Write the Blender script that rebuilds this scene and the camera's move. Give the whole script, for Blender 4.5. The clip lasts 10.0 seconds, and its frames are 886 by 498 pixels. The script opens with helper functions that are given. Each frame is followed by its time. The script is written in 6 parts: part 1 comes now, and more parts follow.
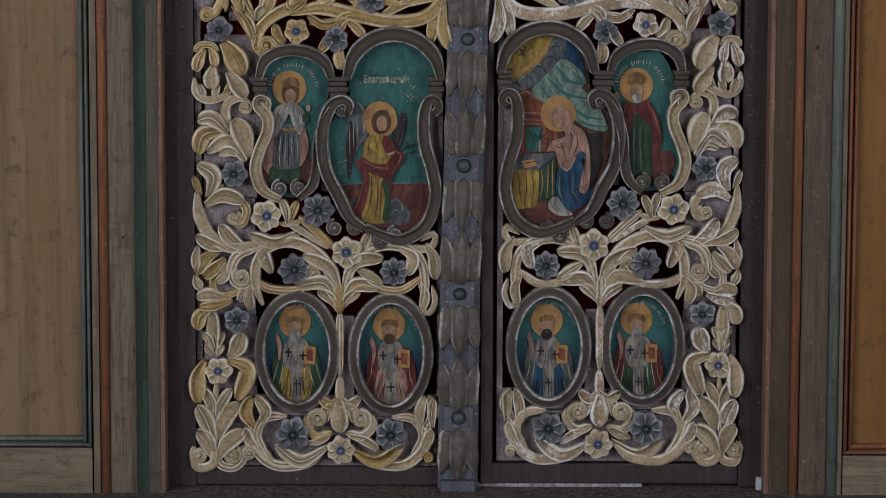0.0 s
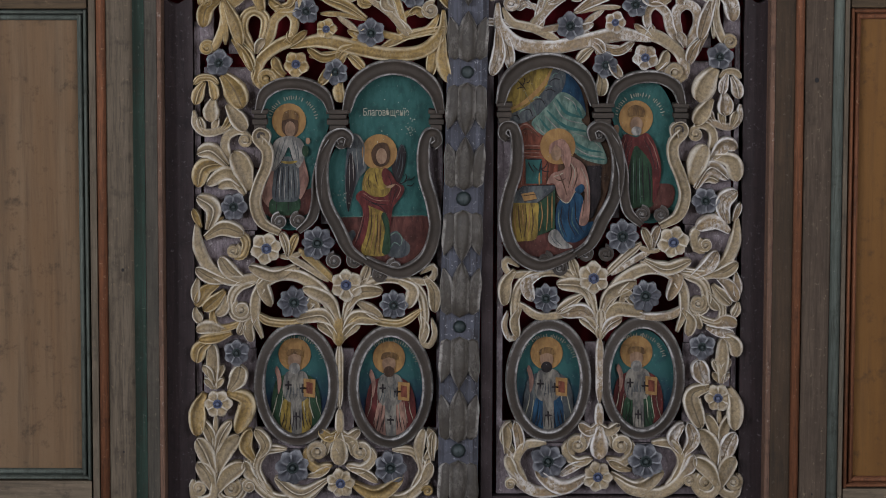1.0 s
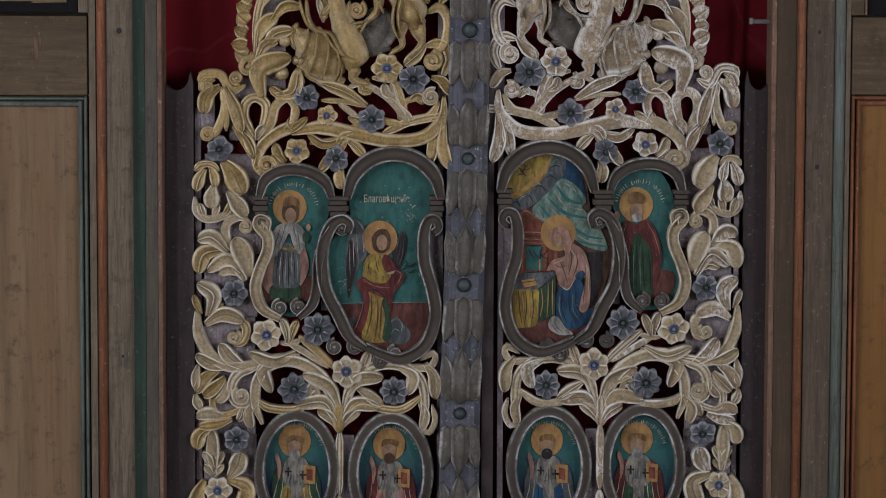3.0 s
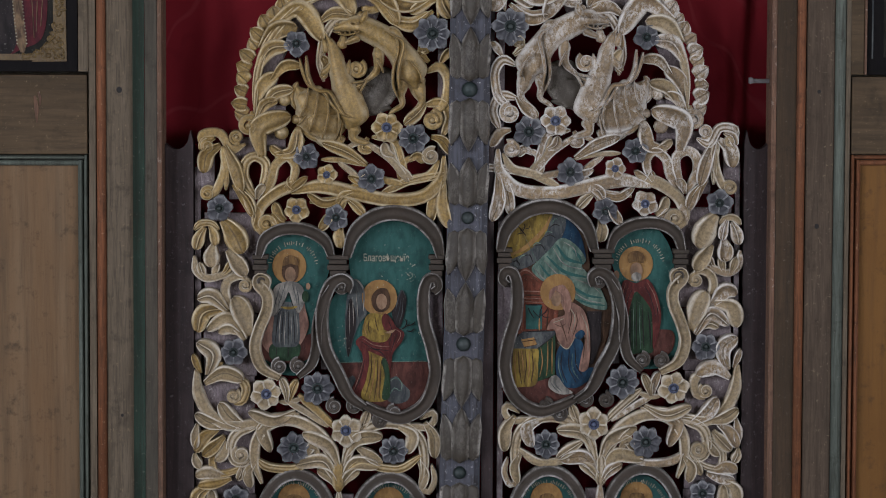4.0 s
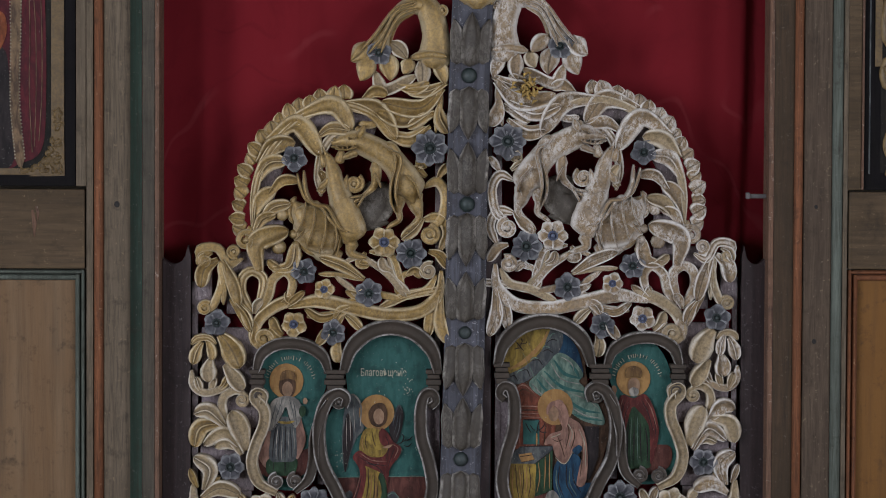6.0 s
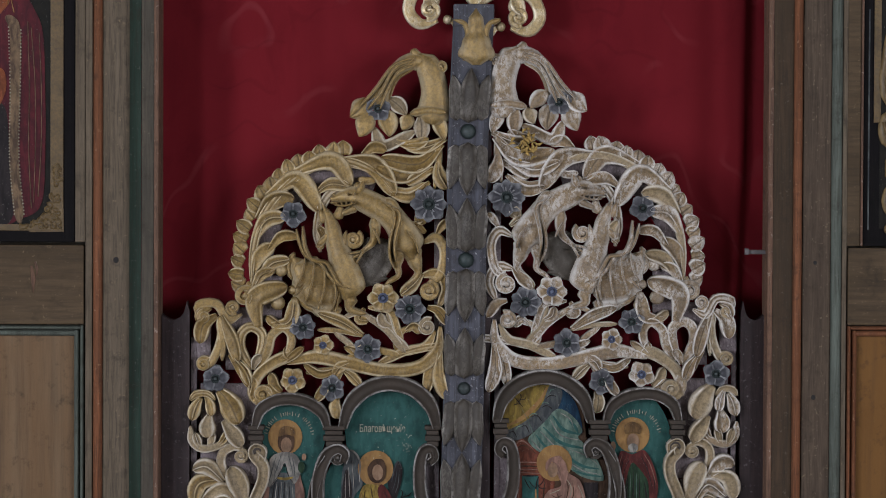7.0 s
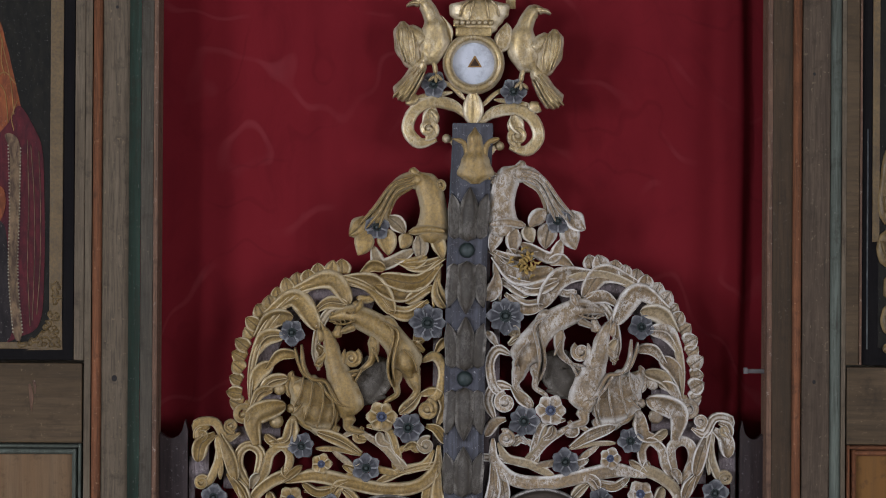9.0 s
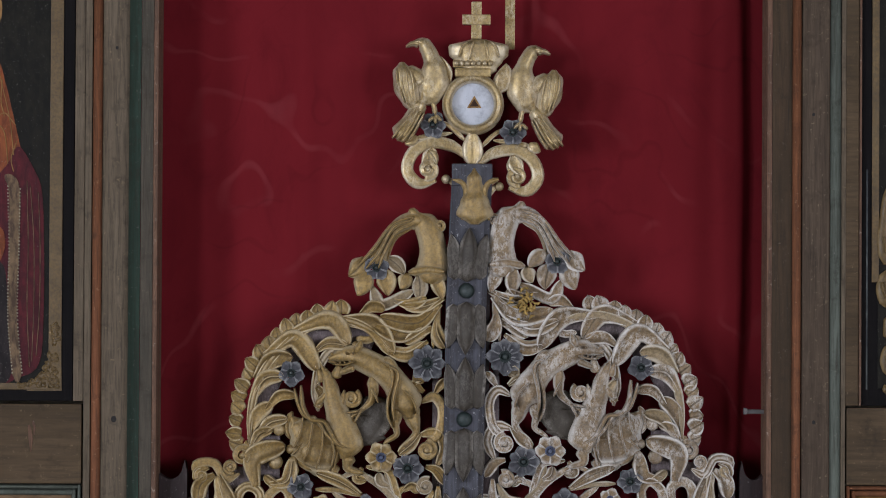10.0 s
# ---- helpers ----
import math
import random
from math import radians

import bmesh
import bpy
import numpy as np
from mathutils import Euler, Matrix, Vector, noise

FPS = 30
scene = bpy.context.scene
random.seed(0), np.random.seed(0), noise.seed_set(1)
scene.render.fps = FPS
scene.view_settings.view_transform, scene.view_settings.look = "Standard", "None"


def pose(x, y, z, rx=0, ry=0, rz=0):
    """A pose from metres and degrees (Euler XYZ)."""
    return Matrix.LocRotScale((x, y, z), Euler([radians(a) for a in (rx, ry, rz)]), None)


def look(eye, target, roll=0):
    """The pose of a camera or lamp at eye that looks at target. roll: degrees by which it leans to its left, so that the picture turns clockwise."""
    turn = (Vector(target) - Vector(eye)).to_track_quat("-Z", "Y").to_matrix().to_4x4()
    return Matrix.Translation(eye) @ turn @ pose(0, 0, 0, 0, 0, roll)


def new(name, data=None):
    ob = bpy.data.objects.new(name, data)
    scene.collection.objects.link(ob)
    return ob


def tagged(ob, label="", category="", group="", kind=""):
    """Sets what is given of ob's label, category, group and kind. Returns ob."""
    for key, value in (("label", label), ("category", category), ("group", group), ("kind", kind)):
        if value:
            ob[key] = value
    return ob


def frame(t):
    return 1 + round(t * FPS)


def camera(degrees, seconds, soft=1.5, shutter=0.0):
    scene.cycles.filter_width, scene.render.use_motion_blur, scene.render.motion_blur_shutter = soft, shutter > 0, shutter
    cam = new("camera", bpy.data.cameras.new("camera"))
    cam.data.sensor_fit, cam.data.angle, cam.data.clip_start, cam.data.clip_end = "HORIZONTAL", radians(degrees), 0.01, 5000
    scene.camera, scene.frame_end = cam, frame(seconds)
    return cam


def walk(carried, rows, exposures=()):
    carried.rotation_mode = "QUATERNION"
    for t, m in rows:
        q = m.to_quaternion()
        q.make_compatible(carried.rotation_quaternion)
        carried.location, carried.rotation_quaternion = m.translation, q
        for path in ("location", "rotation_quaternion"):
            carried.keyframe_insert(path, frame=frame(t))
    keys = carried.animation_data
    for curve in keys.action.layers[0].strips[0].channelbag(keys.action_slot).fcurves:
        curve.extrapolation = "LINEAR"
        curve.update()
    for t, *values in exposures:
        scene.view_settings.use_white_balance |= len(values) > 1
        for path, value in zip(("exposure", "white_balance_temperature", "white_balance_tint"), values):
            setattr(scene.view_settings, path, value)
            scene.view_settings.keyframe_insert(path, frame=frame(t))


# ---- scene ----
# Painted icon screen with a carved pair of holy doors, seen from six metres by a camera that tilts upward.
cam = camera(15.58, 10.0, soft=1.0)
EYE = (0.0, -6.0, 1.312)
PATH = [
    (0.0, -7.873, 0.034, 0.154),
    (0.5, -7.655, 0.032, 0.143),
    (1.0, -7.294, 0.030, 0.136),
    (1.5, -6.988, 0.034, 0.132),
    (2.0, -6.614, 0.041, 0.170),
    (2.5, -6.179, 0.040, 0.167),
    (4.0, -4.719, 0.039, 0.214),
    (4.5, -4.042, 0.035, 0.241),
    (5.0, -3.647, 0.029, 0.268),
    (5.5, -3.157, 0.014, 0.268),
    (7.0, -1.701, -0.013, 0.277),
    (7.5, -1.089, -0.017, 0.287),
    (8.0, -0.611, -0.029, 0.336),
    (8.5, -0.076, -0.021, 0.343),
    (9.0, 0.398, -0.024, 0.357),
    (9.5, 0.862, -0.028, 0.371),
    (10.0, 1.116, -0.029, 0.334),
]
walk(cam, [(t, pose(*EYE, 90 + tilt, 0, turn) @ pose(0, 0, 0, 0, 0, lean)) for t, tilt, turn, lean in PATH], [(0.0, -0.56), (10.0, -0.56)])

# ---- light: area lamps as overcast daylight from assumed side windows, out of view ----
world = bpy.data.worlds.new("world")
scene.world = world
world.use_nodes = True
sky = world.node_tree.nodes.new("ShaderNodeTexSky")
sky.sky_type, sky.sun_disc, sky.sun_elevation, sky.sun_rotation = "NISHITA", False, radians(40), radians(200)
world.node_tree.links.new(sky.outputs[0], world.node_tree.nodes["Background"].inputs[0])
world.node_tree.nodes["Background"].inputs[1].default_value = 0.1


def assumed_window_light(name, place, target, width, height, watts, colour):
    lamp = bpy.data.lights.new(name, "AREA")
    lamp.shape, lamp.size, lamp.size_y, lamp.energy, lamp.color = "RECTANGLE", width, height, watts, colour
    ob = new(name, lamp)
    ob.matrix_world = look(place, target)
    return ob


assumed_window_light("assumed_window_light", (-3.38, -3.6, 1.5), (0.0, -3.2, 0.9), 1.0, 1.8, 195, (0.91, 0.96, 1.09))
assumed_window_light("assumed_window_light", (-3.38, -6.6, 1.5), (0.0, -5.4, 0.9), 1.0, 1.8, 300, (0.91, 0.96, 1.09))
assumed_window_light("assumed_window_light", (3.38, -3.6, 1.5), (0.0, -3.2, 0.9), 1.0, 1.8, 122, (0.91, 0.955, 1.08))
assumed_window_light("assumed_window_light", (3.38, -6.6, 1.5), (0.0, -5.4, 0.9), 1.0, 1.8, 250, (0.91, 0.955, 1.08))


# ---- materials ----
class Nodes:
    """A short way to write node trees."""

    def __init__(self, name):
        self.m = bpy.data.materials.new(name)
        self.m.use_nodes = True
        self.t = self.m.node_tree
        self.b = self.t.nodes["Principled BSDF"]

    def add(self, kind, **inputs):
        n = self.t.nodes.new(kind)
        for k, v in inputs.items():
            self.put(n, k.replace("_", " "), v)
        return n

    def put(self, n, key, v):
        if isinstance(v, bpy.types.NodeSocket):
            self.t.links.new(v, n.inputs[key])
        else:
            n.inputs[key].default_value = v

    def coords(self, scale=(1, 1, 1), spread=0.0):
        c = self.add("ShaderNodeTexCoord").outputs["Object"]
        if spread:
            info = self.add("ShaderNodeObjectInfo").outputs["Random"]
            far = self.add("ShaderNodeMath")
            far.operation = "MULTIPLY"
            self.put(far, 0, info)
            self.put(far, 1, spread)
            both = self.add("ShaderNodeVectorMath")
            self.put(both, 0, c)
            self.put(both, 1, far.outputs[0])
            c = both.outputs[0]
        m = self.add("ShaderNodeMapping", Scale=scale)
        self.put(m, "Vector", c)
        return m.outputs[0]

    def noise(self, vector, scale, detail=4.0, rough=0.6, warp=0.0):
        n = self.add("ShaderNodeTexNoise", Scale=scale, Detail=detail, Roughness=rough, Distortion=warp)
        self.put(n, "Vector", vector)
        return n.outputs["Fac"]

    def ramp(self, fac, stops):
        n = self.add("ShaderNodeValToRGB")
        el = n.color_ramp.elements
        while len(el) < len(stops):
            el.new(0.5)
        for e, (p, c) in zip(el, stops):
            e.position, e.color = p, (*c, 1) if isinstance(c, tuple) else (c, c, c, 1)
        self.put(n, "Fac", fac)
        return n.outputs[0]

    def mix(self, fac, a, b, blend="MIX"):
        n = self.add("ShaderNodeMix")
        n.data_type, n.blend_type = "RGBA", blend
        for key, v in ((0, fac), (6, a), (7, b)):
            if isinstance(v, tuple):
                v = (*v, 1)
            self.put(n, key, v)
        return n.outputs[2]

    def mul(self, a, b):
        n = self.add("ShaderNodeMath")
        n.operation = "MULTIPLY"
        self.put(n, 0, a)
        self.put(n, 1, b)
        return n.outputs[0]

    def attribute(self, name):
        n = self.add("ShaderNodeAttribute")
        n.attribute_name = name
        return n.outputs["Fac"]

    def bump(self, height, strength, distance=0.002):
        n = self.add("ShaderNodeBump", Strength=strength, Distance=distance)
        self.put(n, "Height", height)
        self.put(self.b, "Normal", n.outputs[0])

    def done(self, colour, rough, metal=0.0, gloss=0.5):
        for key, v in (("Base Color", colour), ("Roughness", rough), ("Metallic", metal), ("Specular IOR Level", gloss)):
            self.put(self.b, key, (*v, 1) if isinstance(v, tuple) else v)
        return self.m


def worn_paint(name, colour, second, bare, wear=0.5, rough=0.6, grain=(1, 1, 0.06), scale=60, spread=3.0, grime=(0.028, 0.023, 0.018), gloss=0.06, streaks=0.7):
    """Old paint on wood: two tones along the grain, dark streaks, dirt and chips that bare the wood."""
    n = Nodes(name)
    v = n.coords(grain, spread)
    plain = n.coords((1, 1, 1), spread)
    fine = n.noise(v, scale * 5, 7, 0.7)
    streak = n.noise(v, scale * 1.4, 5, 0.65, 0.5)
    broad = n.noise(plain, 7, 4, 0.6, 0.6)
    c = n.mix(n.ramp(streak, [(0.36 - 0.1 * (1 - streaks), 0.0), (0.62 + 0.14 * (1 - streaks), 1.0)]), colour, second)
    c = n.mix(n.ramp(fine, [(0.36, 0.75 * streaks), (0.54, 0.0)]), c, grime)
    c = n.mix(n.ramp(broad, [(0.46, 0.0), (0.70, 0.55)]), c, second)
    dirt = n.noise(plain, 26, 7, 0.75)
    c = n.mix(n.ramp(dirt, [(0.54, 0.0), (0.70, 0.60)]), c, grime)
    chip = n.noise(plain, 120, 6, 0.8)
    c = n.mix(n.ramp(chip, [(0.63 - 0.07 * wear, 0.0), (0.66 - 0.07 * wear, min(1.0, wear * 1.6))]), c, bare)
    n.bump(n.mix(0.5, fine, chip), 0.5, 0.0014)
    return n.done(c, n.ramp(dirt, [(0.3, rough - 0.08), (0.7, rough + 0.2)]), 0.0, gloss)


def carved_paint(name, colour, second, rim_colour, rim=0.6, grime=(0.035, 0.027, 0.02), pale=0.0, rough=0.5, metal=0.0, sparse=0.0):
    """Paint on carving: edges rubbed to the pale ground, brown glaze left in patches; the same brown paints shade into
    the cuts.
    """
    n = Nodes(name)
    v = n.coords((1, 1, 1), 5.0)
    broad = n.noise(v, 17, 5, 0.65)
    fine = n.noise(v, 210, 5, 0.7)
    patch = n.noise(v, 48, 6, 0.72, 0.8)
    c = n.mix(n.ramp(broad, [(0.34, 0.0), (0.64, 1.0)]), colour, second)
    c = n.mix(n.ramp(fine, [(0.40, 0.45), (0.58, 0.0)]), c, grime)
    c = n.mix(n.ramp(patch, [(0.54, 0.0), (0.74, 0.5)]), c, grime)
    if pale:
        rubbed = n.mul(n.ramp(n.noise(n.coords((1, 1, 0.55), 5.0), 150, 8, 0.85, 0.4), [(0.47, 0.0), (0.54, 1.0)]), n.ramp(n.noise(v, 22, 5, 0.65), [(0.46, 0.10), (0.58, 1.0)]))
        c = n.mix(n.mul(rubbed, pale), c, rim_colour)
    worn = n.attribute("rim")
    # negative rim: crevice shade mixed into the colour of the cuts
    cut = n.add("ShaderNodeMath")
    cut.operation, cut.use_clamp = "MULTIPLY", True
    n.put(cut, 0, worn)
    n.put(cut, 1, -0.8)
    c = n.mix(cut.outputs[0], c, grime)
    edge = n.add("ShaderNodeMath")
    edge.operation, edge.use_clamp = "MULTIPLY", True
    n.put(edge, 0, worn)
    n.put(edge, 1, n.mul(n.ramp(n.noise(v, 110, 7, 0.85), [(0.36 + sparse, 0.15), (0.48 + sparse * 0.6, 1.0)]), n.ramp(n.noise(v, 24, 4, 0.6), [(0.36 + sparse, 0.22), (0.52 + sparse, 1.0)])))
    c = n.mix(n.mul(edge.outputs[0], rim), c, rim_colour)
    n.bump(n.mix(0.5, fine, patch), 0.55, 0.0016)
    return n.done(c, n.ramp(patch, [(0.3, rough - 0.1), (0.75, rough + 0.2)]), metal, 0.25)


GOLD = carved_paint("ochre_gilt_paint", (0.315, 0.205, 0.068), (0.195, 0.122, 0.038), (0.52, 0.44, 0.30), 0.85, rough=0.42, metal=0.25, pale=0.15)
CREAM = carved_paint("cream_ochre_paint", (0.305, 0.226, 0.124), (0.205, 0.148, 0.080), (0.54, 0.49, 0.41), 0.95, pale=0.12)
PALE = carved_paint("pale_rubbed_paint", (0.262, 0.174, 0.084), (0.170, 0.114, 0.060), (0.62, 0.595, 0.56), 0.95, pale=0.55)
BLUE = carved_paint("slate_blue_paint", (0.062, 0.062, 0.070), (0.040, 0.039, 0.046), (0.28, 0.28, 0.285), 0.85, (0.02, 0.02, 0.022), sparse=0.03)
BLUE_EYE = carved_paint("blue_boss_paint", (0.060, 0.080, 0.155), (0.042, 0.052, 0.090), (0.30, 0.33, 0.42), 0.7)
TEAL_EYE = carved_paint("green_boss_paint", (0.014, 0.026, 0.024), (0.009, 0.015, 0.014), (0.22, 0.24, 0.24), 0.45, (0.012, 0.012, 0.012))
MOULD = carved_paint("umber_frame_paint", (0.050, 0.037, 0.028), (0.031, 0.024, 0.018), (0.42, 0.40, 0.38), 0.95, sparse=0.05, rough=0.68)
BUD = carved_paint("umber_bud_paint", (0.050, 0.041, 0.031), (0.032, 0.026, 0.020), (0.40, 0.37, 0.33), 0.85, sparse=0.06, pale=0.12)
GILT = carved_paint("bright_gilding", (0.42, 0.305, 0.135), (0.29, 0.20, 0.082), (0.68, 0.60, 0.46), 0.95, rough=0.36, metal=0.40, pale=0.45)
GROUND = worn_paint("mauve_ground_paint", (0.200, 0.165, 0.172), (0.125, 0.10, 0.105), (0.34, 0.31, 0.30), 0.5, grain=(1, 1, 0.4))
STILE = worn_paint("dark_plum_wood", (0.036, 0.023, 0.023), (0.022, 0.014, 0.014), (0.20, 0.18, 0.18), 0.28, 0.5, grime=(0.012, 0.009, 0.009), gloss=0.2)
SLATE = worn_paint("blue_grey_ground", (0.092, 0.094, 0.112), (0.056, 0.056, 0.066), (0.34, 0.34, 0.35), 0.45)
BOARD = worn_paint("grey_brown_board", (0.136, 0.106, 0.075), (0.085, 0.065, 0.045), (0.24, 0.18, 0.11), 0.3)
PLINTH = worn_paint("greyed_bottom_rail", (0.165, 0.125, 0.085), (0.115, 0.088, 0.060), (0.30, 0.26, 0.21), 0.25, 0.6, (0.07, 1, 1), 22)
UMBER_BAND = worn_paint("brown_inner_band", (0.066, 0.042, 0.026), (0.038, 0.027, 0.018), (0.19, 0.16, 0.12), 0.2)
# right post: about a third darker than BOARD, slightly redder
DARK_BOARD = worn_paint("darker_brown_board", (0.094, 0.068, 0.048), (0.056, 0.040, 0.029), (0.22, 0.17, 0.11), 0.3)
BAND = worn_paint("grey_green_band", (0.083, 0.069, 0.053), (0.050, 0.045, 0.036), (0.19, 0.16, 0.12), 0.2)
ORANGE = worn_paint("rust_orange_paint", (0.200, 0.079, 0.039), (0.125, 0.052, 0.027), (0.36, 0.22, 0.14), 0.3)
GREEN = worn_paint("dark_green_paint", (0.031, 0.052, 0.039), (0.019, 0.029, 0.022), (0.16, 0.16, 0.135), 0.25)
SAGE = worn_paint("sage_moulding_paint", (0.120, 0.136, 0.114), (0.078, 0.086, 0.072), (0.2, 0.195, 0.165), 0.25)
FIELD = worn_paint("honey_panel_wood", (0.166, 0.114, 0.069), (0.134, 0.080, 0.042), (0.10, 0.05, 0.022), 0.2, 0.5, (1, 1, 0.05), 11, streaks=0.5)
FIELD_DARK = worn_paint("amber_panel_wood", (0.175, 0.086, 0.027), (0.115, 0.054, 0.017), (0.20, 0.115, 0.05), 0.15, 0.45, (1, 1, 0.05), 10, streaks=0.35)
RAIL = worn_paint("brown_rail_wood", (0.094, 0.064, 0.038), (0.058, 0.040, 0.024), (0.24, 0.17, 0.10), 0.25, 0.55, (0.07, 1, 1), 22)
EDGE = worn_paint("pinkish_worn_edge", (0.165, 0.092, 0.060), (0.098, 0.058, 0.042), (0.30, 0.245, 0.20), 0.45)
# tone of the unseen walls, chosen for the fill light they bounce
PLASTER = worn_paint("fill_plaster", (0.48, 0.46, 0.43), (0.42, 0.40, 0.375), (0.4, 0.38, 0.35), 0.1, 0.85, (1, 1, 1), 4, 0.0, (0.4, 0.37, 0.33), 0.2)
SLAB = worn_paint("grey_floor_stone", (0.40, 0.37, 0.335), (0.33, 0.305, 0.275), (0.42, 0.4, 0.37), 0.2, 0.6, (1, 1, 1), 5, 0.0)
BLACK = worn_paint("black_icon_ground", (0.008, 0.007, 0.008), (0.010, 0.009, 0.009), (0.05, 0.04, 0.03), 0.1, 0.75, grime=(0.006, 0.006, 0.006), gloss=0.02)
IRON = Nodes("dull_iron").done((0.10, 0.09, 0.09), 0.6, 0.4)
VOID = Nodes("dark_cavity").done((0.012, 0.01, 0.009), 0.9)


def carpet_material():
    n = Nodes("dark_woven_carpet")
    v = n.coords()
    w = n.noise(v, 150, 3, 0.8)
    n.bump(w, 0.8, 0.004)
    return n.done(n.ramp(w, [(0.38, (0.022, 0.017, 0.016)), (0.62, (0.150, 0.122, 0.112))]), 0.95, 0, 0.1)


def satin_material():
    """Wine-red curtain with faint woven swirls, their sheen painted in as paler red lines."""
    n = Nodes("wine_red_satin")
    v = n.coords((1, 1, 0.75))

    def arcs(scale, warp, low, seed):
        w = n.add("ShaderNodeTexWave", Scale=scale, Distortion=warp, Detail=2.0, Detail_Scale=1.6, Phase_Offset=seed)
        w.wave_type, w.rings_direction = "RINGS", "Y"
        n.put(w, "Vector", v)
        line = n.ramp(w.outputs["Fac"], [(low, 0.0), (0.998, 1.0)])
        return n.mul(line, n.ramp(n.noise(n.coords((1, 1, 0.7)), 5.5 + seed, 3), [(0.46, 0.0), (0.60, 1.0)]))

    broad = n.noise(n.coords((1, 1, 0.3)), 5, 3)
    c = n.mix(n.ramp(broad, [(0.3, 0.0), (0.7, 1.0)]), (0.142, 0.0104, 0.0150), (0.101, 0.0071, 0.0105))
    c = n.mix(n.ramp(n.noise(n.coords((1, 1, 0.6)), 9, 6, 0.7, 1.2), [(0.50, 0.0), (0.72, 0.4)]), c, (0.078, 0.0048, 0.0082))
    # paler arcs: the sheen of the swirls, put into the colour
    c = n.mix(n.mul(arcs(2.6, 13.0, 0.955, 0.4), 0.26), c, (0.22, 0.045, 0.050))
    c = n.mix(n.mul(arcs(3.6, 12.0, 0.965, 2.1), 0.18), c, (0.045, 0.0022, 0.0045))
    n.bump(n.noise(n.coords((1, 1, 0.4)), 8, 4), 0.25, 0.01)
    return n.done(c, 0.75, 0, 0.04)


CARPET, SATIN = carpet_material(), satin_material()


# ---- mesh helpers ----
def mesh_of(name, verts, faces, material, smooth=True, rims=None):
    me = bpy.data.meshes.new(name)
    me.from_pydata(verts, [], faces)
    bm = bmesh.new()
    bm.from_mesh(me)
    bmesh.ops.recalc_face_normals(bm, faces=bm.faces)
    bm.to_mesh(me)
    bm.free()
    me.polygons.foreach_set("use_smooth", [smooth] * len(me.polygons))
    me.materials.append(material)
    if rims is not None:
        me.attributes.new("rim", "FLOAT", "POINT").data.foreach_set("value", rims)
    return me


def part(name, me, parent, label=""):
    """Links a mesh as one object under a thing or under a part."""
    ob = new(name, me)
    ob.parent = parent
    return tagged(ob, label)


def box(x0, x1, y0, y1, z0, z1, material, bevel=0.0, name="box", lean=0.0):
    bm = bmesh.new()
    m = Matrix.Translation(((x0 + x1) / 2, (y0 + y1) / 2, (z0 + z1) / 2)) @ Matrix.Diagonal((x1 - x0, y1 - y0, z1 - z0, 1))
    bmesh.ops.create_cube(bm, size=1, matrix=m)
    if bevel:
        bmesh.ops.bevel(bm, geom=bm.edges[:], offset=bevel, segments=2, affect="EDGES", profile=0.6)
    me = bpy.data.meshes.new(name)
    bm.to_mesh(me)
    bm.free()
    me.materials.append(material)
    return me


def extrude(profile, z0, z1, material, name="strip", axis="z", smooth=False, mitre=(0, 0)):
    """A moulding: profile of (across, depth) points drawn along z, or along x with the profile across z. mitre: how far each end gives way across the profile."""
    n = len(profile)
    across0 = profile[0][0]
    verts = []
    for end, cut in ((z0, mitre[0]), (z1, mitre[1])):
        for a, d in profile:
            e = end + cut * (a - across0)
            verts.append((a, d, e) if axis == "z" else (e, d, a))
    faces = [(i, (i + 1) % n, n + (i + 1) % n, n + i) for i in range(n)] + [tuple(range(n)), tuple(range(2 * n - 1, n - 1, -1))]
    return mesh_of(name, verts, faces, material, smooth)


def half_round(x0, x1, back, depth, n=8):
    return [(x0, back)] + [((x0 + x1) / 2 - (x1 - x0) / 2 * math.cos(math.pi * i / n), back - 0.004 - depth * math.sin(math.pi * i / n)) for i in range(n + 1)] + [(x1, back)]


def cove(x0, x1, back, d0, d1, n=6):
    """A hollow moulding that falls from depth d0 to d1."""
    return [(x0, back)] + [(x0 + (x1 - x0) * i / n, back - d1 - (d0 - d1) * (1 - math.sin(math.pi / 2 * i / n))) for i in range(n + 1)] + [(x1, back)]


def thing(name, label, category, group="", kind="", at=(0, 0, 0)):
    ob = new(name)
    ob.location = at
    ob.empty_display_size = 0.05
    return tagged(ob, label, category, group, kind)


# ---- the unseen nave that closes the place; its walls bounce fill light ----
def slab(name, x0, x1, y0, y1, z0, z1, material, label, category):
    return tagged(new(name, box(x0, x1, y0, y1, z0, z1, material, 0, name)), label, category, kind="structure")


slab("floor", -3.6, 3.6, -9.2, 2.6, -0.2, 0.0, SLAB, "worn grey stone floor of the church", "floor")
slab("ceiling", -3.6, 3.6, -9.2, 2.6, 4.6, 4.8, RAIL, "plain dark boarded ceiling", "ceiling")
slab("wall_back", -3.6, 3.6, -9.4, -9.2, 0, 4.6, PLASTER, "plain unseen wall behind the nave, toned to bounce fill light", "wall")
slab("wall_apse", -3.6, 3.6, 2.6, 2.8, 0, 4.6, PLASTER, "plain unseen wall behind the screen", "wall")


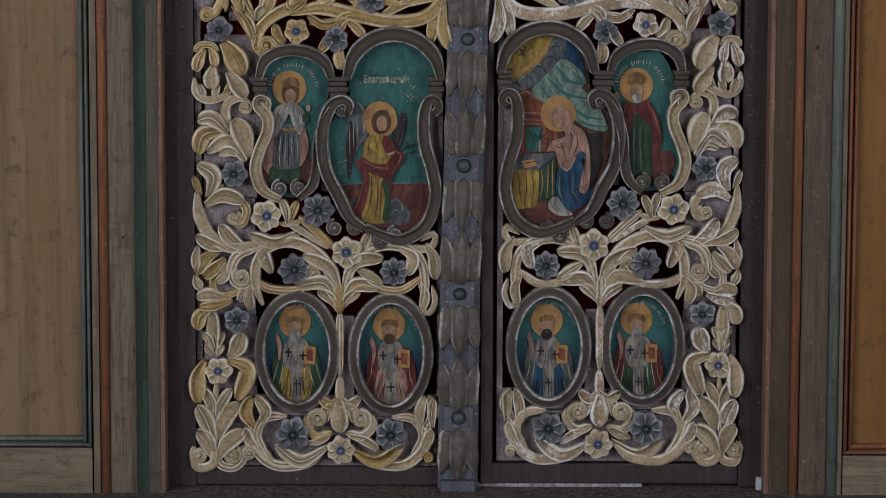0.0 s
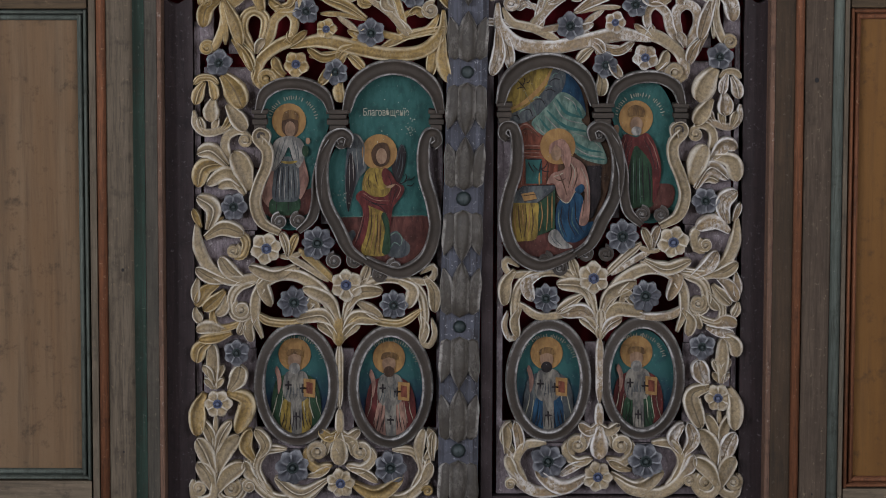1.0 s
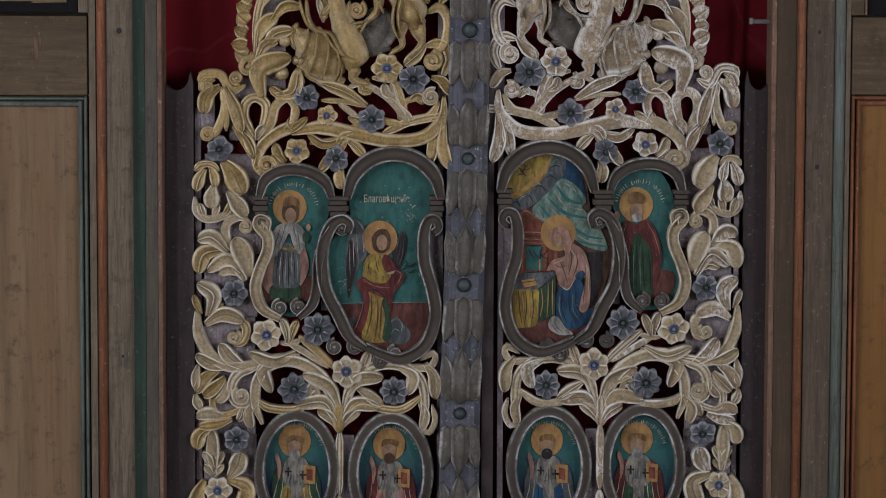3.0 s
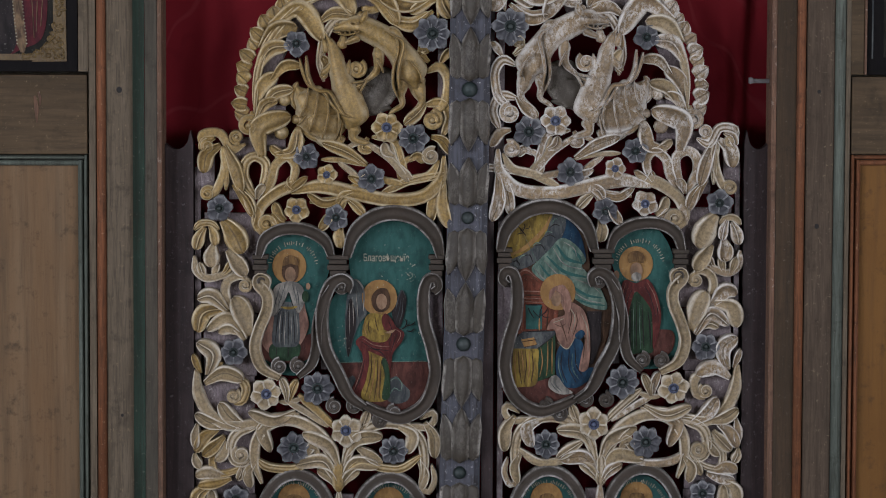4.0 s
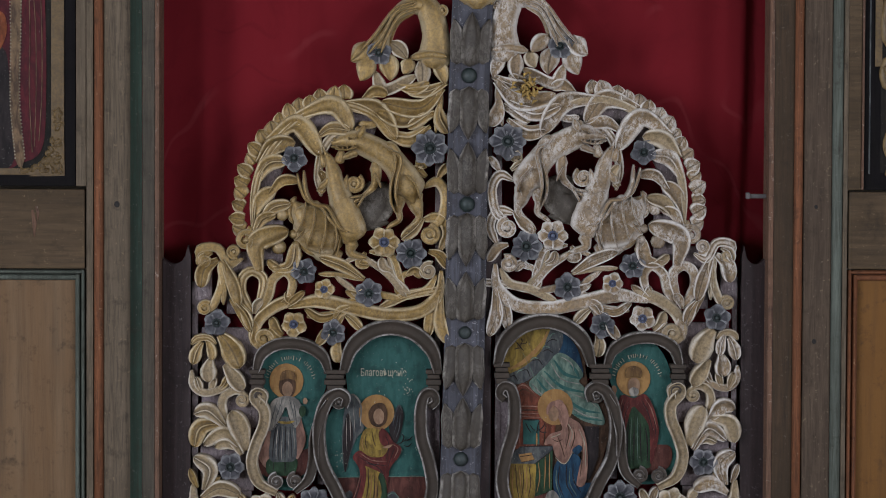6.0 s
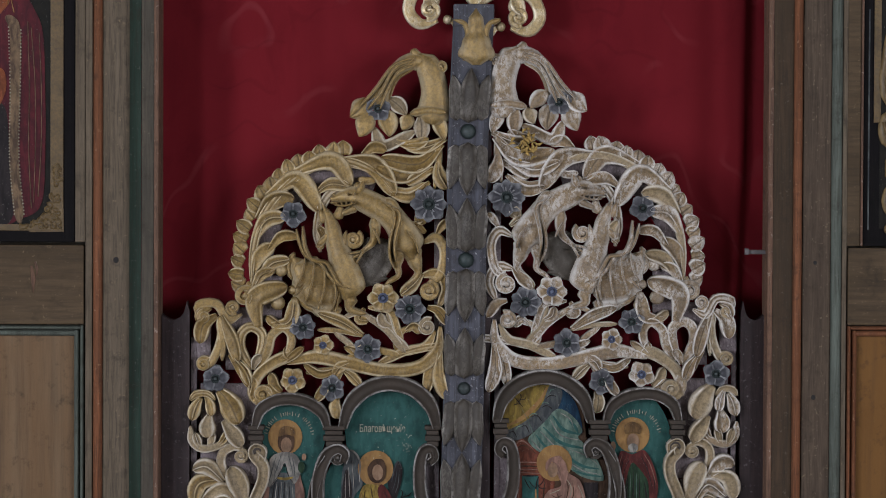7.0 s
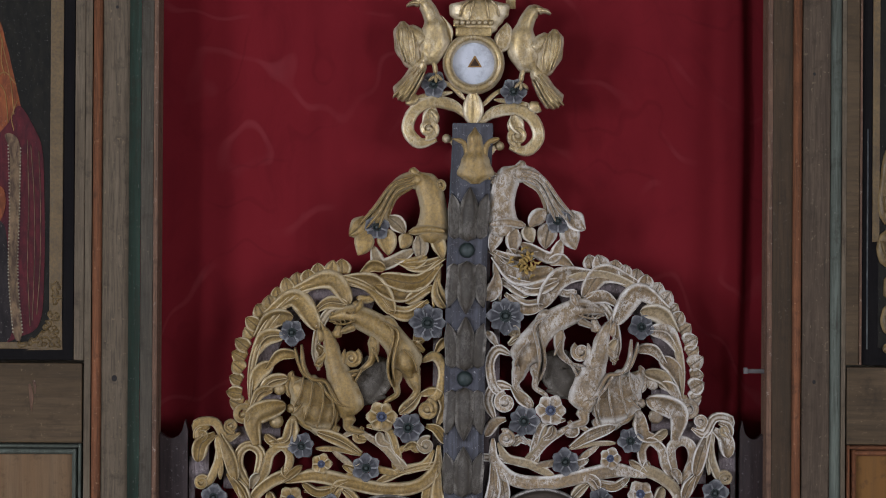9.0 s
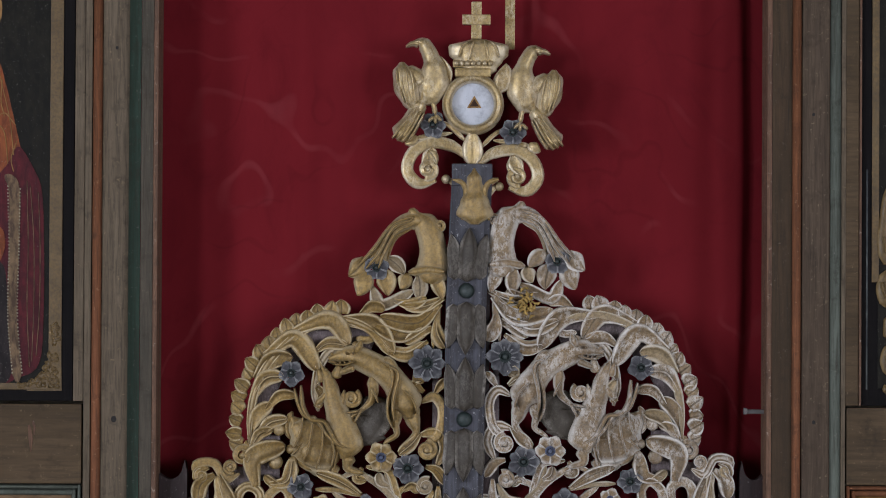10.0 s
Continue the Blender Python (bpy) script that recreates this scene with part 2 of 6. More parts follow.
def side_wall(name, x0, x1):
    """A thick unseen side wall with two assumed window openings through it."""
    wall = thing(name, "thick unseen side wall with assumed window openings", "wall", kind="structure")
    for y0, y1, z0, z1 in ((-9.2, -7.1, 0, 4.6), (-6.1, -4.1, 0, 4.6), (-3.1, 2.6, 0, 4.6), (-7.1, -6.1, 0, 0.6), (-7.1, -6.1, 2.4, 4.6), (-4.1, -3.1, 0, 0.6), (-4.1, -3.1, 2.4, 4.6)):
        part("masonry", box(x0, x1, y0, y1, z0, z1, PLASTER, 0, "masonry"), wall)


side_wall("wall_left", -3.8, -3.4)
side_wall("wall_right", 3.4, 3.8)
tagged(new("carpet", box(-1.4, 1.4, -2.2, 0.5, 0.0, 0.0294, CARPET, 0.003, "carpet")), "dark woven runner lying before the doors", "carpet")


# ---- the icon screen: posts, mouldings and panels on each side of the opening ----
FRONT = -0.06   # face of the boards; the door leaves stand at 0
TOP = 2.06


def upright(name, x0, x1, back, parent, material, shape="flat", depth=0.006, z0=0.0, z1=TOP, label=""):
    if shape == "round":
        me = extrude(half_round(x0, x1, back, depth), z0, z1, material, name, smooth=True)
    elif shape == "cove":
        me = extrude(cove(x0, x1, back, depth, 0.002), z0, z1, material, name)
    elif shape == "coveback":
        me = extrude(cove(x1, x0, back, depth, 0.002), z0, z1, material, name)
    else:
        me = box(x0, x1, back - depth, back + 0.05, z0, z1, material, 0.0015, name)
    return part(name, me, parent, label)


def knot(x, z, r, parent, y):
    """A nail or worm hole: a small dark sunk disc with a raised lip."""
    verts, faces, n = [], [], 10
    for k, (rr, d) in enumerate(((0.95, 0.0), (0.85, -0.0006), (0.6, -0.0003), (0.0, 0.0002))):
        for i in range(n):
            a = 2 * math.pi * i / n
            verts.append((x + r * rr * math.cos(a), y + d, z + r * rr * math.sin(a) * 1.15))
    for k in range(3):
        for i in range(n):
            faces.append((k * n + i, k * n + (i + 1) % n, (k + 1) * n + (i + 1) % n, (k + 1) * n + i))
    return part("nail_hole", mesh_of("nail_hole", verts, faces, VOID), parent)


# post on the left of the opening
post = thing("post_left", "grey-brown wooden post with rust and green mouldings", "post", kind="structure")
upright("board", -0.6226, -0.5734, FRONT, post, BOARD, depth=0.004)
upright("fillet", -0.6539, -0.6414, FRONT, post, BOARD, depth=0.009)
upright("bead", -0.6403, -0.6231, FRONT, post, ORANGE, "round", 0.010, label="rust-orange half-round bead")
upright("moulding", -0.5729, -0.5525, FRONT, post, GREEN, "cove", 0.014, label="dark green hollow moulding")
upright("inner_band", -0.552, -0.5295, FRONT, post, BAND, depth=0.002)
part("edge_strip", box(-0.5296, -0.5206, -0.063, 0.035, 0.0, TOP, EDGE, 0.003, "edge_strip"), post, "pinkish worn edge of the post")
for hx, hz, hr in ((-0.5952, 0.5117, 0.003), (-0.5983, 1.1126, 0.0055), (-0.5969, 0.1696, 0.0022), (-0.5973, 1.7935, 0.003)):
    knot(hx, hz, hr, post, -0.0645)

# post on the right
post = thing("post_right", "grey-brown wooden post with rust and green mouldings", "post", kind="structure")
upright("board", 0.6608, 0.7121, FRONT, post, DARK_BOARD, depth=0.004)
upright("bead", 0.643, 0.6592, FRONT, post, ORANGE, "round", 0.009, label="rust-orange half-round bead")
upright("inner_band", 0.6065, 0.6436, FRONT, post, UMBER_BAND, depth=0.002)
part("edge_strip", box(0.5966, 0.6066, -0.063, 0.035, 0.0, TOP, EDGE, 0.003, "edge_strip"), post, "pinkish worn edge of the post")
upright("moulding", 0.7126, 0.7319, FRONT, post, SAGE, "round", 0.010, label="green half-round moulding")
upright("fillet", 0.7324, 0.7413, FRONT, post, BOARD, depth=0.007)
for hx, hz, hr in ((0.6838, 1.1139, 0.0035), (0.6862, 0.0925, 0.002), (0.6825, 0.8665, 0.0045), (0.6817, 1.6784, 0.003)):
    knot(hx, hz, hr, post, -0.0645)


def bay(name, inner, side, field_material, mould_material, outer_width, z_sill, z_head, z_rail, side_name):
    """A bay of the screen: plinth rail, framed lower panel, middle rail. side: -1 left, 1 right; inner: where it meets the post."""
    b = thing(name, "wooden screen bay with framed panel and painted mouldings", "panel", kind="structure")
    w = 0.020   # width of the moulding round the panel

    def span(a0, a1):
        return (inner + side * a0, inner + side * a1) if side > 0 else (inner - a1, inner - a0)

    far = outer_width
    x0, x1 = span(0.0025, far)
    part("plinth_rail", box(x0, x1, FRONT - 0.006, FRONT + 0.03, 0.0, z_sill - w - 0.002, PLINTH, 0.002, "plinth_rail"), b, "worn brown bottom rail")
    part("middle_rail", box(x0, x1, FRONT - 0.010, FRONT + 0.03, z_head + w + 0.002, z_rail, RAIL, 0.003, "middle_rail"), b, "scarred brown middle rail")
    x0, x1 = span(0.022, far)
    part("field", box(x0, x1, FRONT + 0.012, FRONT + 0.03, z_sill - 0.01, z_head + 0.01, field_material, 0, "field"), b, "vertical-grained wooden panel")
    a, c = inner + side * 0.0022, inner + side * (0.0022 + w)
    for k, (p0, p1, d) in enumerate(((0.0, 0.42, 0.004), (0.46, 0.98, -0.003))):
        u0, u1 = sorted((a + (c - a) * p0, a + (c - a) * p1))
        part("stile_moulding", extrude(half_round(u0, u1, FRONT + 0.012, 0.012 + d), z_sill - w * (1 - p0), z_head + w * (1 - p0), mould_material, "stile_moulding", smooth=True), b)
        for zz, s in ((z_sill, -1), (z_head, 1)):
            v0, v1 = sorted((zz + s * w * (1 - p0), zz + s * w * (1 - p1)))
            h0, h1 = span(0.0022 + w * (p0 + p1) / 2, far)
            part("rail_moulding", extrude(half_round(v0, v1, FRONT + 0.0125, 0.0118 + d), h0, h1, mould_material, "rail_moulding", "x", True), b)
    return b


bay_left = bay("bay_left", -0.6543, -1, FIELD, SAGE, 0.5, 0.1363, 0.972, 1.1398, "left")
bay_right = bay("bay_right", 0.7411, 1, FIELD_DARK, ORANGE, 0.5, 0.1253, 0.9778, 1.1414, "right")


def icon_frame(x0, x1, z0, z1, inner, name, label):
    """A black-bordered icon board with a gilt fillet, set in the bay above the rail."""
    ob = thing(name, label, "icon")
    part("panel", box(x0, x1, FRONT - 0.002, FRONT + 0.02, z0, z1, BLACK, 0.0015, "panel"), ob)
    return ob


# unseen head beam: closes the opening and juts forward to shade the top
tagged(new("lintel", box(-3.4, 3.4, FRONT - 0.30, FRONT + 0.12, TOP, TOP + 0.3, RAIL, 0.004, "lintel")), "plain brown beam added out of view to shade the upper screen", "beam", kind="structure")
for name, x0, x1 in (("screen_left", -3.4, -0.6543 - 0.49), ("screen_right", 0.7411 + 0.49, 3.4)):
    slab(name, x0, x1, FRONT, FRONT + 0.05, 0, TOP, RAIL, "plain boarded continuation of the icon screen", "screen")


# ---- curtain behind the doors ----
def curtain():
    x0, x1, nx, nz = -0.66, 0.74, 180, 90
    folds = ((-0.50, 0.05, 0.006), (-0.235, 0.03, 0.008), (0.10, 0.09, 0.006), (0.50, 0.035, 0.008), (0.33, 0.12, 0.006), (-0.40, 0.08, 0.006))
    verts = []
    for j in range(nz + 1):
        z = 0.02 + 2.02 * j / nz
        for i in range(nx + 1):
            x = x0 + (x1 - x0) * i / nx
            y = 0.092
            for c, w, d in folds:
                s = c + 0.012 * math.sin(z * 2.1 + c * 9)
                y += d * math.exp(-((x - s) / w) ** 2)
            y += 0.002 * math.sin(x * 23 + 1.3 * math.sin(z * 3)) + 0.006 * noise.noise((x * 3, 0.3, z * 1.6)) + 0.0016 * noise.noise((x * 14, 2.3, z * 9))
            y += 0.022 * min(1, max(0, (x - 0.560 - 0.006 * math.sin(z * 5)) / 0.012))   # the hem lies back by the right post
            y += 0.004 * math.exp(-((z - 1.285 - 0.02 * x) / 0.006) ** 2) + 0.003 * math.exp(-((x + 0.02 * z + 0.235) / 0.004) ** 2)   # pressed creases
            verts.append((x, y, z))
    faces = [(j * (nx + 1) + i, j * (nx + 1) + i + 1, (j + 1) * (nx + 1) + i + 1, (j + 1) * (nx + 1) + i) for j in range(nz) for i in range(nx)]
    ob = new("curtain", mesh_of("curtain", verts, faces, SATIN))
    m = ob.modifiers.new("cloth", "SOLIDIFY")
    m.thickness = 0.002
    return tagged(ob, "wine-red satin curtain hanging behind the doors", "curtain")


curtain()
hook = thing("hook", "short dull iron latch fixed to the post", "latch")
part("bar", box(0.5605, 0.6012, -0.024, -0.016, 1.1274, 1.1358, IRON, 0.0015, "bar"), hook)
part("tip", box(0.5585, 0.5658, -0.03, -0.014, 1.1264, 1.1384, IRON, 0.002, "tip"), hook)

# ---- the doors: boards and uprights ----
door_left = thing("holy_door", "carved openwork door leaf with ochre foliage and slate flowers", "door", "pair of holy doors")
door_right = thing("holy_door", "carved openwork door leaf, paler and more rubbed", "door", "pair of holy doors")
ZB = 0.0324


def mirror(x, z):
    return 0.094 - x, z + 0.0135


def scooped(x0, x1, z0, z1, y0, y1, rise, name, material, flip=False):
    """An upright board whose top end is scooped to a horn on one edge."""
    n, top = 10, []
    for i in range(n + 1):
        f = i / n
        g = 1 - f if flip else f
        top.append((x0 + (x1 - x0) * f, z1 + rise * (max(0, 1 - abs(g - 0.9) / 0.12) * 0.8 + 0.35 * (1 - math.sin(math.pi * min(g / 0.8, 1))))))
    pts = [(x0, z0)] + top + [(x1, z0)]
    k = len(pts)
    verts = [(x, y0, z) for x, z in pts] + [(x, y1, z) for x, z in pts]
    faces = [(i, (i + 1) % k, k + (i + 1) % k, k + i) for i in range(k)] + [tuple(range(k)), tuple(range(2 * k - 1, k - 1, -1))]
    return mesh_of(name, verts, faces, material, False)


part("stile", scooped(-0.5194, -0.4676, ZB, 1.0004, -0.006, 0.03, 0.03, "stile", STILE), door_left, "dark plum outer stile")
part("stile", scooped(0.5539, 0.5972, ZB, 1.0045, -0.006, 0.03, 0.03, "stile", STILE, True), door_right, "dark plum outer stile")
part("bottom_rail", box(-0.4668, -0.0048, -0.004, 0.028, ZB, 0.0672, STILE, 0.003, "bottom_rail"), door_left)
part("bottom_rail", box(0.0667, 0.553, -0.004, 0.028, ZB + 0.004, 0.0751, STILE, 0.003, "bottom_rail"), door_right)
part("meeting_stile", scooped(0.0689, 0.0901, ZB + 0.004, 1.3467, -0.006, 0.028, 0.0, "meeting_stile", STILE), door_right)


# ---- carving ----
# across, height, rim: above 0 a rubbed edge, below 0 painted groove shade
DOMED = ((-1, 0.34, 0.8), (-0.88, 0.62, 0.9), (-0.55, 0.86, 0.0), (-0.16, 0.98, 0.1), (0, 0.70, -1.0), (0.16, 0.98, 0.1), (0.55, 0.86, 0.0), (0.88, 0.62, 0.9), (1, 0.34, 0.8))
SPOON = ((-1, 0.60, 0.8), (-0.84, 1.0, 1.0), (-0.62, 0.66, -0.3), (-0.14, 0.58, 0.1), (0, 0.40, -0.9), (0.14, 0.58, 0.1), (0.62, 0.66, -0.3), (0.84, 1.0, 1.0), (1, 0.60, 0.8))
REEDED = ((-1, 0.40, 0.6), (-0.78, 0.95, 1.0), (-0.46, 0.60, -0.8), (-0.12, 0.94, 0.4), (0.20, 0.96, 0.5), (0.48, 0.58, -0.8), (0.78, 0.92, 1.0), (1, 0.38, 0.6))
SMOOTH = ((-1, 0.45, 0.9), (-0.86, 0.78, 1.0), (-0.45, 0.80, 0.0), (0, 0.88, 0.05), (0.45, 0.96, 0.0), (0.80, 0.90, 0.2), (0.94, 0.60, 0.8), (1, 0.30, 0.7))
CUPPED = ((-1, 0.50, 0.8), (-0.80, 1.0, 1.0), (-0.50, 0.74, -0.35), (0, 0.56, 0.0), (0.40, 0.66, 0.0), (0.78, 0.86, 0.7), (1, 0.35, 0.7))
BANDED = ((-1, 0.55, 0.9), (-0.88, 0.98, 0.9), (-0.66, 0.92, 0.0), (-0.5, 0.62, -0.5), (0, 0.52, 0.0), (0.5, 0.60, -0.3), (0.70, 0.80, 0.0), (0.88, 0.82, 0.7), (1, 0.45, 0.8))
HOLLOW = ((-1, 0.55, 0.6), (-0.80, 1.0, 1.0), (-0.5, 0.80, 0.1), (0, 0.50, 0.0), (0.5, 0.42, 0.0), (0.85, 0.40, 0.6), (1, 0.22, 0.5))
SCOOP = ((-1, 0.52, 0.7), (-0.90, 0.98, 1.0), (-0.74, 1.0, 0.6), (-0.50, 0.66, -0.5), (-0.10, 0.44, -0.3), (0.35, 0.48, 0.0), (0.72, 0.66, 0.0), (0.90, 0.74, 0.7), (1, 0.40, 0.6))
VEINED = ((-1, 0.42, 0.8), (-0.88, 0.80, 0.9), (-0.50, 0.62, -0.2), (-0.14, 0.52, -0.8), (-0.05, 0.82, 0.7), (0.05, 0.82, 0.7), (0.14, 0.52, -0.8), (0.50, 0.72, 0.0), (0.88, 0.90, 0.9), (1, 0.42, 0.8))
BACK = 0.012


def blade(line, halves, heights, section, lift, closed=False, back=BACK):
    """Vertices, faces and rims of a carved strip: a line of (x, z), its half widths and heights, and a section across it."""
    verts, faces, rims = [], [], []
    n, k = len(line), len(section) + 2
    for i in range(n):
        a, b = (line[(i - 1) % n], line[(i + 1) % n]) if closed else (line[max(i - 1, 0)], line[min(i + 1, n - 1)])
        d = Vector((b[0] - a[0], b[1] - a[1]))
        d = d.normalized() if d.length > 1e-9 else Vector((1, 0))
        nx, nz = -d.y, d.x
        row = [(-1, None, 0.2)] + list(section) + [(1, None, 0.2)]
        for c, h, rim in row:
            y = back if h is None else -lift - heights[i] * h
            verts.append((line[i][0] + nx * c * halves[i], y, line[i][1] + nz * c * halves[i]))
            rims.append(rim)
    m = n if closed else n - 1
    for i in range(m):
        for j in range(k - 1):
            faces.append((i * k + j, i * k + j + 1, (i + 1) % n * k + j + 1, (i + 1) % n * k + j))
    if not closed:
        faces += [tuple(range(k)), tuple(range((n - 1) * k, n * k))]
    return verts, faces, rims


def ball(x, y, z, r, flat=1.0, rings=6, seg=10):
    verts, faces = [], []
    for i in range(rings + 1):
        p = math.pi * i / rings
        for j in range(seg):
            a = 2 * math.pi * j / seg
            verts.append((x + r * math.sin(p) * math.cos(a), y - r * flat * math.cos(p), z + r * math.sin(p) * math.sin(a)))
    for i in range(rings):
        for j in range(seg):
            faces.append((i * seg + j, i * seg + (j + 1) % seg, (i + 1) * seg + (j + 1) % seg, (i + 1) * seg + j))
    return verts, faces, [0.35 if i < 2 else 0.1 for i in range(rings + 1) for _ in range(seg)]


def joined(*bits):
    verts, faces, rims = [], [], []
    for v, f, r in bits:
        o = len(verts)
        verts += v
        faces += [tuple(i + o for i in q) for q in f]
        rims += r
    return verts, faces, rims


def smooth_line(points, step=0.006, closed=False):
    """A line that glides through its control points, at even steps."""
    p = [Vector(q) for q in points]
    n = len(p)
    out = []
    for i in range(n if closed else n - 1):
        if closed:
            a, b, c, d = p[i - 1], p[i], p[(i + 1) % n], p[(i + 2) % n]
        else:
            b, c = p[i], p[i + 1]
            a = p[i - 1] if i else b * 2 - c
            d = p[i + 2] if i + 2 < n else c * 2 - b
        m = max(2, int((c - b).length / step))
        for k in range(m):
            t = k / m
            out.append(0.5 * ((2 * b) + (c - a) * t + (2 * a - 5 * b + 4 * c - d) * t * t + (3 * b - a - 3 * c + d) * t ** 3))
    if not closed:
        out.append(p[-1])
    return [(q.x, q.y) for q in out]


class Leaf_Side:
    """Where a motif of the doors goes: as drawn on the left leaf, or mirrored on the right one."""

    def __init__(self, door, flipped, seed):
        self.door, self.flipped, self.rng = door, flipped, random.Random(seed)

    def at(self, x, z):
        """Millimetres on the left leaf to metres on this one."""
        x, z = x / 1000, z / 1000
        if self.flipped and x < -0.38:   # the border of this leaf is narrower
            x = -0.38 + (x + 0.38) * 0.86
        return mirror(x, z) if self.flipped else (x, z)

    def paint(self, x, z):
        r = self.rng.random()
        if self.flipped:
            return PALE if z > 880 and r < 0.75 or r < 0.35 else CREAM
        return GOLD if z > 830 and r < 0.88 or r < 0.16 else CREAM


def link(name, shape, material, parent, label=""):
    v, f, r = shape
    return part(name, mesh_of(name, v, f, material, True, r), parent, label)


def leaves(side, rows):
    """Carved leaves: base x, z, tip x, z, width, bend (its bow to the left of the way, as a share of the length)."""
    for x0, z0, x1, z1, w, bend in rows:
        rng = side.rng
        material = side.paint(x0, z0)
        a, b = Vector(side.at(x0, z0)), Vector(side.at(x1, z1))
        if side.flipped:
            bend = -bend
        d = b - a
        mid = (a + b) / 2 + Vector((-d.y, d.x)) * bend * 1.6
        n = 14
        line, halves, heights = [], [], []
        section = rng.choice((SPOON, DOMED, SMOOTH, SMOOTH, CUPPED))
        full, lift = 0.005 + 0.22 * w / 1000 + rng.uniform(0, 0.004), rng.uniform(0.001, 0.008)
        for i in range(n):
            s = i / (n - 1)
            q = a * (1 - s) ** 2 + mid * 2 * s * (1 - s) + b * s * s
            line.append((q.x, q.y))
            halves.append(max(w / 2000 * max(0.34 * (1 - s), math.sin(math.pi * min(1, s ** 0.80)) ** 0.72), 0.0006))
            heights.append(full * (0.55 + 0.55 * math.sin(math.pi * (0.12 + 0.70 * s))))
        link("carved_leaf", blade(line, halves, heights, section, lift), material, side.door)


def lobes(side, rows):
    """Carved leaves that follow a bent line: width, then base, middle and tip, in millimetres. They rise from the base and roll over at the tip."""
    for w, *q in rows:
        rng = side.rng
        line = smooth_line([side.at(q[i], q[i + 1]) for i in range(0, len(q), 2)], 0.0035)
        n = len(line)
        section = rng.choice((SPOON, SCOOP, SCOOP, CUPPED, VEINED))
        if rng.random() < 0.5:
            section = tuple((-c, h, r) for c, h, r in section[::-1])
        full, lift = 0.006 + 0.26 * w / 1000 + rng.uniform(0, 0.004), rng.uniform(0.001, 0.007)
        halves, heights = [], []
        for i in range(n):
            s = i / (n - 1)
            swell = min(1.0, 0.36 + 1.35 * s) if s < 0.58 else math.sqrt(max(0.0, 1 - ((s - 0.58) / 0.42) ** 2.3))
            halves.append(max(w / 1930 * swell, 0.0006))
            heights.append(full * (0.42 + 0.72 * math.sin(math.pi * (0.06 + 0.66 * s))) * (1 + 0.05 * math.sin(9 * s + w)))
        link("carved_leaf", blade(line, halves, heights, section, lift), side.paint(q[0], q[1]), side.door)


def stems(side, rows):
    """Carved scrolling bands: start width, end width and three to eight control points, in millimetres."""
    for w0, w1, *q in rows:
        pts = [side.at(q[i], q[i + 1]) for i in range(0, len(q), 2)]
        line = smooth_line(pts)
        n = len(line)
        halves = [(w0 + (w1 - w0) * i / (n - 1)) / 2000 * min(1, 0.12 + 5.0 * min(i, n - 1 - i) / n) ** 0.6 for i in range(n)]
        heights = [0.005 + 0.40 * h for h in halves]
        link("carved_stem", blade(line, halves, heights, side.rng.choice((REEDED, CUPPED, SMOOTH)) if w0 > 15 else SMOOTH, side.rng.uniform(0.002, 0.006)), side.paint(q[0], q[1]), side.door)


def volutes(side, rows, material=None):
    """Snail-shaped scroll ends: x, z, radius, angle of the mouth in degrees, turning way (1 left, -1 right)."""
    for x, z, r, start, way in rows:
        cx, cz = side.at(x, z)
        rr, a0 = r / 1000, radians(180 - start if side.flipped else start)
        w = -way if side.flipped else way
        n = 28
        line, halves, heights = [], [], []
        for i in range(n):
            s = i / (n - 1)
            a, q = a0 + w * s * 2 * math.pi * 1.35, rr * (0.78 - 0.46 * s)
            line.append((cx + q * math.cos(a), cz + q * math.sin(a)))
            halves.append(rr * (0.34 - 0.14 * s))
            heights.append(0.007 + rr * (0.16 + 0.40 * s))
        shape = joined(blade(line, halves, heights, SMOOTH, 0.004), ball(cx, -0.008 - rr * 0.34, cz, rr * 0.30, 1.2))
        link("scroll_end", shape, material or side.paint(x, z), side.door)


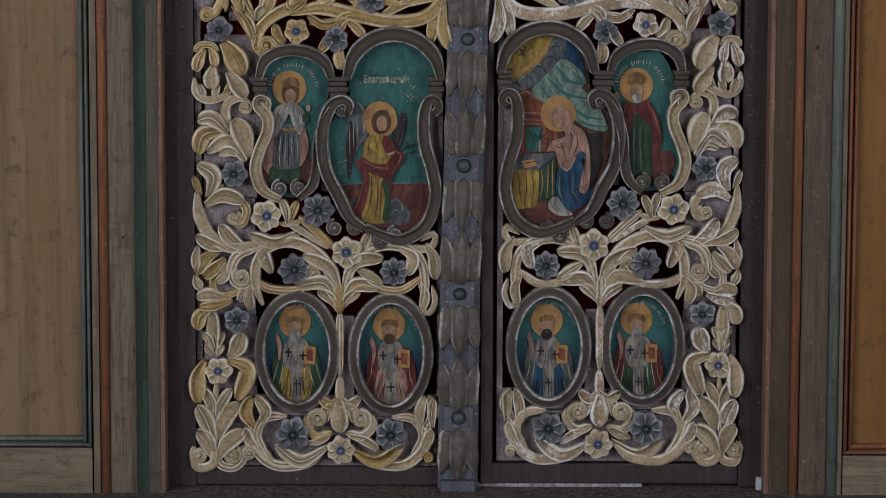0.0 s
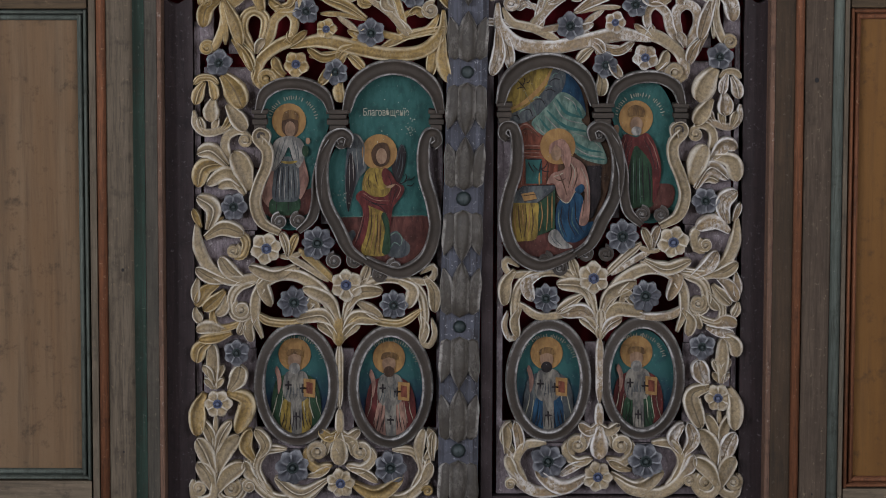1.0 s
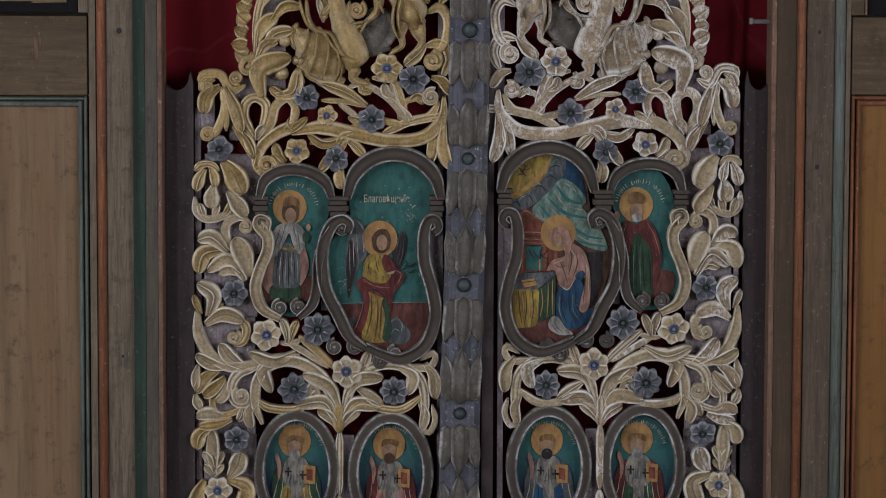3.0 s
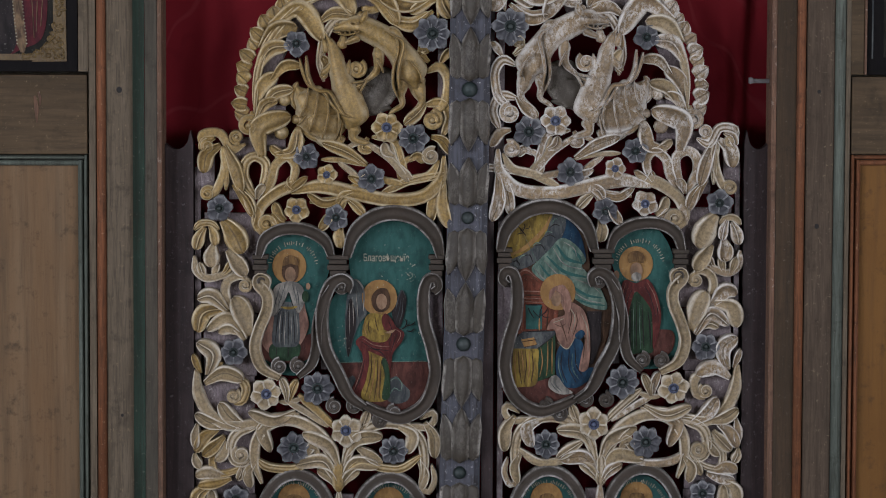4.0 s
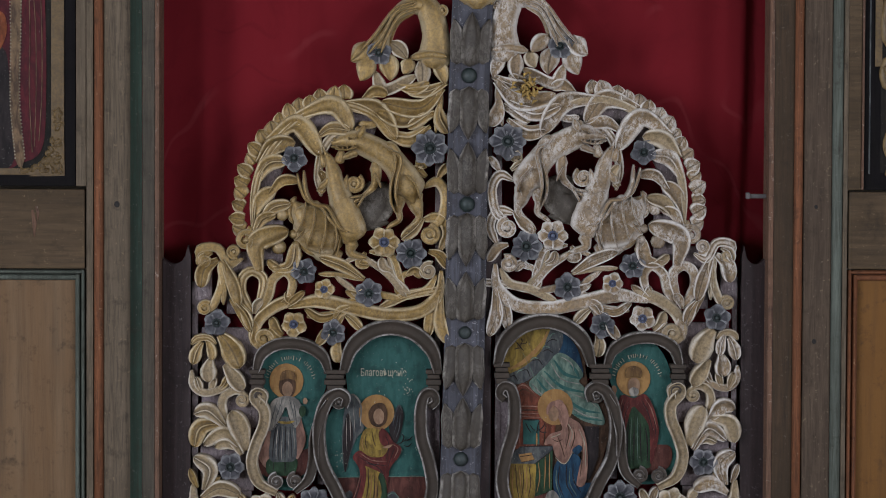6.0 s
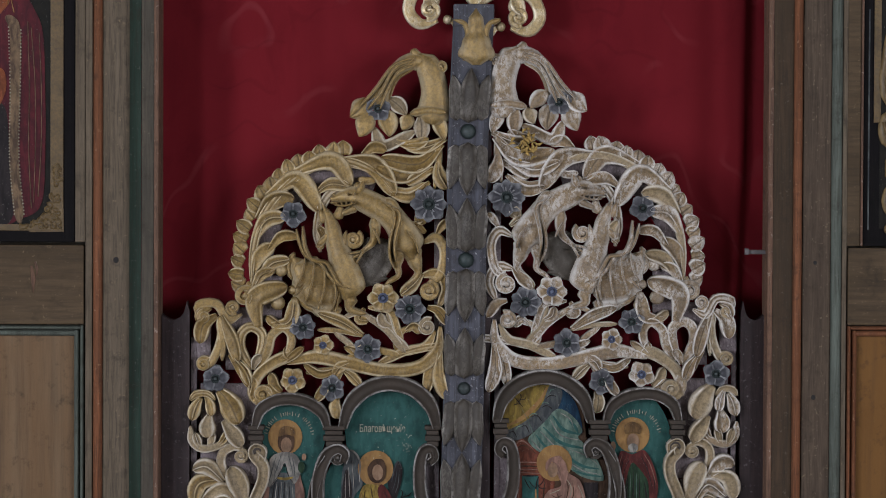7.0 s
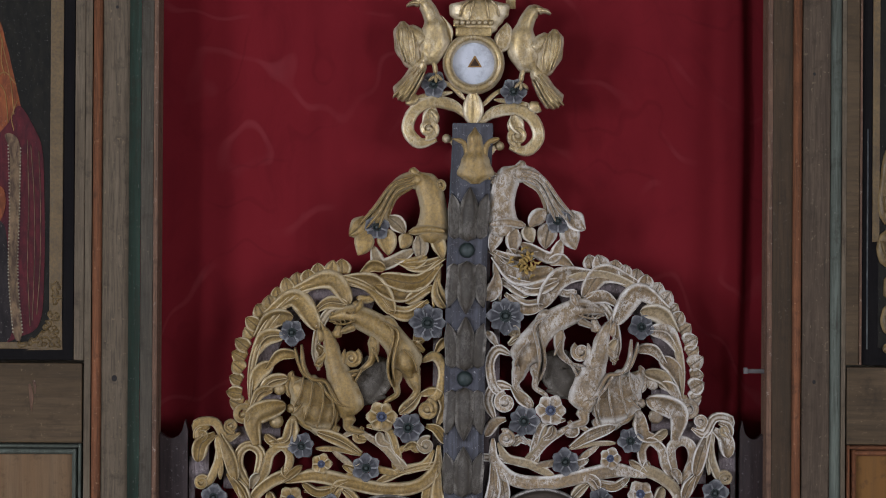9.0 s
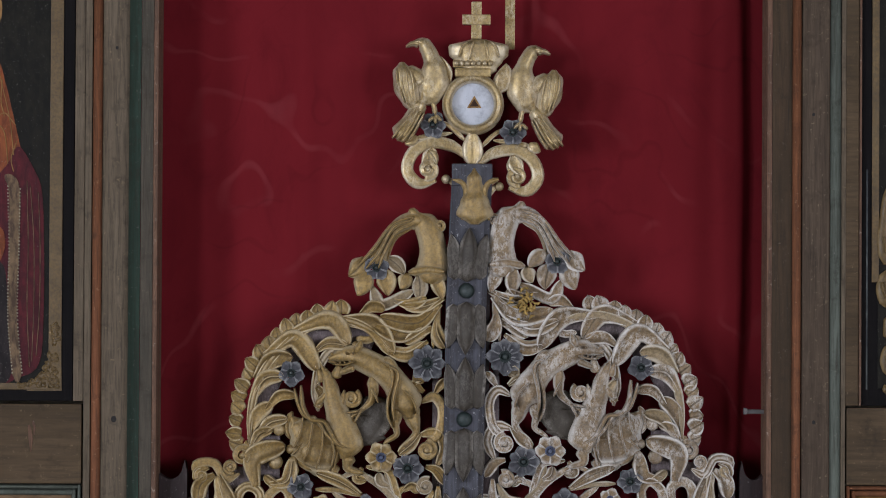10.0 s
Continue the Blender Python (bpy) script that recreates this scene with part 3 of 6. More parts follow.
def flowers(side, rows):
    """Carved rosettes: x, z, radius, petals, paint (0 slate, 1 ochre), turn in degrees."""
    for x, z, r, petals, tone, turn in rows:
        cx, cz = side.at(x, z)
        rr = r / 1000
        bits = []
        nr, na = 6, 7
        for k in range(petals):
            a0 = radians(turn) + 2 * math.pi * k / petals + side.rng.uniform(-0.06, 0.06)
            size = rr * side.rng.uniform(0.93, 1.06)
            verts, faces, rims = [], [], []
            for i in range(nr):
                s = i / (nr - 1)
                spread = math.pi / petals * (0.62 + 0.52 * math.sin(math.pi * min(s * 0.80, 1)) - (0.55 if i == nr - 1 else 0))
                for j in range(na):
                    c = -1 + 2 * j / (na - 1)
                    q = size * (0.20 + 0.80 * s) * (1 - 0.07 * c * c * s - (0.05 if abs(c) < 0.1 and i == nr - 1 else 0))
                    h = 0.013 + rr * (0.10 + 0.20 * s - 0.16 * s ** 4 + 0.17 * abs(c) ** 2 * math.sin(math.pi * s) - 0.07 * (1 - abs(c)) * s)
                    verts.append((cx + q * math.cos(a0 + c * spread), -h, cz + q * math.sin(a0 + c * spread)))
                    rims.append(1.0 if i >= nr - 1 or abs(c) > 0.9 else 0.5 if i == nr - 2 else 0.0)
            for i in range(nr - 1):
                for j in range(na - 1):
                    faces.append((i * na + j, i * na + j + 1, (i + 1) * na + j + 1, (i + 1) * na + j))
            o = len(verts)
            verts += [(vx, 0.0, vz) for vx, _, vz in verts]
            rims += [0.0] * o
            border = [j for j in range(na)] + [i * na + na - 1 for i in range(1, nr)] + [(nr - 1) * na + j for j in range(na - 2, -1, -1)] + [i * na for i in range(nr - 2, 0, -1)]
            faces += [(border[i], border[(i + 1) % len(border)], border[(i + 1) % len(border)] + o, border[i] + o) for i in range(len(border))]
            bits.append((verts, faces, rims))
        ochre = PALE if side.flipped and z > 880 else GOLD if z > 830 else CREAM
        ob = link("flower", joined(*bits), ochre if tone else BLUE, side.door, "ochre carved rosette" if tone else "slate-blue carved rosette")
        ring = [(cx + rr * 0.26 * math.cos(2 * math.pi * i / 12), cz + rr * 0.26 * math.sin(2 * math.pi * i / 12)) for i in range(12)]
        core = joined(ball(cx, -0.016 - rr * 0.12, cz, rr * 0.17, 1.1), blade(ring, [rr * 0.085] * 12, [rr * 0.20] * 12, DOMED, 0.014, True))
        link("flower_center", core, BLUE_EYE if tone else TEAL_EYE, ob, "blue centre boss" if tone else "dark green centre boss")


def bosses(side, rows):
    for x, z, r in rows:
        cx, cz = side.at(x, z)
        link("boss", ball(cx, -0.008, cz, r / 1000, 0.9), side.paint(x, z), side.door)


BOARDS = [0]


def backing(side, x0, z0, x1, z1):
    BOARDS[0] += 1
    y = 0.0085 + 0.0004 * (BOARDS[0] % 12)
    (a, c), (b, d) = side.at(x0, z0), side.at(x1, z1)
    part("ground_board", box(min(a, b), max(a, b), y, y + 0.012, min(c, d), max(c, d), GROUND, 0.001, "ground_board"), side.door, "mauve-grey ground board behind the foliage")


LEFT, RIGHT = Leaf_Side(door_left, False, 3), Leaf_Side(door_right, True, 8)
for side in (LEFT, RIGHT):
    backing(side, -466, 63, -455, 967)
    backing(side, -448, 695, -343, 882)
    backing(side, -450, 577, -351, 693)
    backing(side, -451, 486, -355, 576)
    backing(side, -451, 354, -355, 484)
    backing(side, -452, 268, -353, 353)
    backing(side, -453, 162, -353, 267)
    backing(side, -454, 64, -12, 161)
    backing(side, -15, 64, -4, 1321)
    backing(side, -232, 589, -212, 732)
    backing(side, -43, 632, -14, 743)
    backing(side, -207, 163, -170, 354)
    backing(side, -352, 163, -13, 203)
    backing(side, -338, 997, -297, 1083)
    backing(side, -457, 907, -429, 987)
    backing(side, -402, 907, -373, 976)
    backing(side, -396, 981, -356, 1023)
    backing(side, -12, 863, 10, 1073)
    backing(side, -358, 987, -341, 1029)
    # rosettes, low to high
    flowers(side, [(-419, 892, 26, 5, 0, 10), (-276, 890, 25, 5, 1, 50), (-203, 876, 25, 6, 0, 20), (-393, 624, 27, 6, 0, 0), (-332, 546, 30, 6, 1, 15), (-237, 557, 32, 8, 0, 0), (-184, 478, 31, 6, 1, 30), (-281, 445, 31, 8, 0, 10), (-95, 440, 28, 8, 0, 0), (-389, 349, 26, 6, 0, 30), (-425, 252, 27, 6, 1, 0), (-285, 131, 35, 7, 0, 20), (-195, 101, 28, 7, 1, 0), (-101, 131, 33, 7, 0, 0)])
    flowers(side, [(-257, 988, 25, 6, 0, 10), (-220, 955, 21, 5, 1, 0), (-137, 948, 27, 6, 0, 30), (-109, 1043, 29, 6, 1, 0), (-60, 1023, 30, 7, 0, 0), (-276, 1198, 26, 5, 0, 54), (-25, 1217, 36, 8, 0, 0), (-25, 1217, 23, 7, 0, 20), (-120, 1393, 25, 5, 0, 90)])
    # border vine, top to bottom
    stems(side, [(16, 11, -466, 851, -456, 862, -435, 864, -419, 852), (16, 14, -466, 803, -462, 775, -442, 761, -411, 768, -390, 780), (18, 16, -399, 709, -409, 733, -404, 756, -381, 766, -365, 755), (25, 16, -463, 590, -459, 546, -440, 510, -406, 486, -364, 487, -320, 499, -271, 508), (19, 16, -382, 574, -370, 557, -376, 534, -393, 526), (23, 16, -343, 489, -383, 474, -399, 448, -392, 419, -371, 416, -362, 433), (16, 11, -400, 455, -432, 427, -426, 395, -388, 401, -369, 423)])
    stems(side, [(10, 10, -437, 582, -427, 593, -412, 605), (11, 11, -429, 236, -431, 163, -430, 70), (17, 19, -433, 109, -436, 74, -464, 66, -471, 85, -471, 106), (17, 19, -427, 109, -424, 74, -398, 66, -379, 85, -381, 109), (14, 11, -381, 102, -362, 109, -339, 96, -320, 72)])
    lobes(side, [(42, -413, 870, -394, 847, -375, 808), (23, -446, 856, -456, 839, -463, 814), (19, -437, 860, -429, 843, -426, 822), (30, -430, 824, -434, 805, -432, 782), (30, -404, 814, -390, 795, -369, 766), (16, -446, 761, -452, 776, -457, 791), (15, -432, 761, -427, 776, -423, 791), (15, -415, 768, -404, 778, -396, 795), (38, -363, 654, -376, 696, -392, 728), (29, -403, 700, -434, 728, -461, 723), (33, -411, 705, -449, 696, -460, 660), (27, -372, 646, -403, 686, -443, 664)])
    lobes(side, [(21, -382, 658, -403, 667, -422, 660), (31, -441, 580, -431, 620, -461, 643), (29, -447, 565, -412, 584, -374, 572), (27, -368, 480, -400, 501, -420, 529), (24, -402, 482, -438, 491, -465, 508), (13, -454, 584, -462, 601, -469, 620), (25, -423, 478, -447, 463, -465, 435), (25, -411, 465, -428, 448, -451, 429), (19, -461, 488, -465, 467, -464, 442), (21, -406, 457, -413, 431, -428, 420), (25, -411, 390, -443, 397, -465, 390), (21, -398, 386, -424, 378, -460, 373)])
    lobes(side, [(18, -466, 433, -464, 420, -455, 405), (21, -354, 416, -367, 397, -361, 369), (17, -377, 414, -379, 397, -386, 382), (29, -439, 369, -458, 356, -464, 330), (25, -432, 279, -434, 324, -434, 365), (16, -433, 294, -441, 311, -453, 324), (16, -431, 294, -422, 311, -414, 324), (13, -433, 279, -441, 290, -450, 300), (13, -431, 279, -422, 290, -414, 300), (34, -403, 277, -388, 298, -381, 324), (32, -450, 270, -463, 240, -463, 191), (34, -408, 273, -370, 255, -389, 195)])
    lobes(side, [(21, -432, 160, -440, 193, -455, 219), (21, -429, 160, -417, 193, -400, 219), (32, -433, 119, -449, 160, -464, 186), (32, -428, 119, -411, 163, -385, 191), (31, -433, 83, -447, 119, -465, 139), (31, -428, 83, -407, 115, -375, 137)])
    volutes(side, [(-372, 748, 15, 90, -1), (-394, 541, 15, 60, -1), (-380, 431, 18, 120, 1), (-462, 91, 18, 120, 1), (-400, 91, 19, 60, -1), (-367, 94, 14, 60, 1)])
    # foot scrolls and the mask-like shell between them
    stems(side, [(22, 19, -366, 150, -356, 102, -317, 70, -260, 74, -226, 98), (18, 16, -296, 165, -336, 161, -353, 126, -332, 85), (22, 19, -28, 151, -39, 103, -77, 71, -134, 75, -175, 96), (18, 16, -98, 164, -58, 159, -41, 125, -62, 86), (19, 16, -211, 135, -239, 126, -260, 146, -258, 167), (19, 16, -185, 135, -156, 127, -134, 146, -139, 168), (14, 19, -197, 241, -197, 217, -197, 194)])
    lobes(side, [(26, -219, 107, -271, 79, -319, 111), (17, -259, 113, -239, 118, -215, 131), (26, -177, 101, -126, 79, -77, 112), (17, -181, 129, -151, 120, -124, 103), (25, -355, 141, -374, 171, -364, 204), (23, -351, 146, -336, 174, -355, 204), (21, -45, 133, -47, 170, -39, 205), (21, -37, 146, -20, 175, -30, 205), (23, -351, 102, -368, 120, -375, 143), (19, -22, 144, -24, 175, -20, 200), (21, -45, 99, -32, 118, -24, 140), (34, -198, 196, -197, 165, -197, 135)])
    lobes(side, [(19, -196, 200, -215, 187, -236, 202), (19, -196, 200, -179, 187, -158, 202), (15, -213, 178, -207, 161, -198, 150), (15, -181, 178, -187, 161, -196, 150), (21, -200, 189, -221, 178, -226, 152), (21, -194, 189, -173, 178, -168, 153)])
    volutes(side, [(-238, 161, 21, 250, -1), (-158, 161, 21, 290, 1), (-31, 86, 12, 180, -1)])
    # spray between the medallions and the arches
    stems(side, [(27, 19, -200, 400, -227, 461, -273, 493, -320, 491, -350, 459, -354, 414, -341, 376), (25, 17, -191, 400, -168, 462, -122, 489, -75, 485, -44, 458, -37, 411, -43, 368), (16, 16, -352, 423, -329, 407, -282, 404, -253, 417), (16, 16, -183, 400, -155, 415, -113, 406, -79, 406, -41, 432), (18, 12, -273, 544, -248, 523, -221, 498, -204, 479), (14, 10, -294, 531, -257, 510, -217, 483), (10, 11, -311, 531, -290, 529, -267, 536)])
    stems(side, [(14, 12, -69, 487, -33, 483, -18, 498, -23, 511, -46, 498), (12, 12, -24, 413, -18, 385, -29, 362, -41, 370, -33, 394), (16, 14, -197, 365, -197, 303, -197, 241), (19, 23, -198, 421, -199, 391, -197, 361)])
    lobes(side, [(25, -299, 493, -339, 480, -324, 436), (27, -202, 382, -227, 419, -278, 412), (27, -198, 412, -217, 449, -265, 472), (19, -234, 429, -246, 449, -257, 431), (23, -278, 512, -320, 495, -366, 512), (25, -86, 485, -60, 468, -69, 434), (27, -191, 383, -166, 415, -122, 410), (27, -185, 430, -160, 462, -115, 466), (21, -164, 445, -143, 432, -115, 413), (25, -37, 492, -20, 466, -18, 426), (19, -48, 421, -37, 396, -43, 366), (19, -157, 472, -149, 494, -141, 515)])
    lobes(side, [(17, -294, 531, -296, 553, -305, 576), (17, -290, 531, -284, 553, -275, 572), (21, -200, 370, -215, 391, -238, 404), (21, -194, 370, -179, 391, -158, 404)])
    # corner and band over the arches
    stems(side, [(18, 16, -453, 1005, -451, 1028, -418, 1030, -397, 1001, -371, 1011), (18, 11, -413, 1007, -407, 967, -407, 925), (17, 16, -407, 1001, -411, 959, -428, 921, -444, 911), (29, 24, -287, 922, -231, 933, -166, 920, -101, 908, -41, 915, -7, 948, -3, 990), (18, 16, -118, 921, -68, 944, -30, 954, -12, 982), (26, 19, -258, 939, -304, 926, -340, 898, -350, 863, -331, 840), (16, 12, -137, 1025, -96, 1019, -81, 983, -72, 956), (15, 11, -85, 944, -81, 973, -62, 990)])
    stems(side, [(11, 8, -231, 983, -189, 981, -143, 971), (14, 10, -252, 903, -200, 910, -170, 933, -131, 952), (11, 10, -193, 887, -183, 914, -160, 935), (16, 14, 41, 957, -22, 952, -85, 937), (20, 18, -350, 909, -373, 946, -371, 976, -353, 988, -334, 976, -334, 951, -346, 917), (19, 16, -338, 913, -323, 943, -315, 972, -294, 987, -279, 972, -283, 945, -298, 930), (15, 12, -68, 942, -102, 983, -148, 1015), (14, 11, -60, 946, -91, 977, -102, 1015)])
    stems(side, [(15, 12, -78, 937, -110, 944, -139, 950), (14, 11, -147, 922, -166, 952, -200, 979), (19, 19, -6, 1026, 7, 1061, -8, 1088, -39, 1084), (18, 14, -358, 898, -346, 880, -354, 850)])
    lobes(side, [(29, -417, 1009, -442, 990, -448, 957), (25, -409, 1009, -390, 967, -377, 923), (19, -428, 1022, -445, 1015, -453, 996), (16, -394, 936, -371, 905, -356, 875), (17, -350, 909, -344, 926, -334, 936), (40, -340, 988, -344, 1041, -286, 1064), (27, -317, 991, -282, 999, -273, 1041), (17, -294, 989, -313, 997, -325, 1009), (23, -146, 973, -185, 998, -229, 1014), (17, -131, 971, -154, 945, -181, 952), (16, -187, 912, -225, 901, -256, 920), (20, -208, 891, -218, 872, -233, 851)])
    lobes(side, [(19, -183, 910, -168, 899, -149, 879), (25, -194, 859, -197, 841, -193, 818), (19, -296, 869, -310, 882, -317, 903), (17, -293, 859, -312, 867, -323, 882), (23, -14, 944, -22, 904, -28, 867), (26, -3, 944, -5, 896, 8, 856), (23, -37, 1088, -52, 1069, -77, 1048), (21, -27, 1026, -6, 1019, 11, 994), (18, -68, 981, -52, 990, -39, 977), (21, -166, 924, -189, 914, -200, 897), (15, -294, 920, -277, 934, -256, 951), (19, -144, 1023, -154, 1004, -135, 1000)])
    lobes(side, [(15, -273, 926, -285, 936, -290, 951), (21, -377, 923, -365, 905, -356, 880), (19, -95, 990, -110, 998, -114, 1015)])
    volutes(side, [(-441, 1007, 14, 90, 1), (-387, 1024, 15, 300, -1), (-441, 919, 15, 40, 1), (-365, 1045, 22, 330, 1), (-332, 863, 22, 200, 1), (-27, 990, 18, 60, 1), (-25, 1057, 21, 90, -1)])
    # arch with its overlapping leaves
    stems(side, [(16, 16, -353, 1066, -351, 1124, -335, 1187, -301, 1237, -249, 1279, -185, 1297, -126, 1276, -92, 1239), (17, 16, -30, 1256, -63, 1239, -99, 1245), (15, 11, -11, 1337, -7, 1299, -15, 1245), (19, 16, -149, 1249, -195, 1244, -222, 1215, -232, 1167, -226, 1127), (16, 14, -157, 1263, -138, 1259, -116, 1266), (15, 12, -359, 1072, -357, 1051, -351, 1030), (21, 17, -36, 1145, -11, 1155, 4, 1130, -4, 1086, -29, 1067)])
    lobes(side, [(36, -274, 1275, -205, 1296, -168, 1251), (38, -326, 1229, -270, 1261, -226, 1202), (34, -343, 1187, -312, 1221, -274, 1227), (30, -349, 1149, -324, 1187, -289, 1192), (29, -351, 1087, -336, 1122, -311, 1141), (21, -322, 1129, -297, 1156, -265, 1156), (38, -195, 1296, -126, 1288, -88, 1232), (34, -1, 1329, -45, 1291, -116, 1301), (27, -20, 1291, -74, 1268, -124, 1284), (23, -11, 1283, -36, 1274, -67, 1253), (29, -9, 1295, -5, 1270, 10, 1245), (23, -149, 1307, -126, 1322, -103, 1316)])
    lobes(side, [(19, -31, 1164, -50, 1176, -69, 1163), (16, -11, 1160, -2, 1174, 10, 1189), (21, -351, 1055, -334, 1085, -309, 1093), (25, -338, 1072, -317, 1104, -282, 1114), (21, -24, 1258, -59, 1230, -97, 1236), (23, 7, 1339, -32, 1322, -70, 1322), (17, -245, 1240, -226, 1209, -232, 1175), (25, -232, 1238, -207, 1253, -172, 1249), (23, -87, 1333, -55, 1326, -26, 1339), (21, -48, 1178, -42, 1191, -32, 1180), (19, -232, 1135, -219, 1156, -230, 1175)])
    arch_line = smooth_line([side.at(*p) for p in [(-335, 1065), (-331, 1132), (-309, 1193), (-261, 1246), (-191, 1275), (-124, 1255)]], 0.01)
    link("ground_board", blade(arch_line, [0.019] * len(arch_line), [0.004] * len(arch_line), ((-1, 1.0, 0.0), (0, 1.0, 0.0), (1, 1.0, 0.0)), -0.012, back=0.018), GROUND, side.door, "mauve-grey ground board behind the foliage")
    # flower held in the beak and leaves of the collar
    volutes(side, [(-4, 1472, 13, 200, 1)])
    stems(side, [(25, 21, -128, 1358, -111, 1325, -74, 1339, -51, 1352)])
    leaves(side, [(-141, 1412, -172, 1377, 38, 0.1), (-141, 1389, -155, 1341, 38, 0.1), (-110, 1390, -99, 1341, 38, 0.1), (-99, 1411, -68, 1381, 31, 0.1), (-64, 1384, -76, 1354, 29, 0.1), (-43, 1379, -42, 1331, 31, 0.1), (-17, 1380, 2, 1334, 29, 0.1)])
    bosses(side, [(-304, 1033, 14), (-277, 1057, 9), (-272, 1036, 9), (-268, 1018, 8), (-298, 1093, 12)])


# serrated crest along the arch of each leaf
def crest(side, points, count, length, width):
    line = smooth_line([side.at(points[i], points[i + 1]) for i in range(0, len(points), 2)], 0.002)
    for k in range(count):
        i = int((len(line) - 2) * (k + 0.5) / count)
        p, q = Vector(line[i]), Vector(line[i + 1])
        d = (q - p).normalized()
        out = Vector((d.y, -d.x)) if side.flipped else Vector((-d.y, d.x))
        tip = p + out * length / 1000 * side.rng.uniform(0.8, 1.15) + d * length / 1000 * side.rng.uniform(0.1, 0.6)
        n, w = 7, width / 1000 * side.rng.uniform(0.85, 1.1)
        cl = [tuple(p.lerp(tip, j / (n - 1))) for j in range(n)]
        hs = [max(0.0008, w / 2 * math.sin(math.pi * (0.22 + 0.78 * j / (n - 1))) ** 0.7) for j in range(n)]
        link("crest_lobe", blade(cl, hs, [0.007 + 0.006 * j / n for j in range(n)], SPOON if k % 3 else DOMED, 0.001 + 0.003 * (k % 2)), PALE if side.flipped else GOLD, side.door)


for side in (LEFT, RIGHT):
    crest(side, (-367, 1053, -368, 1116, -352, 1179, -313, 1244, -247, 1291, -170, 1310), 17, 25, 33)


# ---- frames of the painted panels ----
def frame_ring(side, cx, cz, rx, rz, width, height, name="medallion_frame"):
    n = 64
    line = [(cx + (rx - width / 2) * math.cos(2 * math.pi * i / n), cz + (rz - width / 2) * math.sin(2 * math.pi * i / n)) for i in range(n)]
    return link(name, blade(line, [width / 2] * n, [height] * n, tuple((-c, h, r) for c, h, r in HOLLOW[::-1]), 0.004, True), MOULD, side.door, "umber-painted oval frame")


def frame_band(side, width, height, *q, material=MOULD):
    width *= 1.12
    line = smooth_line([side.at(q[i], q[i + 1]) for i in range(0, len(q), 2)], 0.003)
    n = len(line)
    halves = [width / 2000 * min(1, 0.6 + 2.0 * min(i, n - 1 - i) / n) for i in range(n)]
    return link("cartouche_frame", blade(line, halves, [height / 1000] * n, BANDED, 0.006), material, side.door, "umber-painted arched frame")


def capital(side, x, z, w):
    """A small stepped capital between arch and scroll."""
    cx, cz = side.at(x, z)
    for k, (dw, dz, h, d) in enumerate(((1.0, 0.012, 0.008, 0.024), (0.78, 0.003, 0.008, 0.019), (0.95, -0.007, 0.010, 0.023), (0.72, -0.018, 0.010, 0.019))):
        part("capital", box(cx - w / 2000 * dw, cx + w / 2000 * dw, -d, 0.01, cz + dz - h / 2, cz + dz + h / 2, MOULD, 0.002, "capital"), side.door)


for side in (LEFT, RIGHT):
    frame_band(side, 21, 20, -346, 802, -335, 834, -310, 851, -279, 855, -247, 848, -222, 830, -211, 803)
    frame_band(side, 26, 24, -183, 803, -169, 845, -138, 874, -96, 885, -52, 874, -20, 843, -8, 803)
    frame_band(side, 20, 18, -333, 741, -331, 758, -344, 764, -348, 752, -331, 731, -331, 703, -346, 665, -353, 631, -340, 595, -307, 576, material=CREAM)
    frame_band(side, 18, 16, -211, 748, -226, 718, -237, 678, -239, 636, -248, 602, -273, 578)
    frame_band(side, 22, 20, -182, 737, -178, 754, -192, 763, -211, 752, -224, 723, -229, 685, -222, 632, -199, 585, -178, 543, -149, 521)
    frame_band(side, 22, 20, -22, 738, -12, 748, -18, 763, -33, 759, -40, 729, -38, 681, -24, 632, -18, 581, -37, 528, -79, 502, -119, 511, -149, 526)
    capital(side, -343, 790, 30)
    capital(side, -199, 790, 42)
    capital(side, -16, 791, 30)
    volutes(side, [(-191, 746, 16, 90, 1)], MOULD)
    volutes(side, [(-20, 750, 16, 90, -1)], MOULD)
    volutes(side, [(-341, 756, 16, 90, 1)], MOULD)
    volutes(side, [(-308, 597, 16, 90, 1)], MOULD)
    volutes(side, [(-273, 598, 16, 90, 1)], MOULD)
    volutes(side, [(-206, 523, 16, 90, 1)], MOULD)
    volutes(side, [(-168, 523, 16, 90, 1)], MOULD)
    volutes(side, [(-94, 511, 16, 90, 1)], MOULD)
    volutes(side, [(-120, 496, 16, 90, 1)], MOULD)
    frame_ring(side, *side.at(-277, 288), 0.0805, 0.1165, 0.021, 0.020)
    frame_ring(side, *side.at(-101, 284), 0.0805, 0.1165, 0.021, 0.020)


# ---- paintings: flat layers of plain shapes ----
def paint(name, c, d=None, rough=0.42):
    """Brushed oil paint: two tones in short strokes, dark glaze, fine chips."""
    n = Nodes(name)
    v = n.coords((1, 1, 1), 2.0)
    d = d or tuple(q * 0.45 for q in c)
    col = n.mix(n.ramp(n.noise(n.coords((1, 1, 0.35), 2.0), 85, 5, 0.65, 0.5), [(0.38, 0.0), (0.60, 1.0)]), c, d)
    col = n.mix(n.ramp(n.noise(v, 38, 4, 0.6), [(0.50, 0.0), (0.70, 0.6)]), col, tuple(q * 0.3 for q in c))
    col = n.mix(n.ramp(n.noise(v, 230, 5, 0.8), [(0.64, 0.0), (0.69, 0.8)]), col, (0.26, 0.25, 0.22))
    n.bump(n.noise(v, 150, 4), 0.3, 0.001)
    return n.done(col, rough + 0.14, 0, 0.12)


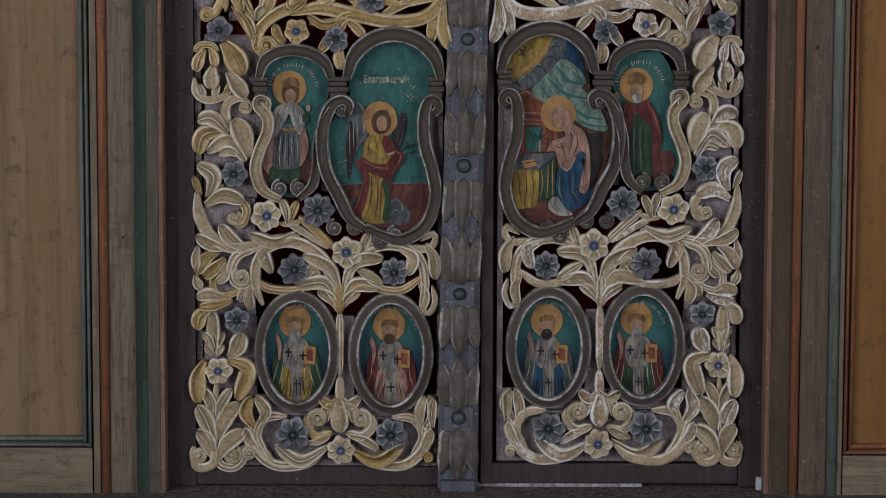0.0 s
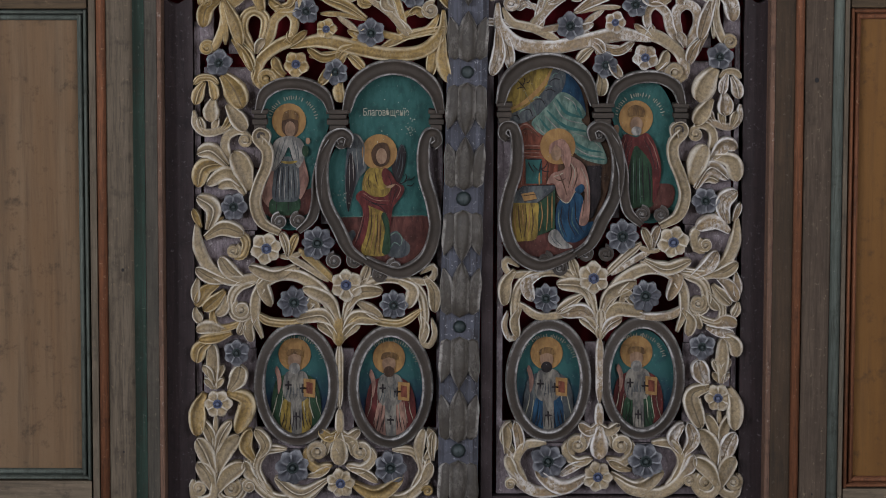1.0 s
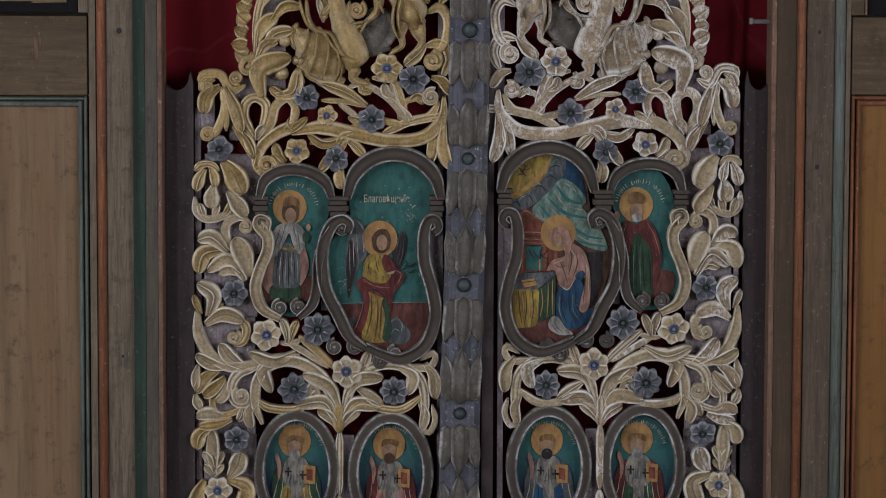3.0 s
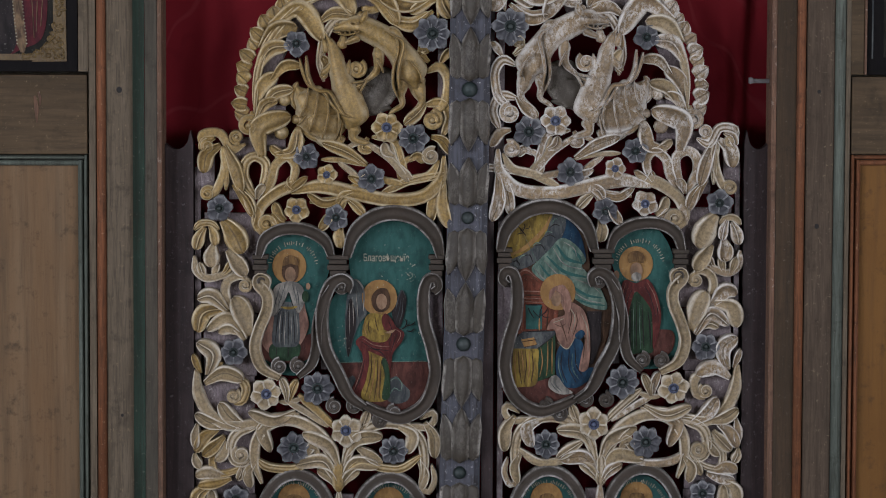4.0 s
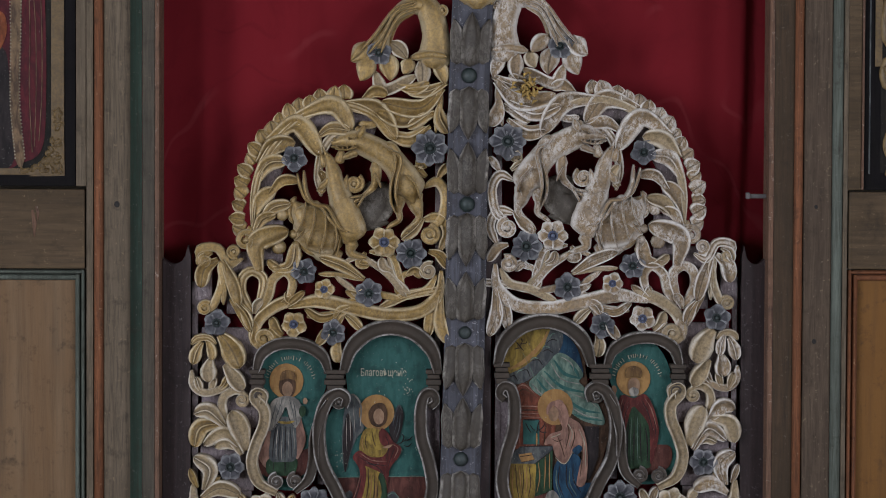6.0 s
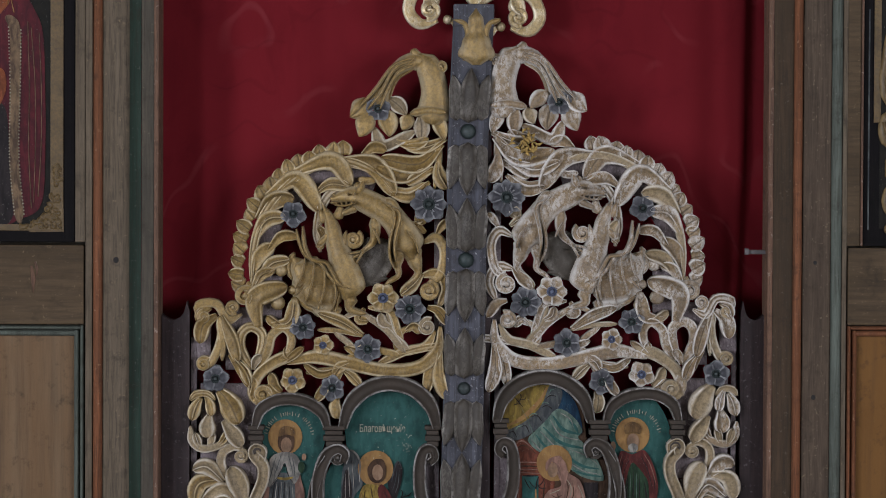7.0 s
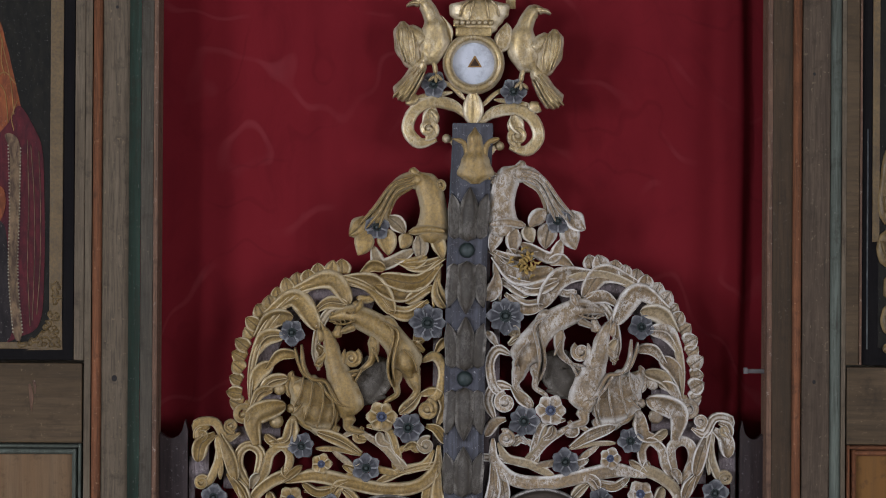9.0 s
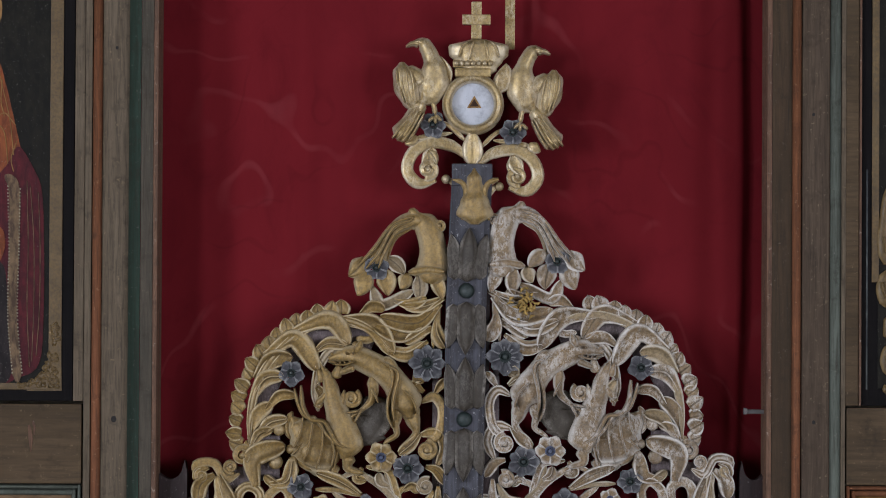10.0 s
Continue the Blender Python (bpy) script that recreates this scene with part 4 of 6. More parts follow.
def fade(name, upper, lower, z0, z1):
    """Painted ground that passes from one colour to another with height, as brushed."""
    n = Nodes(name)
    v = n.coords()
    sep = n.add("ShaderNodeSeparateXYZ")
    n.put(sep, 0, v)
    r = n.add("ShaderNodeMapRange")
    for key, val in (("Value", sep.outputs["Z"]), ("From Min", z0), ("From Max", z1)):
        n.put(r, key, val)
    wob = n.noise(v, 22, 4)
    add = n.add("ShaderNodeMath")
    n.put(add, 0, r.outputs[0])
    n.put(add, 1, n.mul(wob, 0.5))
    col = n.mix(n.ramp(add.outputs[0], [(0.52, 0.0), (1.2, 1.0)]), lower, upper)
    col = n.mix(n.ramp(n.noise(v, 45, 5, 0.7), [(0.5, 0.0), (0.7, 0.5)]), col, lower)
    col = n.mix(n.ramp(n.noise(v, 230, 5, 0.8), [(0.64, 0.0), (0.69, 0.8)]), col, (0.22, 0.25, 0.23))
    return n.done(col, 0.5, 0, 0.2)


TEAL = paint("teal_ground", (0.026, 0.082, 0.072), (0.017, 0.060, 0.054))
OVAL = fade("teal_to_blue_ground", (0.017, 0.068, 0.062), (0.005, 0.012, 0.032), 0.208, 0.358)
EARTH = paint("red_brown_floor", (0.085, 0.030, 0.023))
OCHRE = paint("ochre_paint", (0.25, 0.142, 0.052), (0.18, 0.098, 0.036))
FLESH = paint("brown_flesh_tone", (0.215, 0.135, 0.085), (0.14, 0.082, 0.05))
UMBER = paint("dark_umber_paint", (0.065, 0.035, 0.02))
WHITE = paint("grey_white_paint", (0.24, 0.22, 0.19), (0.085, 0.08, 0.073))
YELLOW = paint("dull_yellow_paint", (0.24, 0.165, 0.035), (0.10, 0.065, 0.018))
CRIMSON = paint("crimson_paint", (0.10, 0.022, 0.019))
ROSE = paint("rose_paint", (0.24, 0.135, 0.10), (0.12, 0.065, 0.05))
AZURE = paint("deep_blue_paint", (0.014, 0.045, 0.08), (0.007, 0.02, 0.04))
LEAFY = paint("moss_green_paint", (0.022, 0.048, 0.024))
MIST = paint("pale_green_paint", (0.12, 0.165, 0.13), (0.04, 0.075, 0.062))
CLOUD = paint("grey_cloud_paint", (0.075, 0.08, 0.077), (0.03, 0.033, 0.036))
INK = paint("black_brown_paint", (0.02, 0.015, 0.015))
LETTER = paint("cream_lettering", (0.30, 0.28, 0.21), (0.16, 0.15, 0.11))
BRICKRED = paint("brick_red_paint", (0.15, 0.045, 0.026))
ORANGE_ROBE = paint("orange_red_robe_paint", (0.21, 0.062, 0.022), (0.11, 0.03, 0.014))


MITRE = paint("brown_gold_paint", (0.15, 0.085, 0.032), (0.06, 0.032, 0.015))
LETTERING = Nodes("cream_words").done((0.30, 0.285, 0.22), 0.6, 0.0, 0.1)
VEST = paint("dull_vestment_paint", (0.175, 0.155, 0.125), (0.06, 0.055, 0.05))
WINE = paint("wine_robe_paint", (0.075, 0.010, 0.014), (0.038, 0.007, 0.010))
EMBROIDERY = paint("embroidered_band_paint", (0.16, 0.105, 0.06), (0.05, 0.03, 0.02))
ICON_GROUND = paint("dark_olive_ground", (0.010, 0.0085, 0.0058), (0.005, 0.0044, 0.0034))
OLDGOLD = carved_paint("old_gilding", (0.130, 0.083, 0.032), (0.085, 0.052, 0.019), (0.32, 0.23, 0.11), 0.6, rough=0.4)
STRAW = paint("straw", (0.45, 0.30, 0.10))
CHALK = paint("chalk_white", (0.46, 0.48, 0.53), (0.42, 0.44, 0.49))
# pale colour for the light that shows under the right leaf
GAP_LIGHT = paint("pale_gap_light", (0.26, 0.255, 0.26))


def flat(points, depth, thick=0.0006):
    n = len(points)
    verts = [(x, -depth, z) for x, z in points] + [(x, -depth + thick, z) for x, z in points]
    return verts, [tuple(range(n))] + [(i, (i + 1) % n, n + (i + 1) % n, n + i) for i in range(n)], [0.0] * (2 * n)


COATS = [0]


def patch(name, parent, material, points, layer, base=-0.0045):
    """One flat field of paint, its outline smoothed through a few corners."""
    COATS[0] += 1
    v, f, r = flat(points, base + 0.0007 * layer + 0.00002 * (COATS[0] % 30))
    return part(name, mesh_of(name, v, f, material, False), parent)


def folds(parent, material, x, z, wide, high, count, layer, lean=0.0, seed=1):
    """Painted creases: thin tapering strokes down a garment."""
    rng = random.Random(seed)
    x, z, wide, high = x / 1000, z / 1000, wide / 1000, high / 1000
    for k in range(count):
        px = x + wide * ((k + 0.5) / count - 0.5) + rng.uniform(-0.1, 0.1) * wide / count
        top, low = z + high * rng.uniform(0.25, 0.5), z - high * rng.uniform(0.30, 0.5)
        d = (px - x) * 0.35 + lean * high
        w = rng.uniform(0.0005, 0.0013)
        mid = (px + d * 0.3 + rng.uniform(-0.002, 0.002), (top + low) / 2)
        pts = [(px, top), (mid[0] + w, mid[1]), (px + d + w * 0.6, low), (px + d - w * 0.6, low), (mid[0] - w, mid[1])]
        patch("painted_fold", parent, material, pts, layer)


def brush_lines(name, parent, material, layer, rows, base=-0.0045):
    """Painted lines that swell and taper: width, then points, in millimetres."""
    for w, *q in rows:
        line = smooth_line([(q[i] / 1000, q[i + 1] / 1000) for i in range(0, len(q), 2)], 0.004)
        n = len(line)
        left, right = [], []
        for i, (x, z) in enumerate(line):
            (ax, az), (bx, bz) = line[max(i - 1, 0)], line[min(i + 1, n - 1)]
            d = math.hypot(bx - ax, bz - az) or 1.0
            h = w / 2000 * (0.25 + 0.75 * math.sin(math.pi * (i + 0.5) / n))
            left.append((x - (bz - az) / d * h, z + (bx - ax) / d * h))
            right.append((x + (bz - az) / d * h, z - (bx - ax) / d * h))
        patch(name, parent, material, left + right[::-1], layer, base)


def oval_points(cx, cz, rx, rz, n=28):
    return [(cx + rx * math.cos(2 * math.pi * i / n), cz + rz * math.sin(2 * math.pi * i / n)) for i in range(n)]


def curved(*q):
    return smooth_line([(q[i] / 1000, q[i + 1] / 1000) for i in range(0, len(q), 2)], 0.004, True)


def inscription(parent, cx, cz, r, a0, a1, count, layer):
    """Names round a halo, as plain bars."""
    count *= 2
    for k in range(count):
        if k % 9 == 8:
            continue
        a = radians(a0 + (a1 - a0) * (k + 0.3 * math.sin(k * 7.1)) / (count - 1))
        u, w = Vector((math.cos(a), math.sin(a))), Vector((-math.sin(a), math.cos(a)))
        c = Vector((cx, cz)) + u * r
        h, b = 0.0030 + 0.0012 * math.sin(k * 3.7), 0.0008
        pts = [c - u * h - w * b, c + u * h - w * b, c + u * h + w * b, c - u * h + w * b]
        patch("lettering_bar", parent, LETTER, [(p.x, p.y) for p in pts], layer)


oval_a = part("painted_panel", mesh_of("painted_panel", *flat(oval_points(-0.2771, 0.2855, 0.0649, 0.0953, 48), -0.006, 0.012)[:2], OVAL, False), door_left, "painted oval panel of a robed figure on teal")
patch("halo", oval_a, OCHRE, oval_points(-0.2812, 0.3435, 0.0304, 0.0314), 1)
inscription(oval_a, -0.2802, 0.3242, 0.0523, 165, 15, 17, 1)
patch("mantle", oval_a, LEAFY, curved(-312, 298, -323, 268, -325, 229, -315, 203, -276, 197, -242, 204, -232, 230, -234, 268, -246, 298, -278, 309), 2)
patch("robe", oval_a, YELLOW, curved(-302, 257, -308, 214, -298, 195, -276, 192, -257, 196, -249, 217, -255, 258, -278, 268), 3)
patch("vestment", oval_a, VEST, curved(-297, 309, -304, 279, -297, 257, -278, 251, -259, 260, -253, 284, -261, 309, -278, 313), 4)
patch("stole", oval_a, VEST, [(-0.2878, 0.2682), (-0.2891, 0.2251), (-0.2870, 0.1938), (-0.2764, 0.1916), (-0.2679, 0.1949), (-0.2678, 0.2251), (-0.2687, 0.2683)], 5)
patch("cross", oval_a, INK, [(-0.2946, 0.2940), (-0.2914, 0.2940), (-0.2915, 0.2768), (-0.2947, 0.2768)], 6)
patch("cross", oval_a, INK, [(-0.2994, 0.2876), (-0.2867, 0.2876), (-0.2867, 0.2844), (-0.2994, 0.2843)], 6)
patch("cross", oval_a, INK, [(-0.2670, 0.2877), (-0.2639, 0.2877), (-0.2639, 0.2704), (-0.2671, 0.2704)], 6)
patch("cross", oval_a, INK, [(-0.2718, 0.2812), (-0.2591, 0.2812), (-0.2591, 0.2780), (-0.2719, 0.2780)], 6)
patch("cross", oval_a, INK, [(-0.2800, 0.2337), (-0.2768, 0.2338), (-0.2769, 0.2165), (-0.2800, 0.2165)], 6)
patch("cross", oval_a, INK, [(-0.2848, 0.2273), (-0.2720, 0.2273), (-0.2721, 0.2241), (-0.2848, 0.2240)], 6)
patch("head", oval_a, FLESH, oval_points(-0.2812, 0.3328, 0.0126, 0.0157), 5)
patch("beard", oval_a, WHITE, oval_points(-0.2813, 0.3177, 0.0105, 0.0105), 6)
patch("mitre", oval_a, MITRE, curved(-295, 340, -293, 352, -281, 355, -268, 352, -266, 340, -281, 345), 6)
folds(oval_a, INK, -278, 220, 48, 44, 9, 5, 0, 3)
folds(oval_a, CLOUD, -278, 279, 36, 44, 7, 5, 0, 5)
folds(oval_a, LETTER, -278, 247, 78, 70, 8, 3, 0, 9)
patch("book", oval_a, OCHRE, [(-0.2644, 0.2984), (-0.2645, 0.2640), (-0.2432, 0.2619), (-0.2421, 0.2963)], 6)
patch("book_cover", oval_a, BRICKRED, [(-0.2591, 0.2920), (-0.2591, 0.2705), (-0.2475, 0.2683), (-0.2474, 0.2899)], 7)
patch("sleeve", oval_a, ROSE, curved(-314, 298, -318, 311, -315, 322, -309, 311, -306, 290, -312, 268), 5)
oval_b = part("painted_panel", mesh_of("painted_panel", *flat(oval_points(-0.1009, 0.2816, 0.0649, 0.0953, 48), -0.006, 0.012)[:2], OVAL, False), door_left, "painted oval panel of a robed figure on teal")
patch("halo", oval_b, OCHRE, oval_points(-0.1041, 0.3375, 0.0304, 0.0314), 1)
inscription(oval_b, -0.1031, 0.3182, 0.0523, 165, 15, 17, 1)
patch("mantle", oval_b, CRIMSON, curved(-135, 292, -146, 262, -148, 223, -137, 197, -99, 191, -65, 198, -54, 224, -56, 262, -69, 292, -101, 303), 2)
patch("robe", oval_b, ROSE, curved(-124, 251, -131, 208, -120, 189, -99, 186, -80, 190, -71, 211, -78, 252, -101, 262), 3)
patch("vestment", oval_b, VEST, curved(-120, 303, -126, 273, -120, 251, -101, 245, -82, 254, -75, 278, -84, 303, -101, 307), 4)
patch("stole", oval_b, VEST, [(-0.1105, 0.2622), (-0.1116, 0.2191), (-0.1094, 0.1878), (-0.0988, 0.1856), (-0.0903, 0.1889), (-0.0903, 0.2191), (-0.0914, 0.2623)], 5)
patch("cross", oval_b, INK, [(-0.1174, 0.2880), (-0.1142, 0.2881), (-0.1142, 0.2708), (-0.1174, 0.2708)], 6)
patch("cross", oval_b, INK, [(-0.1222, 0.2816), (-0.1094, 0.2816), (-0.1094, 0.2784), (-0.1222, 0.2783)], 6)
patch("cross", oval_b, INK, [(-0.0898, 0.2817), (-0.0866, 0.2817), (-0.0866, 0.2644), (-0.0898, 0.2644)], 6)
patch("cross", oval_b, INK, [(-0.0946, 0.2752), (-0.0818, 0.2752), (-0.0818, 0.2720), (-0.0946, 0.2720)], 6)
patch("cross", oval_b, INK, [(-0.1025, 0.2277), (-0.0993, 0.2277), (-0.0993, 0.2105), (-0.1025, 0.2105)], 6)
patch("cross", oval_b, INK, [(-0.1073, 0.2213), (-0.0946, 0.2213), (-0.0946, 0.2180), (-0.1073, 0.2180)], 6)
patch("head", oval_b, FLESH, oval_points(-0.1041, 0.3268, 0.0126, 0.0157), 5)
patch("beard", oval_b, UMBER, oval_points(-0.1041, 0.3117, 0.0105, 0.0105), 6)
patch("mitre", oval_b, MITRE, curved(-118, 334, -116, 346, -104, 349, -91, 346, -89, 334, -104, 339), 6)
folds(oval_b, INK, -101, 214, 48, 44, 9, 5, 0, 170)
folds(oval_b, CLOUD, -101, 273, 36, 44, 7, 5, 0, 172)
folds(oval_b, LETTER, -101, 241, 78, 70, 8, 3, 0, 176)
patch("book", oval_b, OCHRE, [(-0.0872, 0.2924), (-0.0871, 0.2580), (-0.0659, 0.2559), (-0.0649, 0.2903)], 6)
patch("book_cover", oval_b, BRICKRED, [(-0.0818, 0.2860), (-0.0818, 0.2645), (-0.0701, 0.2623), (-0.0702, 0.2839)], 7)
patch("sleeve", oval_b, ROSE, curved(-137, 292, -141, 305, -138, 316, -132, 305, -129, 284, -135, 262), 5)
oval_c = part("painted_panel", mesh_of("painted_panel", *flat(oval_points(0.1909, 0.2953, 0.0649, 0.0953, 48), -0.006, 0.012)[:2], OVAL, False), door_right, "painted oval panel of a dark-bearded robed figure")
patch("halo", oval_c, OCHRE, oval_points(0.1916, 0.3469, 0.0304, 0.0314), 1)
inscription(oval_c, 0.1928, 0.3276, 0.0523, 165, 15, 17, 1)
patch("mantle", oval_c, CLOUD, curved(161, 302, 151, 272, 149, 233, 160, 207, 198, 200, 232, 207, 242, 233, 240, 272, 227, 302, 195, 313), 2)
patch("robe", oval_c, AZURE, curved(172, 261, 166, 218, 177, 198, 198, 195, 217, 199, 225, 220, 219, 261, 195, 272), 3)
patch("vestment", oval_c, VEST, curved(176, 312, 170, 282, 176, 261, 195, 254, 214, 263, 221, 288, 212, 313, 195, 317), 4)
patch("stole", oval_c, VEST, [(0.1857, 0.2716), (0.1850, 0.2285), (0.1873, 0.1972), (0.1979, 0.1951), (0.2064, 0.1983), (0.2062, 0.2285), (0.2048, 0.2717)], 5)
patch("cross", oval_c, INK, [(0.1787, 0.2974), (0.1818, 0.2974), (0.1820, 0.2802), (0.1788, 0.2802)], 6)
patch("cross", oval_c, INK, [(0.1739, 0.2910), (0.1867, 0.2910), (0.1867, 0.2878), (0.1739, 0.2877)], 6)
patch("cross", oval_c, INK, [(0.2063, 0.2910), (0.2095, 0.2911), (0.2096, 0.2738), (0.2064, 0.2738)], 6)
patch("cross", oval_c, INK, [(0.2016, 0.2846), (0.2143, 0.2846), (0.2143, 0.2814), (0.2016, 0.2813)], 6)
patch("cross", oval_c, INK, [(0.1939, 0.2371), (0.1971, 0.2372), (0.1972, 0.2199), (0.1941, 0.2199)], 6)
patch("cross", oval_c, INK, [(0.1892, 0.2307), (0.2019, 0.2307), (0.2020, 0.2275), (0.1892, 0.2274)], 6)
patch("head", oval_c, FLESH, oval_points(0.1917, 0.3362, 0.0126, 0.0157), 5)
patch("beard", oval_c, INK, oval_points(0.1918, 0.3211, 0.0105, 0.0105), 6)
patch("mitre", oval_c, MITRE, curved(178, 344, 180, 355, 192, 359, 204, 356, 206, 344, 192, 348), 6)
folds(oval_c, INK, 196, 223, 48, 44, 9, 5, 0, 449)
folds(oval_c, CLOUD, 195, 282, 36, 44, 7, 5, 0, 451)
folds(oval_c, LETTER, 195, 250, 78, 70, 8, 3, 0, 455)
patch("book", oval_c, OCHRE, [(0.2089, 0.3018), (0.2091, 0.2674), (0.2304, 0.2653), (0.2312, 0.2997)], 6)
patch("book_cover", oval_c, BRICKRED, [(0.2142, 0.2954), (0.2144, 0.2738), (0.2261, 0.2717), (0.2259, 0.2933)], 7)
patch("sleeve", oval_c, ROSE, curved(159, 302, 155, 315, 158, 325, 164, 315, 168, 293, 161, 272), 5)
oval_d = part("painted_panel", mesh_of("painted_panel", *flat(oval_points(0.3670, 0.2979, 0.0649, 0.0953, 48), -0.006, 0.012)[:2], OVAL, False), door_right, "painted oval panel of a robed figure in red")
patch("halo", oval_d, OCHRE, oval_points(0.3601, 0.3495, 0.0304, 0.0314), 1)
inscription(oval_d, 0.3614, 0.3302, 0.0523, 165, 15, 17, 1)
patch("mantle", oval_d, CRIMSON, curved(330, 304, 319, 274, 318, 235, 329, 209, 367, 203, 401, 210, 411, 236, 409, 274, 396, 304, 364, 315), 2)
patch("robe", oval_d, LEAFY, curved(341, 263, 335, 220, 346, 201, 367, 198, 386, 202, 394, 223, 388, 264, 364, 274), 3)
patch("vestment", oval_d, VEST, curved(345, 315, 338, 285, 345, 263, 364, 257, 383, 266, 389, 290, 381, 315, 364, 319), 4)
patch("stole", oval_d, VEST, [(0.3545, 0.2742), (0.3539, 0.2311), (0.3564, 0.1998), (0.3670, 0.1977), (0.3755, 0.2009), (0.3752, 0.2311), (0.3736, 0.2743)], 5)
patch("cross", oval_d, INK, [(0.3474, 0.3000), (0.3505, 0.3000), (0.3507, 0.2828), (0.3475, 0.2828)], 6)
patch("cross", oval_d, INK, [(0.3427, 0.2936), (0.3554, 0.2936), (0.3554, 0.2904), (0.3427, 0.2903)], 6)
patch("cross", oval_d, INK, [(0.3750, 0.2936), (0.3782, 0.2937), (0.3784, 0.2764), (0.3752, 0.2764)], 6)
patch("cross", oval_d, INK, [(0.3703, 0.2872), (0.3831, 0.2872), (0.3831, 0.2840), (0.3704, 0.2839)], 6)
patch("cross", oval_d, INK, [(0.3629, 0.2397), (0.3661, 0.2398), (0.3662, 0.2225), (0.3631, 0.2225)], 6)
patch("cross", oval_d, INK, [(0.3582, 0.2333), (0.3709, 0.2333), (0.3709, 0.2301), (0.3582, 0.2300)], 6)
patch("head", oval_d, FLESH, oval_points(0.3602, 0.3387, 0.0126, 0.0157), 5)
patch("beard", oval_d, WHITE, oval_points(0.3604, 0.3237, 0.0105, 0.0105), 6)
patch("mitre", oval_d, MITRE, curved(346, 346, 348, 358, 360, 361, 373, 358, 375, 346, 360, 351), 6)
folds(oval_d, INK, 365, 226, 48, 44, 9, 5, 0, 608)
folds(oval_d, CLOUD, 364, 285, 36, 44, 7, 5, 0, 610)
folds(oval_d, LETTER, 364, 253, 78, 70, 8, 3, 0, 614)
patch("book", oval_d, OCHRE, [(0.3776, 0.3044), (0.3779, 0.2700), (0.3992, 0.2679), (0.3999, 0.3023)], 6)
patch("book_cover", oval_d, BRICKRED, [(0.3829, 0.2980), (0.3832, 0.2764), (0.3949, 0.2743), (0.3946, 0.2958)], 7)
patch("sleeve", oval_d, ROSE, curved(328, 304, 323, 317, 326, 328, 333, 317, 336, 296, 330, 274), 5)
niche_a = part("painted_panel", mesh_of("painted_panel", *flat(curved(-343, 800, -322, 842, -279, 858, -236, 842, -213, 798, -226, 737, -233, 674, -237, 621, -254, 587, -291, 578, -328, 591, -349, 625, -342, 672, -329, 726), -0.006, 0.012)[:2], TEAL, False), door_left, "arched painted panel of a white-robed figure")
patch("floor", niche_a, EARTH, curved(-353, 649, -330, 651, -271, 651, -244, 657, -244, 626, -267, 604, -320, 602, -345, 619), 1)
patch("halo", niche_a, OCHRE, oval_points(-0.29, 0.783, 0.0317, 0.0328), 1)
patch("cloak", niche_a, ROSE, curved(-319, 704, -330, 672, -341, 640, -322, 619, -315, 657), 3)
patch("cloak", niche_a, ROSE, curved(-267, 731, -260, 704, -254, 670, -271, 636, -275, 672), 3)
patch("tunic", niche_a, CLOUD, curved(-311, 712, -320, 674, -320, 636, -297, 632, -273, 637, -271, 674, -277, 712), 4)
patch("hem", niche_a, LEAFY, curved(-322, 638, -325, 611, -299, 606, -274, 612, -273, 640), 3)
patch("cape", niche_a, WHITE, curved(-300, 754, -318, 743, -327, 708, -320, 689, -303, 708, -291, 735, -283, 712, -273, 695, -260, 721, -265, 744, -279, 754), 5)
brush_lines("sash", niche_a, YELLOW, 6, [(5.3, -305, 707, -290, 705, -275, 708)])
brush_lines("tunic_fold", niche_a, INK, 5, [(1.9, -309, 699, -313, 672, -316, 640), (1.9, -301, 699, -303, 672, -304, 636), (1.9, -291, 699, -292, 672, -292, 636), (1.9, -283, 700, -281, 672, -280, 640), (1.5, -314, 632, -314, 619, -315, 611), (1.5, -292, 632, -292, 619, -293, 611)])
brush_lines("tunic_light", niche_a, WHITE, 5, [(1.7, -305, 699, -308, 672, -309, 638), (1.7, -296, 699, -298, 670, -299, 636), (1.7, -287, 699, -286, 670, -285, 638), (1.7, -277, 695, -275, 670, -276, 642)])
brush_lines("cape_fold", niche_a, CLOUD, 6, [(1.7, -307, 746, -313, 725, -320, 699), (1.5, -298, 748, -303, 731, -311, 708), (1.7, -277, 746, -273, 725, -271, 702), (1.5, -284, 748, -279, 731, -275, 710)])
brush_lines("cape_edge", niche_a, INK, 6, [(1.3, -291, 735, -303, 710, -319, 689), (1.3, -291, 735, -283, 710, -273, 695)])
patch("hair", niche_a, UMBER, curved(-302, 763, -302, 786, -289, 792, -274, 786, -275, 761, -288, 752), 4)
patch("head", niche_a, FLESH, oval_points(-0.288, 0.768, 0.0100, 0.0143), 5)
patch("cap", niche_a, MITRE, curved(-302, 784, -299, 799, -288, 804, -275, 799, -273, 785, -288, 788), 6)
patch("glove", niche_a, LEAFY, oval_points(-0.26, 0.727, 0.0063, 0.0106), 6)
patch("hand", niche_a, FLESH, oval_points(-0.255, 0.746, 0.0042, 0.0063), 5)
inscription(niche_a, -0.2827, 0.7824, 0.0440, 170, 10, 13, 1)
arch_a = part("painted_panel", mesh_of("painted_panel", *flat(curved(-179, 801, -168, 846, -135, 875, -96, 885, -53, 874, -21, 841, -13, 799, -31, 738, -37, 685, -24, 632, -18, 584, -39, 530, -81, 509, -138, 526, -172, 549, -195, 589, -214, 640, -218, 695, -201, 737, -178, 759), -0.006, 0.012)[:2], TEAL, False), door_left, "arched painted panel of a winged figure on teal")
